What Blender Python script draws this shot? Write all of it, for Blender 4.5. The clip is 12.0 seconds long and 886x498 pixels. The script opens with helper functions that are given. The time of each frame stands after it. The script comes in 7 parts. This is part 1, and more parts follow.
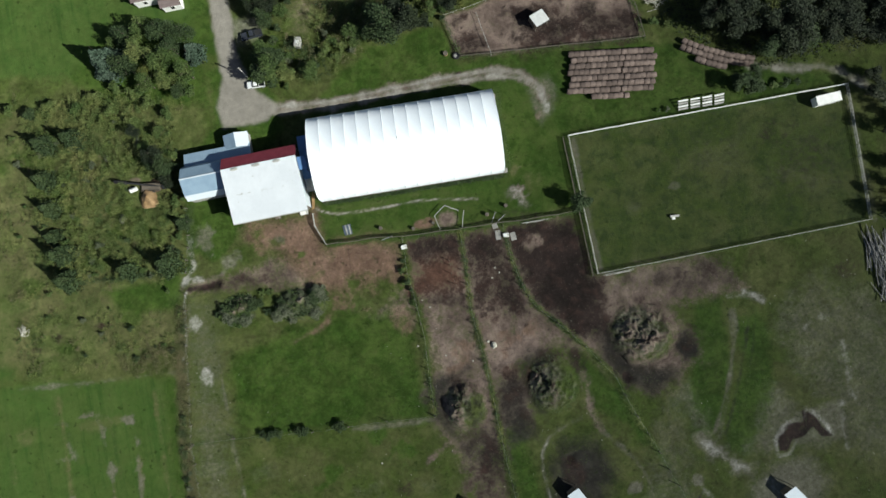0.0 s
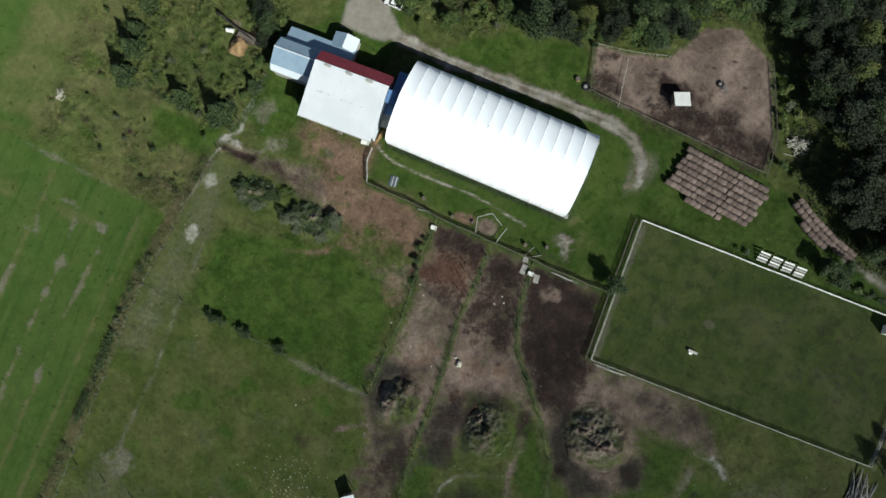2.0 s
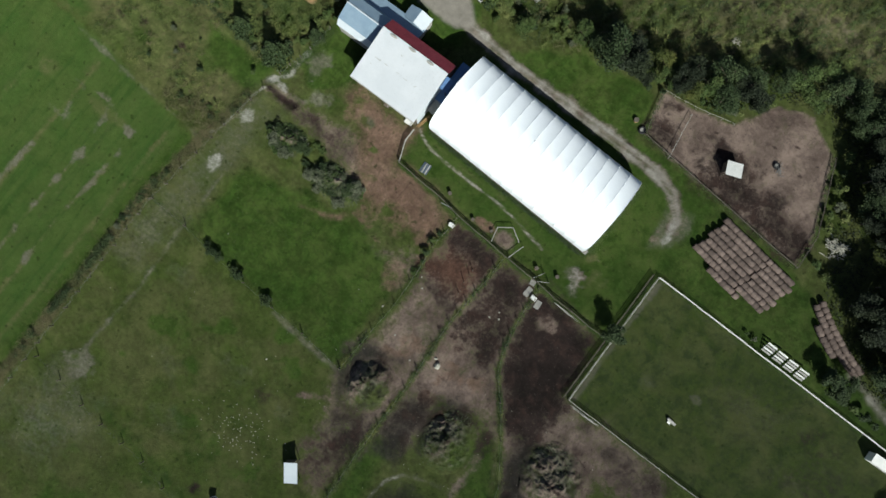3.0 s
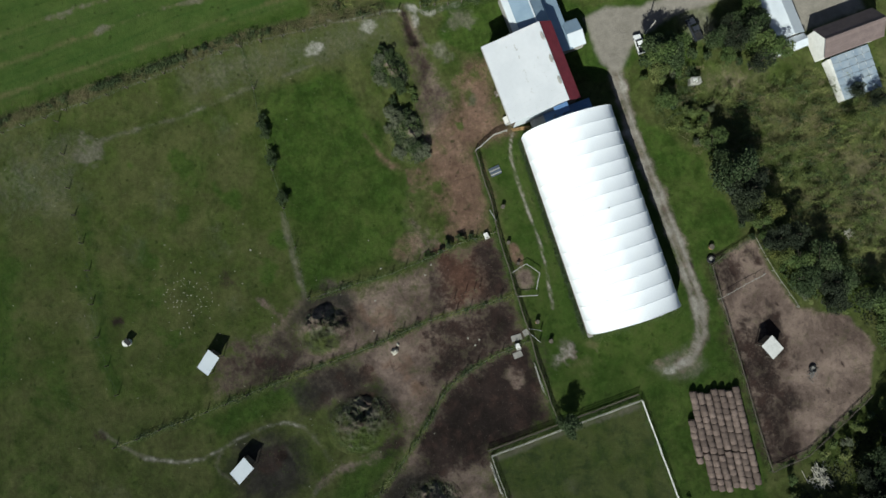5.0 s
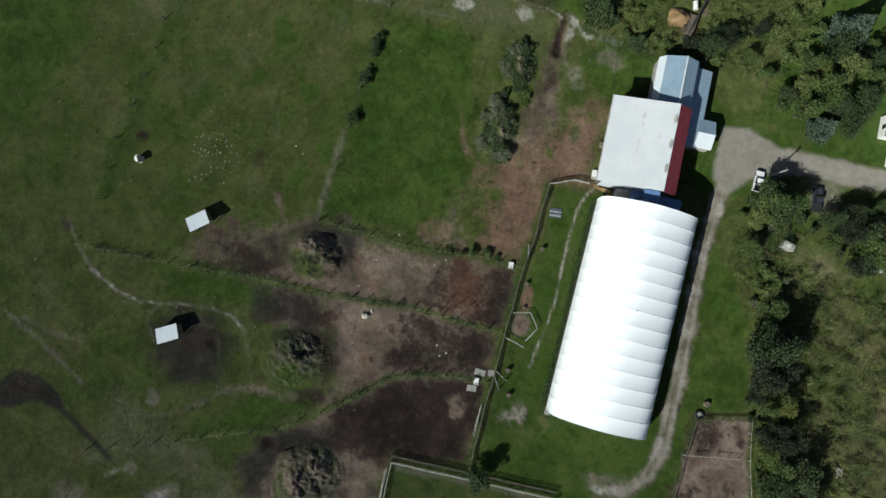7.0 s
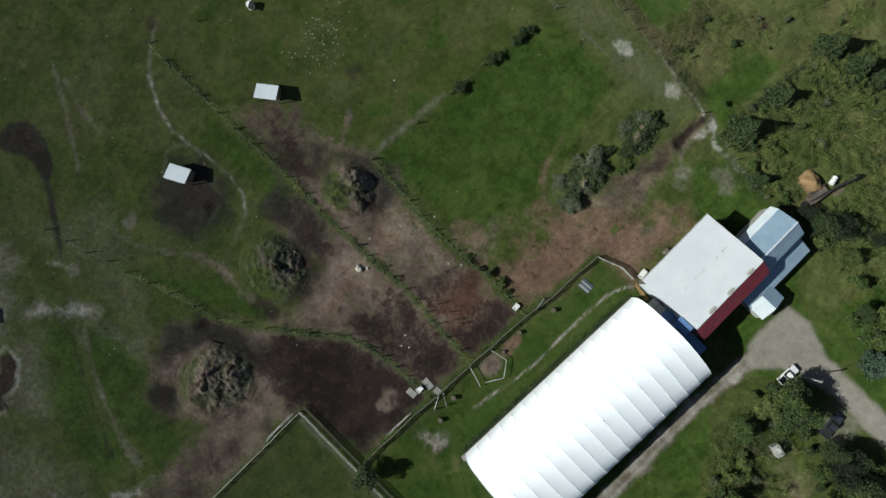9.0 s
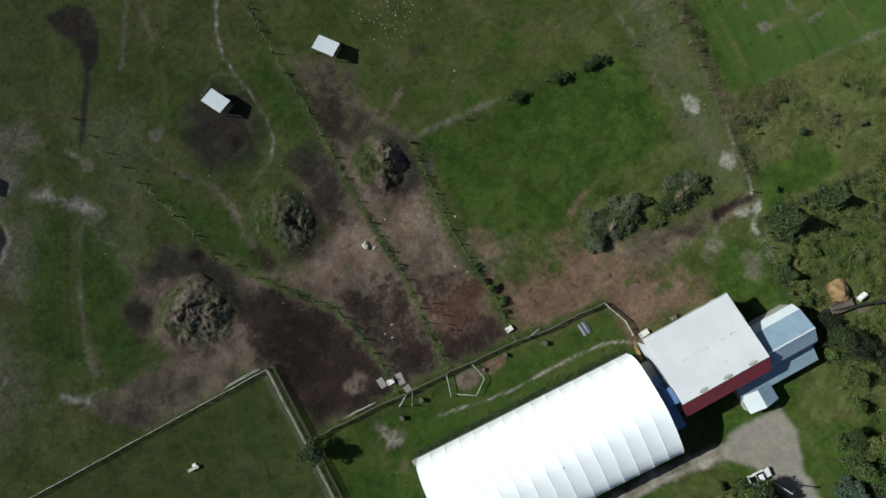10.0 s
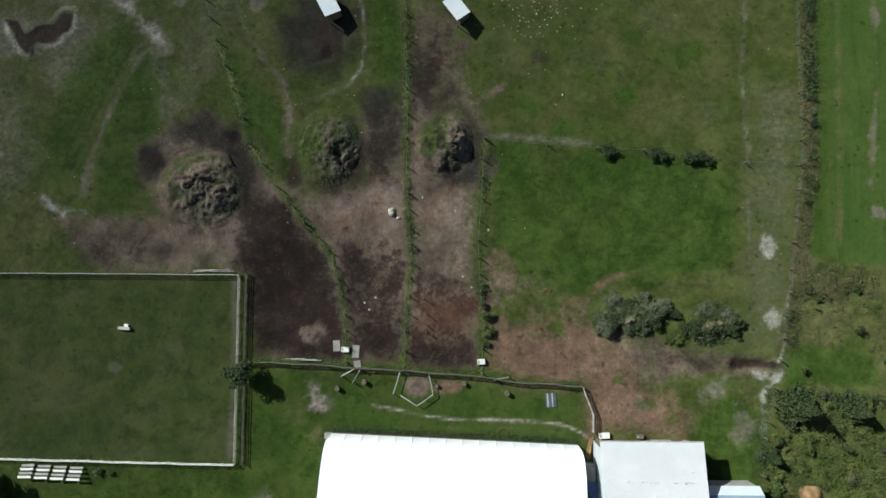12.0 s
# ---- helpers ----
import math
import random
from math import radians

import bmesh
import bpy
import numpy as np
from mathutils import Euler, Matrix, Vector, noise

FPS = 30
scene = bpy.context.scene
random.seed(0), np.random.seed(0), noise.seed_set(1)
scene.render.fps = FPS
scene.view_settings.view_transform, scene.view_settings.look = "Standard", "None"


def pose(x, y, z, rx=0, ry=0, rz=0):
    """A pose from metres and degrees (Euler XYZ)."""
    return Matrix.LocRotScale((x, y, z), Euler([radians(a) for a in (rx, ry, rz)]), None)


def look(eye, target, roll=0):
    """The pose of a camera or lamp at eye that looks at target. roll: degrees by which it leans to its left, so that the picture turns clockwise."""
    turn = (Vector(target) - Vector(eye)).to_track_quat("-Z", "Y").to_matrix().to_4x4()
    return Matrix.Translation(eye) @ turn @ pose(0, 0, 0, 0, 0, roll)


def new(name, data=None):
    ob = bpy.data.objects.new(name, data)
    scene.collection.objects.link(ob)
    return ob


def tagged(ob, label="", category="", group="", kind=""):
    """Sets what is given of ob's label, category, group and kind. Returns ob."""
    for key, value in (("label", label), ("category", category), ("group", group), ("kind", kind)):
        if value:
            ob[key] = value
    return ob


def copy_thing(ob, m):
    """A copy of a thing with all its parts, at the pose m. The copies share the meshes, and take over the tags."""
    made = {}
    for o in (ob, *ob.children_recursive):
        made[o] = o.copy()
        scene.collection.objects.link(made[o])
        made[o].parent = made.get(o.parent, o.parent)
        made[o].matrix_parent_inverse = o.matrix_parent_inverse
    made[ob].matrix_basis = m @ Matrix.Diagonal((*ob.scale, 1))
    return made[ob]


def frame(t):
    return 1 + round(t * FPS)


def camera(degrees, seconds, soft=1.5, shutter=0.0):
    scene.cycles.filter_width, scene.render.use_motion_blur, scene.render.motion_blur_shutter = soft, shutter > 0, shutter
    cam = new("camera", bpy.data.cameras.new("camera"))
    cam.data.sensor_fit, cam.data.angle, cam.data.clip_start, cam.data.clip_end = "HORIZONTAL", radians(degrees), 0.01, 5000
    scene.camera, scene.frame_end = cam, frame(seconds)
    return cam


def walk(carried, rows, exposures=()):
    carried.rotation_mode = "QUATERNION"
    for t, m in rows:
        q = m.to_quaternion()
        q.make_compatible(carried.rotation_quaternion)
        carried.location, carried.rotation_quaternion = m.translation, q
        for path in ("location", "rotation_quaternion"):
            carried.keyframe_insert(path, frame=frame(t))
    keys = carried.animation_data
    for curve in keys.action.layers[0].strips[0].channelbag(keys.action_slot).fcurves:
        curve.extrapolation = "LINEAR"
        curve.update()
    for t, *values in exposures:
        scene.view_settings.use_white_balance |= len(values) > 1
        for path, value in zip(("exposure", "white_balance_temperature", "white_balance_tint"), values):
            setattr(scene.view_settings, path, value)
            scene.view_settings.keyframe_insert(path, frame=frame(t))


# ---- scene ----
# ---- camera: a drone that sinks slowly while it spins, looking almost straight down ----
cam = camera(74.0, 12.0, soft=1.6)
PATH = [
    (0, pose(2.26, 1.42, 137.17, 3.16, 0.65, -11.43)),
    (0.5, pose(1.93, 1.44, 135.81, 3.16, 0.65, -3.50)),
    (1, pose(1.61, 1.45, 134.44, 3.16, 0.65, 4.59)),
    (1.5, pose(1.31, 1.44, 133.08, 3.16, 0.65, 12.69)),
    (2, pose(1.03, 1.41, 131.72, 3.16, 0.65, 20.80)),
    (2.5, pose(0.77, 1.37, 130.36, 3.16, 0.65, 28.91)),
    (3, pose(0.52, 1.30, 128.99, 3.16, 0.65, 37.04)),
    (3.5, pose(0.29, 1.21, 127.63, 3.16, 0.65, 45.17)),
    (4, pose(0.08, 1.11, 126.27, 3.16, 0.65, 53.30)),
    (4.5, pose(-0.12, 0.99, 124.91, 3.16, 0.65, 61.45)),
    (5, pose(-0.30, 0.84, 123.54, 3.16, 0.65, 69.60)),
    (5.5, pose(-0.46, 0.68, 122.18, 3.16, 0.65, 77.75)),
    (6, pose(-0.61, 0.50, 120.82, 3.16, 0.65, 85.91)),
    (6.5, pose(-0.73, 0.31, 119.45, 3.16, 0.65, 94.08)),
    (7, pose(-0.84, 0.09, 118.09, 3.16, 0.65, 102.24)),
    (7.5, pose(-0.94, -0.15, 116.73, 3.16, 0.65, 110.42)),
    (8, pose(-1.01, -0.40, 115.37, 3.16, 0.65, 118.59)),
    (8.5, pose(-1.07, -0.67, 114.00, 3.16, 0.65, 126.77)),
    (9, pose(-1.12, -0.96, 112.64, 3.16, 0.65, 134.95)),
    (9.5, pose(-1.14, -1.27, 111.28, 3.16, 0.65, 143.14)),
    (10, pose(-1.15, -1.60, 109.92, 3.16, 0.65, 151.32)),
    (10.5, pose(-1.14, -1.95, 108.55, 3.16, 0.65, 159.51)),
    (11, pose(-1.12, -2.32, 107.19, 3.16, 0.65, 167.70)),
    (11.4, pose(-1.08, -2.63, 106.10, 3.16, 0.65, 174.25)),
    (11.5, pose(-1.07, -2.70, 105.83, 3.16, 0.65, 175.89)),
    (11.6, pose(-1.06, -2.72, 105.55, 3.16, 0.65, 177.79)),
    (11.7, pose(-1.05, -2.72, 105.28, 3.16, 0.65, 178.76)),
    (11.8, pose(-1.04, -2.70, 105.01, 3.16, 0.65, 179.39)),
    (11.9, pose(-1.03, -2.67, 104.74, 3.16, 0.65, 179.89)),
    (12, pose(-1.01, -2.64, 104.46, 3.16, 0.65, 180.29)),
]
walk(cam, PATH, ((0, 0.44), (2.5, 0.34), (3.2, 0.29), (5.0, 0.20), (9.5, 0.14), (10.5, 0.14), (11.2, 0.28), (12.0, 0.40)))

# ---- sun and sky ----
SUN_AZ, SUN_EL = radians(-35.4), radians(35.5)
world = bpy.data.worlds.new("world")
scene.world = world
world.use_nodes = True
sky = world.node_tree.nodes.new("ShaderNodeTexSky")
sky.sky_type = "NISHITA"
sky.sun_disc = False
sky.sun_elevation = SUN_EL
sky.sun_rotation = math.pi / 2 - SUN_AZ
background = world.node_tree.nodes["Background"]
world.node_tree.links.new(sky.outputs["Color"], background.inputs["Color"])
background.inputs["Strength"].default_value = 0.046
sun = new("sun", bpy.data.lights.new("sun", "SUN"))
sun.data.energy, sun.data.angle, sun.data.color = 5.0, radians(0.53), (0.96, 1.0, 0.91)
sun.matrix_world = look((300 * math.cos(SUN_AZ) * math.cos(SUN_EL), 300 * math.sin(SUN_AZ) * math.cos(SUN_EL), 300 * math.sin(SUN_EL)), (0, 0, 0))

# ---- materials ----
def material(name, rough=0.8, metal=0.0):
    m = bpy.data.materials.new(name)
    m.use_nodes = True
    b = m.node_tree.nodes["Principled BSDF"]
    b.inputs["Roughness"].default_value, b.inputs["Metallic"].default_value = rough, metal
    b.inputs["Specular IOR Level"].default_value = 0.3
    return m


class Net:
    """Shortcuts for the nodes of one material."""

    def __init__(self, m):
        self.t, self.b = m.node_tree, m.node_tree.nodes["Principled BSDF"]

    def node(self, kind, **inputs):
        n = self.t.nodes.new(kind)
        for k, v in inputs.items():
            self.put(n.inputs[k.replace("_", " ")], v)
        return n

    def put(self, socket, v):
        if isinstance(v, bpy.types.NodeSocket):
            self.t.links.new(v, socket)
        else:
            socket.default_value = v

    def coords(self):
        return self.node("ShaderNodeNewGeometry").outputs["Position"]

    def noise(self, scale, detail=4.0, rough=0.55, where=None, twist=0.0):
        n = self.node("ShaderNodeTexNoise", Vector=where or self.coords(), Scale=scale, Detail=detail, Roughness=rough, Distortion=twist)
        return n.outputs["Fac"]

    def ramp(self, fac, lo, hi):
        n = self.node("ShaderNodeMapRange", Value=fac)
        n.interpolation_type = "SMOOTHSTEP"
        n.inputs["From Min"].default_value, n.inputs["From Max"].default_value = lo, hi
        return n.outputs["Result"]

    def math(self, op, a, b=0.0):
        n = self.t.nodes.new("ShaderNodeMath")
        n.operation = op
        self.put(n.inputs[0], a)
        self.put(n.inputs[1], b)
        return n.outputs[0]

    def mix(self, fac, a, b):
        n = self.t.nodes.new("ShaderNodeMix")
        n.data_type = "RGBA"
        self.put(n.inputs["Factor"], fac)
        self.put(n.inputs[6], a if isinstance(a, bpy.types.NodeSocket) else (*a, 1))
        self.put(n.inputs[7], b if isinstance(b, bpy.types.NodeSocket) else (*b, 1))
        return n.outputs[2]

    def tint(self, c, value):
        """A colour made lighter or darker by a factor."""
        n = self.t.nodes.new("ShaderNodeVectorMath")
        n.operation = "SCALE"
        self.put(n.inputs[0], c)
        self.put(n.inputs["Scale"], value)
        return n.outputs[0]

    def attr(self, name):
        n = self.t.nodes.new("ShaderNodeAttribute")
        n.attribute_name = name
        return n.outputs["Fac"]

    def bump(self, height, strength, distance):
        n = self.node("ShaderNodeBump", Height=height, Strength=strength, Distance=distance)
        self.t.links.new(n.outputs["Normal"], self.b.inputs["Normal"])

    def colour(self, c):
        self.put(self.b.inputs["Base Color"], c)


def mottled(name, a, b, scale=1.0, fine=8.0, rough=0.85, metal=0.0, bump=0.3, dist=0.05, dark=0.35, vary=0.0):
    """Two colours mixed by a coarse noise, with a fine grain over them; vary: lightness from piece to piece."""
    m = material(name, rough, metal)
    n = Net(m)
    c = n.mix(n.ramp(n.noise(scale), 0.35, 0.65), a, b)
    grain = n.noise(fine, 6.0, 0.7)
    c = n.mix(n.math("MULTIPLY", n.ramp(grain, 0.62, 0.35), dark), c, tuple(v * 0.35 for v in a))
    if vary:
        r = n.node("ShaderNodeObjectInfo").outputs["Random"]
        c = n.mix(n.math("MULTIPLY", r, vary), c, tuple(v * 0.4 for v in b))
    n.colour(c)
    n.bump(grain, bump, dist)
    return m


def leafy(name, dark, mid, light, scale=0.25):
    """Foliage: each leaf has its own shade, and whole clumps differ."""
    m = material(name, 0.75)
    n = Net(m)
    r = n.node("ShaderNodeNewGeometry").outputs["Random Per Island"]
    c = n.mix(r, dark, mid)
    c = n.mix(n.math("MULTIPLY", n.ramp(n.noise(scale, 3.0), 0.42, 0.66), 0.8), c, light)
    c = n.mix(n.math("MULTIPLY", n.ramp(n.noise(scale * 3.7, 3.0), 0.50, 0.68), 0.65), c, tuple(v * 0.8 for v in dark))
    o = n.node("ShaderNodeObjectInfo").outputs["Random"]
    c = n.mix(n.math("MULTIPLY", o, 0.35), c, dark)
    n.colour(c)
    return m


def ground_material():
    m = material("meadow_and_bare_earth", 0.95)
    n = Net(m)
    n.b.inputs["Specular IOR Level"].default_value = 0.1
    n.b.inputs["Diffuse Roughness"].default_value = 1.0
    big, patch, mid, fine, tiny = n.noise(0.03, 3.0, 0.6, None, 0.4), n.noise(0.10, 5.0, 0.62, None, 0.6), n.noise(0.32, 5.0, 0.65, None, 0.3), n.noise(1.2, 6.0, 0.7), n.noise(5.0, 4.0, 0.75)
    stretch = n.node("ShaderNodeVectorMath", Vector=n.coords())
    stretch.operation = "MULTIPLY"
    stretch.inputs[1].default_value = (1.0, 0.07, 1.0)
    streak = n.noise(0.55, 4.0, 0.65, stretch.outputs[0])

    def cover(a, b, c, d, x=0.6, y=0.5):
        """Two main colours in wide patches, a third in smaller ones and a fourth as flecks."""
        k = n.mix(n.ramp(patch, 0.36, 0.64), a, b)
        k = n.mix(n.math("MULTIPLY", n.ramp(mid, 0.48, 0.70), x), k, c)
        return n.mix(n.math("MULTIPLY", n.ramp(fine, 0.52, 0.78), y), k, d)

    grass = cover((0.0565, 0.064, 0.0222), (0.0360, 0.053, 0.0116), (0.0208, 0.037, 0.0072), (0.079, 0.081, 0.037), 0.6, 0.5)
    grass = n.mix(n.math("MULTIPLY", n.ramp(big, 0.5, 0.66), 0.45), grass, (0.054, 0.062, 0.022))
    lush = cover((0.037, 0.061, 0.0120), (0.023, 0.047, 0.0075), (0.0140, 0.032, 0.0048), (0.060, 0.079, 0.025), 0.65, 0.55)
    hay = cover((0.033, 0.062, 0.013), (0.042, 0.067, 0.016), (0.025, 0.053, 0.010), (0.056, 0.074, 0.026), 0.5, 0.4)
    hay = n.mix(n.math("MULTIPLY", n.ramp(streak, 0.46, 0.70), 0.7), hay, (0.020, 0.047, 0.009))
    dry = cover((0.080, 0.080, 0.034), (0.050, 0.066, 0.020), (0.036, 0.054, 0.014), (0.112, 0.098, 0.050), 0.6, 0.6)
    dirt = cover((0.190, 0.143, 0.121), (0.086, 0.062, 0.053), (0.045, 0.032, 0.028), (0.225, 0.182, 0.156), 0.55, 0.40)
    red = cover((0.152, 0.098, 0.073), (0.108, 0.067, 0.049), (0.070, 0.050, 0.032), (0.185, 0.142, 0.112), 0.5, 0.5)
    mud = cover((0.0250, 0.0170, 0.0152), (0.0118, 0.0086, 0.0080), (0.050, 0.0290, 0.0236), (0.066, 0.048, 0.042), 0.5, 0.35)
    damp = cover((0.0255, 0.0232, 0.0202), (0.0150, 0.0142, 0.0128), (0.0265, 0.0290, 0.0150), (0.052, 0.047, 0.041), 0.45, 0.35)
    rust = cover((0.088, 0.046, 0.033), (0.058, 0.030, 0.022), (0.030, 0.0175, 0.014), (0.13, 0.085, 0.066), 0.55, 0.45)
    pale = n.mix(n.ramp(fine, 0.32, 0.75), (0.080, 0.080, 0.055), (0.120, 0.114, 0.088))
    gravel = n.mix(n.ramp(mid, 0.3, 0.7), (0.162, 0.149, 0.131), (0.190, 0.175, 0.155))
    gravel = n.mix(n.math("MULTIPLY", n.ramp(fine, 0.5, 0.8), 0.3), gravel, (0.135, 0.124, 0.108))
    white = n.mix(n.ramp(fine, 0.35, 0.7), (0.22, 0.215, 0.192), (0.31, 0.30, 0.28))

    c = grass
    rag = n.math("ADD", n.math("MULTIPLY", n.math("SUBTRACT", mid, 0.5), 1.3), n.math("MULTIPLY", n.math("SUBTRACT", fine, 0.5), 1.1))
    for key, layer in (("hay", hay), ("lush", lush), ("dry", dry), ("pale", pale), ("dirt", dirt), ("red", red), ("rust", rust), ("damp", damp), ("mud", mud), ("gravel", gravel), ("white", white)):
        a = n.attr(key)
        f = n.math("ADD", a, n.math("MULTIPLY", n.math("MULTIPLY", rag, {"gravel": 0.35, "white": 0.8, "pale": 0.6, "mud": 1.2, "rust": 1.5, "dirt": 1.2, "damp": 0.7}.get(key, 1.0)), n.ramp(a, 0.0, 0.4)))
        c = n.mix(n.ramp(f, 0.05, 0.95), c, layer)
    c = n.mix(n.math("MULTIPLY", n.ramp(tiny, 0.56, 0.76), 0.35), c, (0.014, 0.016, 0.007))
    # single dark tussocks and pale seed heads, some metres apart
    growing = n.math("SUBTRACT", 1.0, n.math("MAXIMUM", n.math("MAXIMUM", n.attr("mud"), n.attr("dirt")), n.math("MAXIMUM", n.attr("gravel"), n.attr("white"))))
    c = n.mix(n.math("MULTIPLY", n.math("MULTIPLY", n.ramp(n.noise(0.62, 2.5, 0.55), 0.62, 0.72), 0.62), growing), c, (0.012, 0.022, 0.004))
    c = n.mix(n.math("MULTIPLY", n.math("MULTIPLY", n.ramp(n.noise(2.6, 2.0, 0.5), 0.70, 0.78), 0.45), growing), c, (0.13, 0.13, 0.075))
    # wear and growth: blotches of a few metres, tussocks and trodden spots of half a metre
    blotch, tuss = n.noise(0.22, 3.0, 0.6, None, 0.5), n.noise(0.8, 5.0, 0.72, None, 0.4)
    worn = n.math("SUBTRACT", 1.0, n.math("MULTIPLY", n.math("MAXIMUM", n.attr("mown"), n.attr("gravel")), 0.65))
    for field, lo, hi, depth in ((blotch, 0.32, 0.70, 0.44), (tuss, 0.30, 0.74, 0.56)):
        swing = n.math("MULTIPLY", n.math("SUBTRACT", n.ramp(field, lo, hi), 0.5), depth)
        c = n.tint(c, n.math("ADD", n.math("MULTIPLY", swing, worn), 1.14))
    # clods, hoof prints and crumbs on bare earth
    bare = n.math("MINIMUM", n.math("ADD", n.math("ADD", n.attr("mud"), n.attr("dirt")), n.math("ADD", n.attr("red"), n.attr("rust"))), 1.0)
    clods = n.noise(1.9, 3.0, 0.6)
    c = n.mix(n.math("MULTIPLY", n.math("MULTIPLY", n.ramp(clods, 0.60, 0.70), 0.55), bare), c, (0.014, 0.0095, 0.0085))
    drag = n.node("ShaderNodeVectorMath", Vector=n.coords())
    drag.operation = "MULTIPLY"
    drag.inputs[1].default_value = (1.0, 0.22, 1.0)
    c = n.mix(n.math("MULTIPLY", n.math("MULTIPLY", n.ramp(n.noise(0.75, 4.0, 0.65, drag.outputs[0], 0.9), 0.55, 0.75), 0.38), bare), c, (0.022, 0.0155, 0.0140))
    c = n.mix(n.math("MULTIPLY", n.math("MULTIPLY", n.ramp(n.noise(3.1, 2.0, 0.5), 0.67, 0.75), 0.6), bare), c, (0.21, 0.175, 0.15))
    n.colour(c)
    n.bump(n.math("ADD", n.math("MULTIPLY", fine, 0.6), n.math("MULTIPLY", tiny, 0.4)), 0.7, 0.35)
    return m


GROUND = ground_material()
FABRIC = mottled("white_fabric", (0.88, 0.92, 0.97), (0.86, 0.90, 0.96), 0.3, 3.0, 0.45, 0.0, 0.05, 0.01, 0.05)
WHITE_METAL = mottled("white_roof_metal", (0.57, 0.62, 0.67), (0.53, 0.58, 0.64), 0.25, 2.0, 0.45, 0.0, 0.05, 0.01, 0.06)
BARN_ROOF = mottled("dulled_white_roof_metal", (0.60, 0.62, 0.655), (0.555, 0.578, 0.615), 0.18, 1.6, 0.5, 0.0, 0.05, 0.01, 0.05)
BLUE_METAL = mottled("blue_grey_roof_metal", (0.24, 0.33, 0.42), (0.21, 0.295, 0.385), 0.5, 4.0, 0.4, 0.0, 0.1, 0.01, 0.15)
SLATE_BLUE = mottled("blue_roof_metal", (0.11, 0.21, 0.40), (0.10, 0.19, 0.37), 0.5, 4.0, 0.4, 0.0, 0.1, 0.01, 0.15)
RED_METAL = mottled("red_roof_metal", (0.235, 0.038, 0.055), (0.195, 0.031, 0.046), 0.8, 5.0, 0.5, 0.0, 0.1, 0.01, 0.25)
BROWN_ROOF = mottled("brown_shingles", (0.195, 0.150, 0.146), (0.165, 0.126, 0.124), 0.8, 6.0, 0.9, 0.0, 0.4, 0.02, 0.4, 0.25)
GREY_ROOF = mottled("grey_shingles", (0.20, 0.19, 0.19), (0.15, 0.145, 0.15), 0.8, 6.0, 0.9, 0.0, 0.4, 0.02, 0.4, 0.25)
WHITE_PAINT = mottled("white_paint", (0.78, 0.78, 0.76), (0.70, 0.70, 0.68), 0.8, 6.0, 0.6, 0.0, 0.1, 0.01, 0.2)
PALLET_BLUE = mottled("faded_blue_boards", (0.085, 0.115, 0.155), (0.06, 0.08, 0.105), 0.6, 5.0, 0.8, 0.0, 0.2, 0.01, 0.35)
GREY_PAINT = mottled("weathered_white_paint", (0.42, 0.41, 0.385), (0.29, 0.285, 0.265), 0.7, 5.0, 0.7, 0.0, 0.2, 0.01, 0.35)
BARN_WOOD = mottled("weathered_boards", (0.20, 0.165, 0.13), (0.13, 0.105, 0.085), 0.8, 7.0, 0.85, 0.0, 0.4, 0.02, 0.45, 0.3)
FRESH_WOOD = mottled("fresh_wood", (0.42, 0.27, 0.13), (0.33, 0.20, 0.09), 0.9, 7.0, 0.8, 0.0, 0.3, 0.02, 0.35, 0.4)
POST_WOOD = mottled("grey_post_wood", (0.16, 0.14, 0.115), (0.10, 0.088, 0.072), 1.5, 9.0, 0.9, 0.0, 0.3, 0.01, 0.4, 0.3)
CONCRETE = mottled("concrete", (0.27, 0.26, 0.245), (0.21, 0.205, 0.195), 0.9, 8.0, 0.9, 0.0, 0.3, 0.01, 0.3)
STONE = mottled("pale_stone", (0.46, 0.44, 0.38), (0.34, 0.33, 0.28), 1.5, 6.0, 0.9, 0.0, 0.5, 0.05, 0.4)
WIRE = mottled("galvanised_steel", (0.30, 0.31, 0.31), (0.24, 0.245, 0.25), 1.0, 5.0, 0.5, 0.6, 0.05, 0.01, 0.2)
BLACK_RUBBER = mottled("black_rubber", (0.018, 0.018, 0.019), (0.026, 0.026, 0.027), 2.0, 9.0, 0.85, 0.0, 0.2, 0.01, 0.2)
CAR_WHITE = mottled("white_car_paint", (0.76, 0.77, 0.78), (0.72, 0.73, 0.74), 1.0, 8.0, 0.25, 0.0, 0.0, 0.01, 0.05)
CAR_DARK = mottled("dark_car_paint", (0.030, 0.034, 0.045), (0.040, 0.044, 0.055), 1.0, 8.0, 0.25, 0.0, 0.0, 0.01, 0.05)
GLASS = mottled("dark_window_glass", (0.012, 0.014, 0.016), (0.016, 0.018, 0.020), 1.0, 3.0, 0.08, 0.0, 0.0, 0.01, 0.0)
CHROME = mottled("bright_metal", (0.62, 0.63, 0.64), (0.56, 0.57, 0.58), 1.0, 4.0, 0.3, 0.9, 0.0, 0.01, 0.1)
POLY = mottled("milky_sheeting", (0.36, 0.42, 0.48), (0.27, 0.34, 0.42), 0.6, 2.5, 0.35, 0.0, 0.1, 0.02, 0.15, 0.25)
BALE = mottled("weathered_hay", (0.215, 0.162, 0.142), (0.145, 0.107, 0.094), 1.2, 6.0, 0.95, 0.0, 0.6, 0.05, 0.5, 0.75)
MOUND_DIRT = mottled("heaped_earth", (0.100, 0.090, 0.068), (0.060, 0.064, 0.034), 0.35, 3.0, 0.95, 0.0, 0.8, 0.2, 0.55)
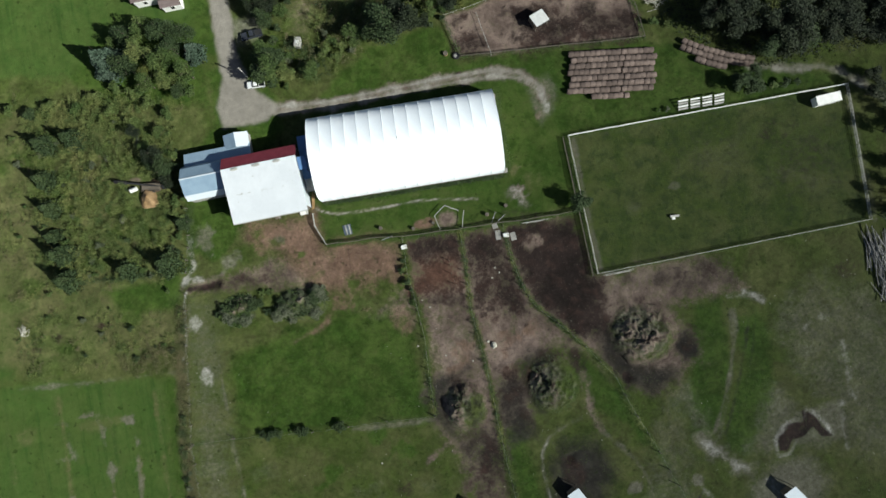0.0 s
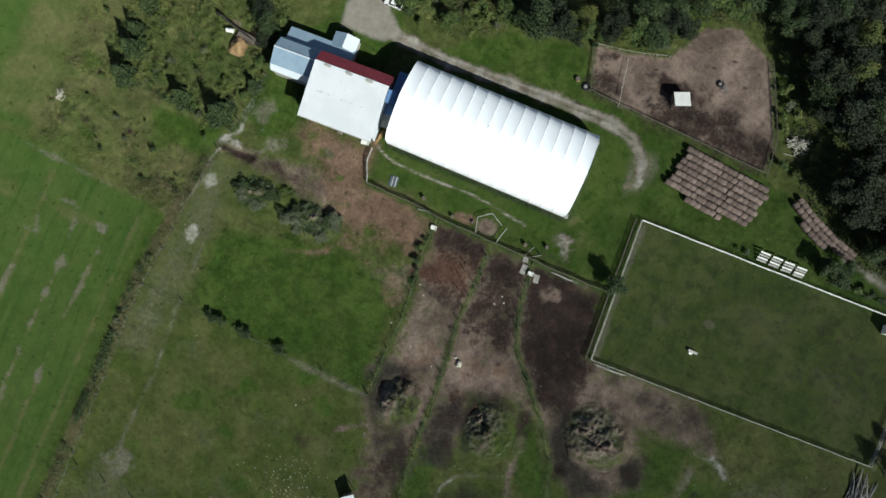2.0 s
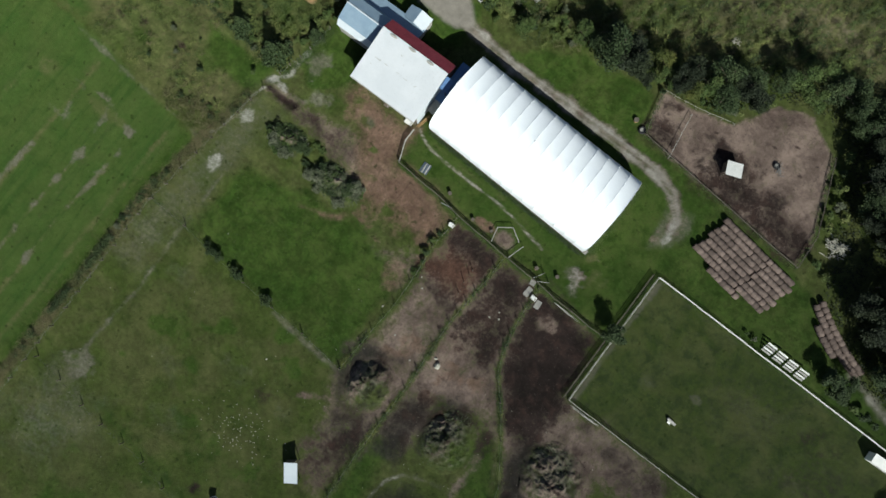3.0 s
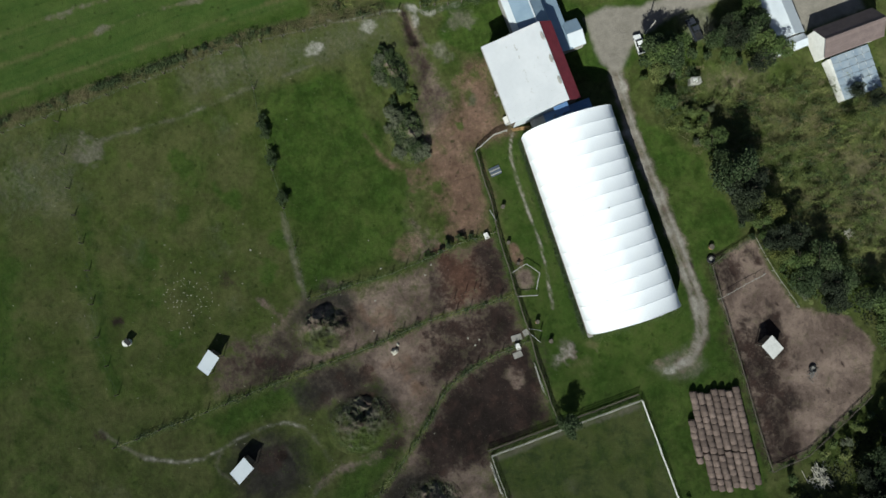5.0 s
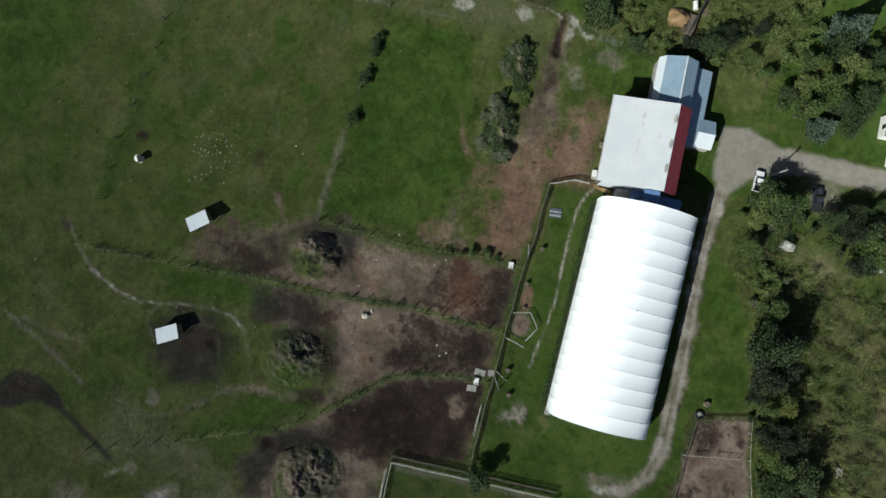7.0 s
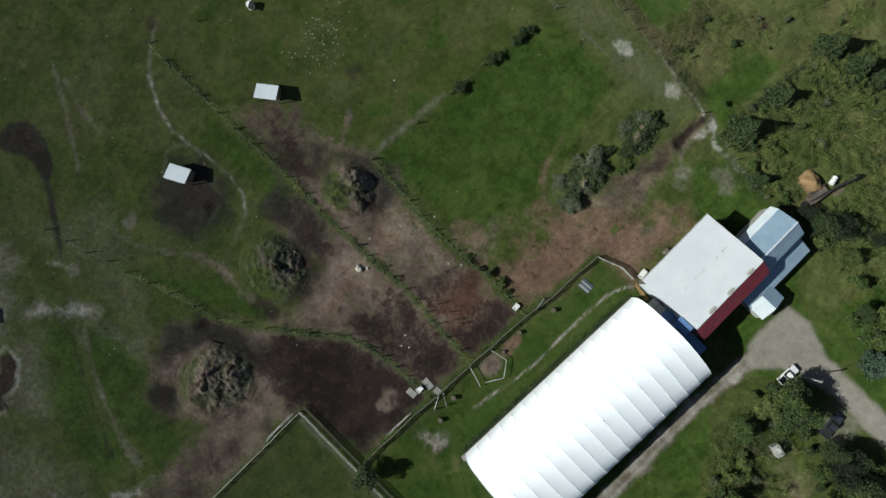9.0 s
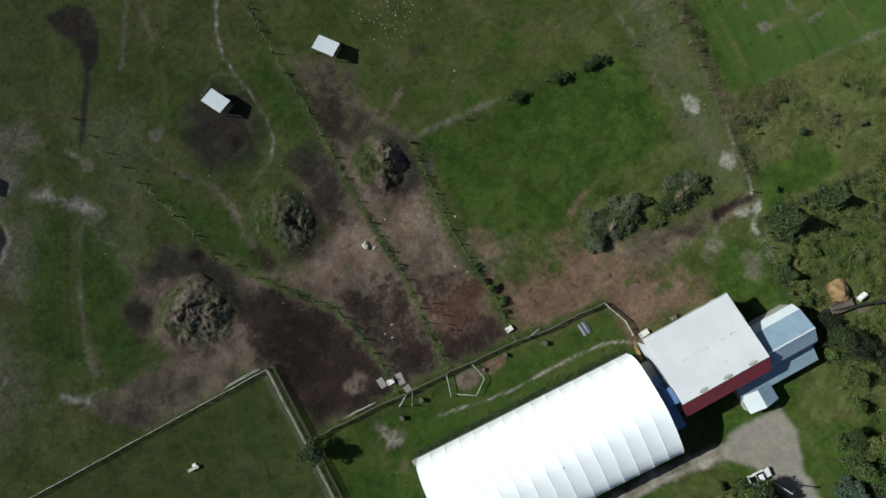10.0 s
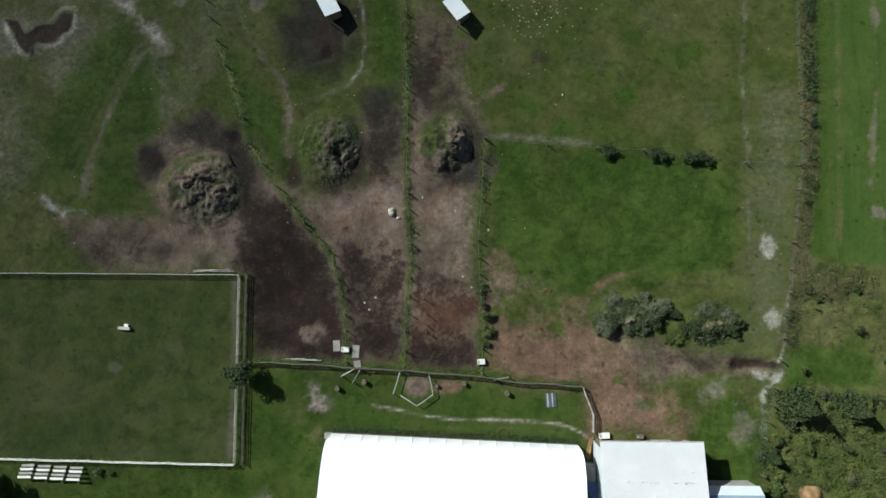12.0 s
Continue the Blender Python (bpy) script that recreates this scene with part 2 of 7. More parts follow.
TRUNK = mottled("bark", (0.10, 0.082, 0.065), (0.07, 0.057, 0.045), 2.0, 9.0, 0.95, 0.0, 0.6, 0.03, 0.4)
DEAD_WOOD = mottled("silvered_dead_wood", (0.21, 0.205, 0.20), (0.12, 0.118, 0.118), 0.9, 6.0, 0.9, 0.0, 0.4, 0.03, 0.4)
SAWDUST = mottled("tan_wood_chips", (0.33, 0.215, 0.115), (0.25, 0.155, 0.075), 0.6, 4.0, 0.95, 0.0, 0.6, 0.1, 0.4)
LEAF_GREEN = leafy("green_leaves", (0.030, 0.056, 0.012), (0.056, 0.090, 0.022), (0.090, 0.120, 0.034))
LEAF_OLIVE = leafy("olive_leaves", (0.050, 0.078, 0.019), (0.094, 0.124, 0.034), (0.155, 0.166, 0.056))
LEAF_YELLOW = leafy("yellowing_leaves", (0.040, 0.058, 0.012), (0.072, 0.088, 0.018), (0.125, 0.122, 0.026))
LEAF_DARK = leafy("dark_green_leaves", (0.018, 0.034, 0.011), (0.034, 0.056, 0.018), (0.052, 0.076, 0.026))
# near-black: the shade inside the wood is put into this leaf colour
LEAF_SHADED = leafy("leaves_with_painted_shade", (0.008, 0.014, 0.006), (0.015, 0.024, 0.009), (0.024, 0.034, 0.012))
LEAF_SPRUCE = leafy("blue_spruce_needles", (0.030, 0.054, 0.034), (0.054, 0.084, 0.056), (0.085, 0.118, 0.088))
LEAF_GREY = leafy("dusty_grey_weeds", (0.048, 0.062, 0.032), (0.092, 0.106, 0.062), (0.148, 0.156, 0.108))
WEED = leafy("rank_weeds", (0.066, 0.100, 0.022), (0.132, 0.162, 0.042), (0.225, 0.216, 0.078), 0.11)
WEED_BROWN = leafy("brown_rank_weeds", (0.064, 0.066, 0.027), (0.104, 0.096, 0.043), (0.150, 0.124, 0.068), 0.11)
GRASS_TUFT = leafy("long_grass", (0.030, 0.048, 0.011), (0.044, 0.066, 0.016), (0.064, 0.080, 0.026), 0.2)

# ---- helpers for meshes ----
def mesh_of(name, bm, mat):
    me = bpy.data.meshes.new(name)
    bm.to_mesh(me)
    bm.free()
    if mat:
        me.materials.append(mat)
    return me


def raw_mesh(name, verts, faces, mat):
    me = bpy.data.meshes.new(name)
    me.from_pydata(verts, [], faces)
    me.materials.append(mat)
    return me


def part(name, bm, mat, parent, label="", kind="", m=None):
    me = bm if isinstance(bm, bpy.types.Mesh) else mesh_of(name, bm, mat)
    ob = new(name, me)
    ob.parent = parent
    if m is not None:
        ob.matrix_basis = m
    return tagged(ob, label=label, kind=kind)


def thing(name, label, category, m=None, group="", kind=""):
    ob = new(name)
    ob.empty_display_size = 0.5
    if m is not None:
        ob.matrix_basis = m
    return tagged(ob, label, category, group, kind)


def box(bm, x0, y0, z0, x1, y1, z1, m=None):
    vs = bmesh.ops.create_cube(bm, size=1.0)["verts"]
    s = Matrix.LocRotScale(((x0 + x1) / 2, (y0 + y1) / 2, (z0 + z1) / 2), None, (x1 - x0, y1 - y0, z1 - z0))
    bmesh.ops.transform(bm, matrix=(m @ s) if m is not None else s, verts=vs)
    return vs


def box_bm(*a, bevel=0.0, m=None):
    bm = bmesh.new()
    box(bm, *a, m=m)
    if bevel:
        bmesh.ops.bevel(bm, geom=bm.edges[:], offset=bevel, segments=1, affect="EDGES")
    return bm


def tube(bm, a, b, r0, r1=None, sides=6):
    """A tapered round bar from a to b."""
    a, b = Vector(a), Vector(b)
    d = b - a
    m = Matrix.Translation((a + b) / 2) @ d.to_track_quat("Z", "Y").to_matrix().to_4x4()
    return bmesh.ops.create_cone(bm, cap_ends=True, segments=sides, radius1=r0, radius2=r0 if r1 is None else r1, depth=d.length, matrix=m)["verts"]


def tube_bm(a, b, r0, r1=None, sides=6):
    bm = bmesh.new()
    tube(bm, a, b, r0, r1, sides)
    return bm


def swept(pts, r, sides=3, flat=(0, 0, 1)):
    """One unbroken round bar along a line of points."""
    bm = bmesh.new()
    pts, rings = [Vector(p) for p in pts], []
    for i, p in enumerate(pts):
        d = (pts[min(i + 1, len(pts) - 1)] - pts[max(i - 1, 0)]).normalized()
        u = Vector(flat)
        v = d.cross(u).normalized()
        rings.append([bm.verts.new(p + r * (math.cos(a) * u + math.sin(a) * v)) for a in [2 * math.pi * k / sides for k in range(sides)]])
    for a, b in zip(rings, rings[1:]):
        for k in range(sides):
            bm.faces.new((a[k], a[(k + 1) % sides], b[(k + 1) % sides], b[k]))
    bm.faces.new(rings[0])
    bm.faces.new(rings[-1])
    bmesh.ops.recalc_face_normals(bm, faces=bm.faces[:])
    return bm


def extrude_bm(profile, x0, x1):
    """A closed outline in (y, z), drawn out along x."""
    bm = bmesh.new()
    a = [bm.verts.new((x0, y, z)) for y, z in profile]
    b = [bm.verts.new((x1, y, z)) for y, z in profile]
    n = len(profile)
    for i in range(n):
        bm.faces.new((a[i], a[(i + 1) % n], b[(i + 1) % n], b[i]))
    bm.faces.new(list(reversed(a)))
    bm.faces.new(b)
    bmesh.ops.recalc_face_normals(bm, faces=bm.faces[:])
    return bm


RNG = np.random.default_rng(7)
LATTICE = RNG.random((256, 256))


def wave_noise(x, y, size, shift=0):
    """Smooth noise of 0 to 1 over the plan, with lumps of about that size in metres."""
    u, v = x / size + 31.7 * shift, y / size + 17.3 * shift
    i, j = np.floor(u).astype(int), np.floor(v).astype(int)
    f, g = u - i, v - j
    f, g = f * f * (3 - 2 * f), g * g * (3 - 2 * g)
    q = lambda a, b: LATTICE[(i + a) % 256, (j + b) % 256]
    return (q(0, 0) * (1 - f) + q(1, 0) * f) * (1 - g) + (q(0, 1) * (1 - f) + q(1, 1) * f) * g


def fractal(x, y, size, shift=0):
    return 0.5 * wave_noise(x, y, size, shift) + 0.3 * wave_noise(x, y, size / 2.3, shift + 1) + 0.2 * wave_noise(x, y, size / 5.1, shift + 2)


def edge_distance(px, py, a, b):
    ax, ay = a
    dx, dy = b[0] - ax, b[1] - ay
    t = np.clip(((px - ax) * dx + (py - ay) * dy) / (dx * dx + dy * dy + 1e-9), 0, 1)
    return np.hypot(px - ax - t * dx, py - ay - t * dy)


def inside(px, py, pts):
    r = np.zeros(px.shape, bool)
    for (ax, ay), (bx, by) in zip(pts, pts[1:] + pts[:1]):
        if ay != by:
            r ^= ((ay > py) != (by > py)) & (px < (bx - ax) * (py - ay) / (by - ay) + ax)
    return r


# ---- ground: one sheet, finer near the farm, with a share of each kind of cover ----
FAR = [150, 200, 300, 500, 900, 1600, 3000]
AXIS = np.concatenate([[-v for v in reversed(FAR)], np.arange(-124, 124.01, 0.5), FAR])
GX, GY = np.meshgrid(AXIS, AXIS)
COVER = {k: np.zeros(GX.shape) for k in ("hay", "lush", "dry", "pale", "dirt", "red", "rust", "damp", "mud", "gravel", "white", "mown")}


def window(xs, ys, margin):
    """The rows and columns of the sheet that a cover can reach."""
    i0, i1 = np.searchsorted(AXIS, (min(ys) - margin, max(ys) + margin))
    j0, j1 = np.searchsorted(AXIS, (min(xs) - margin, max(xs) + margin))
    return slice(max(i0 - 1, 0), i1 + 1), slice(max(j0 - 1, 0), j1 + 1)


def spread(key, w, f, strength, mode):
    """Lays a cover where f (0 to 1) says, or takes it away."""
    f = f * f * (3 - 2 * f) * strength
    COVER[key][w] = np.maximum(COVER[key][w], f) if mode == "max" else COVER[key][w] * (1 - f)


def area(key, pts, soft=2.0, strength=1.0, rag=2.5, mode="max", shift=3):
    w = window([p[0] for p in pts], [p[1] for p in pts], soft + rag + 1)
    x, y = GX[w], GY[w]
    d = np.full(x.shape, 1e9)
    for a, b in zip(pts, pts[1:] + pts[:1]):
        d = np.minimum(d, edge_distance(x, y, a, b))
    d = np.where(inside(x, y, pts), d, -d) + (fractal(x, y, 6.0, shift) - 0.5) * 2 * rag
    spread(key, w, np.clip(d / soft * 0.5 + 0.5, 0, 1), strength, mode)


def trail(key, pts, width, soft=0.8, strength=1.0, rag=0.8, mode="max", shift=5):
    w = window([p[0] for p in pts], [p[1] for p in pts], width + soft + rag + 1)
    x, y = GX[w], GY[w]
    d = np.full(x.shape, 1e9)
    for a, b in zip(pts, pts[1:]):
        d = np.minimum(d, edge_distance(x, y, a, b))
    d = width / 2 - d + (fractal(x, y, 3.5, shift) - 0.5) * 2 * rag
    spread(key, w, np.clip(d / soft * 0.5 + 0.5, 0, 1), strength, mode)


def spot(key, x, y, rx, ry, strength=1.0, rag=1.0, mode="max", soft=0.7):
    w = window([x - 2 * rx, x + 2 * rx], [y - 2 * ry, y + 2 * ry], 1)
    gx, gy = GX[w], GY[w]
    d = 1 - np.hypot((gx - x) / rx, (gy - y) / ry) + (fractal(gx, gy, 3.0, 9) - 0.5) * rag
    spread(key, w, np.clip(d / soft, 0, 1), strength, mode)


# fields to the west, and everything far away
area("hay", [(-64.5, -8), (-64, -60), (-64, -400), (-900, -400), (-900, -2), (-100, -2)], 1.5, 0.95, 1.0)
area("hay", [(-900, 68), (-100, 72), (-77, 66), (-47, 63), (-44, 75), (-44, 400), (-900, 400)], 2.0, 0.9, 1.5)
area("hay", [(-900, -2), (-101, -2), (-103, 40), (-97, 70), (-900, 70)], 2.5, 0.8, 1.5)
for pts in ([(-82.7, -29), (-83.6, -42.7), (-84.1, -70), (-86, -120)], [(-75.8, -24), (-77.3, -36), (-77.3, -49), (-78, -120)], [(-92, -8), (-93, -40), (-97, -100)], [(-70, -10), (-71, -60), (-72, -120)]):
    trail("dry", pts, 0.9, 0.9, 0.85, 0.9)
for k in range(9):
    trail("lush" if k % 2 else "dry", [(-117 + 6.1 * k, -6), (-118 + 6.1 * k, -60), (-119 + 6.1 * k, -125)], 1.4, 2.5, 0.42, 1.6)
trail("lush", [(-68.5, -95), (-68, -54), (-67.6, -24), (-66, -9)], 3.4, 2.0, 0.9, 1.2)
spot("pale", -76.8, -15.3, 1.6, 1.2, 0.9, 1.6)
for pts in ([(-82.7, -24), (-83.6, -42.7), (-84.1, -62)], [(-75.8, -20), (-77.3, -36), (-77.3, -52)], [(-93, -30), (-95, -60)]):
    trail("pale", pts, 0.2, 0.9, 0.8, 1.9)
spot("dry", -84, -15, 7, 2.2, 0.9)
spot("dry", -101, -14, 5, 3, 0.6)
trail("dry", [(-92, -13), (-85, -12.4), (-77, -15)], 0.8, 1.2, 0.6, 2.2)
trail("pale", [(-94, -13), (-85, -12.4), (-76, -15)], 0.3, 0.9, 0.75, 2.4)
trail("pale", [(-91, -13.5), (-91.5, -20), (-89, -24)], 0.25, 0.9, 0.65, 2.4)
trail("pale", [(-84, -14), (-83, -19.5)], 0.25, 0.9, 0.65, 2.4)
trail("pale", [(-95, -21), (-88, -21.5)], 0.2, 0.9, 0.5, 2.4)
trail("pale", [(-101, -3.4), (-84, -5), (-64, -6.6)], 0.4, 0.8, 0.6, 1.4)
area("dry", [(-97.4, 47.4), (-89.8, 43.1), (-91.8, 31.1), (-93, 16), (-99, 2), (-112, 2), (-112, 48)], 3.0, 0.8, 1.5)
# rank weeds behind the barn and round the woods
area("dry", [(-101, 12), (-99, -1), (-65, -3), (-60, 14), (-58, 40), (-55, 52), (-76, 62), (-92, 64), (-101, 40)], 3.0, 0.85, 3.0)
for x, y, r in ((-70, 30, 8), (-82, 36, 9), (-66, 44, 7), (-78, 22, 7), (-90, 50, 8), (-94, 20, 5), (-72, 8, 6), (-88, 4, 5), (-64, 24, 5)):
    spot("lush", x, y, r, r * 0.8, 0.75, 1.8)
    spot("dry", x, y, r * 0.8, r * 0.6, 0.7, 1.8, "cut")
for x, y, r in ((-94, 10, 3.5), (-88, 13, 3), (-83, 3, 4), (-76, 4, 3.5), (-92, 2, 2.5), (-68, 3, 3), (-97, 16, 3), (-84, 10, 2.5)):
    spot("lush", x, y, r, r * 0.7, 0.85, 2.0)
for x, y, r in ((-71, -1.5, 3.0), (-66, 0, 2.0), (-80, 7.5, 2.0), (-90, 6.5, 2.2), (-96, 5, 1.6), (-74, 1.5, 1.5)):
    spot("mud", x, y, r * 1.5, r * 0.6, 0.55, 2.0)
area("lush", [(-78, 15.5), (-60, 15.5), (-60.5, 7.5), (-74, 9)], 1.5, 0.95, 1.0)
area("dry", [(-78, 15.5), (-60, 15.5), (-60.5, 7.5), (-74, 9)], 1.5, 0.9, 1.0, "cut")
area("dry", [(-24, 66), (-20, 80), (-14, 91), (13, 96), (45, 102), (60, 98), (40, 88), (24, 89), (9, 74), (3, 64), (-7, 74)], 4.0, 0.6, 3.0)
area("dry", [(-10, 76), (14, 74), (30, 84), (50, 90), (66, 98), (110, 120), (110, 300), (-60, 300), (-12, 110)], 6.0, 0.95, 4.0)
area("dirt", [(10, 80), (34, 88), (60, 96), (60, 110), (20, 104), (0, 96)], 8.0, 0.30, 5.0)
# lawns
area("lush", [(-24.5, 16.5), (-25.5, 25), (-24, 45), (-20, 50), (-6, 60), (12, 62), (15, 52), (31, 51), (60, 48), (66, 45), (84, 36), (104, 31), (101, 27), (37, 29), (36, 12), (9, 14)], 1.2, 0.8, 0.8)
area("lush", [(-57, 22), (-55, 32), (-52, 44), (-45, 48), (-45, 62), (-38, 62), (-30, 54), (-30, 45), (-42, 24), (-50, 17)], 1.5, 0.95, 2.0)
area("lush", [(-66, 58), (-45, 54), (-45, 76), (-70, 76), (-78, 66)], 3.0, 0.9, 1.5)
area("lush", [(-46, 66), (-47, 90), (-41, 90), (-41, 66)], 1.2, 0.9, 0.8)
area("lush", [(-36, 70), (-30, 60), (-27, 56), (-26, 70)], 1.5, 0.6, 1.5)
# riding ground
area("lush", [(36.5, -3.5), (36.5, 29.3), (102.4, 28.3), (100.4, -3.8)], 1.0, 0.42, 0.3)
area("damp", [(36.5, -3.5), (36.5, 29.3), (102.4, 28.3), (100.4, -3.8)], 1.0, 0.30, 0.3)
spot("mud", 83, 21, 7, 4.5, 0.28, 1.4)
area("lush", [(37, -3), (37, 28.8), (62, 28.5), (50, 18), (52, 8), (64, -3)], 6.0, 0.5, 2.0)
area("dirt", [(86, 20), (74, 9), (60, 11), (56, 19), (60, 26), (80, 26)], 7.0, 0.17, 3.0)
area("dirt", [(98, 22), (98, 4), (84, 2), (76, 8), (84, 22)], 6.0, 0.2, 3.0)
spot("mud", 90, 14, 8, 6, 0.22, 1.2)
spot("pale", 48, 9.1, 3.0, 3.0, 0.35, 1.4)
spot("pale", 57.9, 12.9, 1.6, 1.2, 0.56, 1.4)
trail("pale", [(37.4, 28.5), (37.2, 12), (37.2, -2.6)], 1.1, 0.8, 0.75, 0.5)
trail("pale", [(38, 28.4), (101.5, 27.5)], 0.8, 0.8, 0.3, 0.7)
# green pasture and its pale margin
area("lush", [(-8, -27.5), (-52.5, -24.3), (-52, -6), (-40, -3), (-27, -1), (-22, 2.5), (-8.5, -3)], 2.0, 0.85, 2.0)
area("pale", [(-59.5, 8.2), (-52, 7.5), (-53, -6), (-55, -24.5), (-56, -38), (-62.5, -38), (-63, -23)], 7.0, 0.50, 3.0)
trail("pale", [(-54.4, -70), (-54.4, -54.3), (-53.3, -40.8), (-54.2, -24.4), (-54.1, -10)], 0.5, 1.0, 0.8, 0.6)
spot("white", -57.0, -8.6, 1.8, 2.8, 0.62, 2.0)
trail("white", [(-62.2, -4.3), (-60.9, -1.9), (-60.4, 2.5), (-59.9, 7.9), (-58.6, 11)], 0.35, 0.5, 1.0, 0.35)
trail("white", [(-60.2, 1.5), (-58.6, 4.5), (-59.6, 7.4)], 0.2, 0.7, 0.7, 0.8)
spot("white", -58.2, 3.6, 2.4, 2.2, 0.45, 2.4)
trail("white", [(-58.9, 13.2), (-57, 15.5), (-55.8, 17.5), (-55.6, 23)], 1.2, 0.7, 0.9, 1.0)
trail("white", [(-58.5, 14.5), (-54.5, 13.2)], 0.8, 0.7, 0.6, 0.8)
trail("pale", [(-7.5, -28.8), (-16.3, -28.4), (-26.2, -27.4)], 0.7, 1.0, 0.85, 0.6)
for x, y, r in ((-47, -33, 5), (-25, -42, 6), (-38, -50, 7), (-12, -44, 4), (-30, -60, 6), (-20, -72, 7), (-45, -66, 6), (20, -80, 8), (62, -66, 9), (85, -75, 10), (-60, -80, 8)):
    spot("pale", x, y, r, r * 0.7, 0.24, 1.6)
for x, y, r in ((-20, -60, 8), (-42, -42, 7), (-8, -85, 9), (32, -56, 6), (48, -38, 5), (-50, -75, 9), (12, -94, 9)):
    spot("lush", x, y, r, r * 0.8, 0.55, 1.6)
area("lush", [(61.3, -50.1), (56.6, -48.0), (59.0, -42.8), (63.3, -33.3), (65.9, -19.9), (71.0, -18.9), (71.9, -29.2), (69.8, -40.7)], 2.0, 1.0, 1.2)
area("lush", [(52.9, -45.4), (49.2, -44.9), (50.0, -35.5), (52.8, -27.1), (56.4, -14.8), (63.6, -14.8), (61.2, -31.3), (57.4, -40.7)], 2.0, 0.95, 1.2)
trail("white", [(71.9, -16.3), (68.8, -15.3), (64.7, -14.8)], 0.6, 1.2, 0.6, 1.2)
area("lush", [(13.5, -54), (8, -60), (7.8, -34), (12.5, -35)], 1.5, 0.9, 1.0)
area("lush", [(29, -20), (36.5, -33), (41, -48), (36, -40), (30, -33), (26, -26)], 1.5, 0.9, 1.5)
trail("pale", [(53, -47.5), (55.5, -45.8), (59, -38.5), (63.4, -26.4), (64.5, -18)], 0.5, 1.0, 0.75, 0.6)
spot("dry", 84, -34, 6, 10, 0.3, 1.6)
for pts in ([(62.9, -53), (59.3, -52.9), (56.7, -51.2), (54.8, -49.3), (53.1, -46.7)], [(66, -60), (64, -56), (62.9, -53)], [(49.5, -55.5), (48.3, -53.8)], [(79, -26), (83, -23), (86, -24)], [(88, -30), (87, -40), (89, -46)]):
    trail("white", pts, 0.5, 1.6, 0.42, 1.8)
    trail("pale", pts, 1.8, 2.2, 0.6, 2.0)
area("pale", [(63, -69), (55.2, -67.3), (54.7, -61.9), (61.3, -61.9)], 3.0, 0.84, 2.5)
area("pale", [(66, -52), (62, -50), (66, -44), (70, -36), (73, -38), (78, -52)], 4.0, 0.63, 3.0)
area("pale", [(54, -45), (50, -42), (48, -34), (52, -31)], 3.0, 0.56, 2.0)
for x, y, rx, ry in ((48.5, -54.2, 1.4, 1.6), (53.3, -46.6, 1.3, 1.0), (34, -53, 2.5, 2.0)):
    spot("pale", x, y, rx, ry, 0.95, 1.4)
area("pale", [(85, -51.5), (70, -51), (68, -48), (69.5, -43.5), (85, -42)], 2.0, 0.77, 1.5)
area("mud", [(80.8, -50.1), (79.0, -47.5), (77.2, -44.3), (75.3, -43.3), (75.0, -46.1), (71.6, -45.4), (68.5, -48.0), (68.2, -51.2), (70.1, -51.7), (71.8, -49.4), (74.9, -49.0), (76.9, -47.5), (78.5, -50.1)], 0.5, 1.3, 0.3)
spot("mud", 53.0, -23.8, 2.4, 3.2, 0.9, 0.8)
spot("mud", 93, -14, 5, 3.5, 0.35, 1.4)
area("damp", [(42.3, -80.2), (43, -84), (38.1, -83.8), (35.0, -81.9), (34.8, -79.3), (35.3, -75.9), (37.3, -72.0), (40.0, -69.8), (43.1, -65.0), (47.3, -58.6), (49.8, -55.8), (45.4, -62.9), (42.0, -68.7), (40.2, -73.0), (39.8, -76.6)], 0.9, 1.1, 0.4)
area("mud", [(41.5, -80.6), (38.3, -82.6), (35.6, -81.0), (36.4, -76), (38.2, -72.6), (39.2, -74), (38.9, -77)], 1.2, 0.7, 0.5)
# worn earth round the paddocks
area("dirt", [(34.3, -3), (33.5, 11.2), (-6.4, 12.6), (-7, 3), (-5.9, -9), (-7, -23), (-5, -32), (2, -33), (6.5, -40), (7, -28), (15, -22), (24, -19.5), (30, -20), (36.4, -29), (43, -33), (55, -28), (52, -14), (66, -13), (71, -14), (64, -5.5), (49, -4.2), (36.8, -4)], 4.0, 0.80, 2.6)
area("dirt", [(-6, -33), (-3, -52), (6, -54), (5.8, -33)], 3.0, 0.62, 2.5)
area("dirt", [(8, -33.5), (14, -34.5), (16, -26), (13, -17), (8, -17)], 3.0, 0.9, 2.0)
area("mud", [(8, -32), (13, -33), (14, -24), (8, -22)], 3.0, 0.45, 2.0)
area("red", [(-7.6, 3.5), (-17.4, 3.6), (-27, 6.5), (-32, 12), (-36, 17), (-42, 20.5), (-41, 23.5), (-26.5, 23.3), (-25, 16.3), (-11.4, 14.8), (-7, 12.6)], 5.0, 0.95, 4.0)
spot("lush", -33, 18, 3, 2.5, 0.5, 1.8)
spot("dry", -38, 16, 7, 4, 0.35, 1.8)
spot("lush", -45, 17, 6, 4.5, 0.6, 1.8)
spot("pale", -47, 16, 4, 3, 0.70, 1.8)
spot("pale", -52, 21, 3, 5, 0.63, 1.8)
spot("pale", -34, 20, 5, 2.5, 0.56, 1.8)
spot("lush", -24, 6.5, 3, 1.5, 0.8, 1.8)
for x, y, r in ((-20, 5.5, 1.6), (-27.5, 9.5, 1.8), (-36, 18.5, 2.2), (-30.5, 14.5, 1.2), (-40, 21, 2.0), (-13, 3.2, 1.8)):
    spot("red", x, y, r, r * 0.7, 0.85, 1.8, "cut")
spot("dry", -20, 0, 7, 3, 0.5, 1.8)
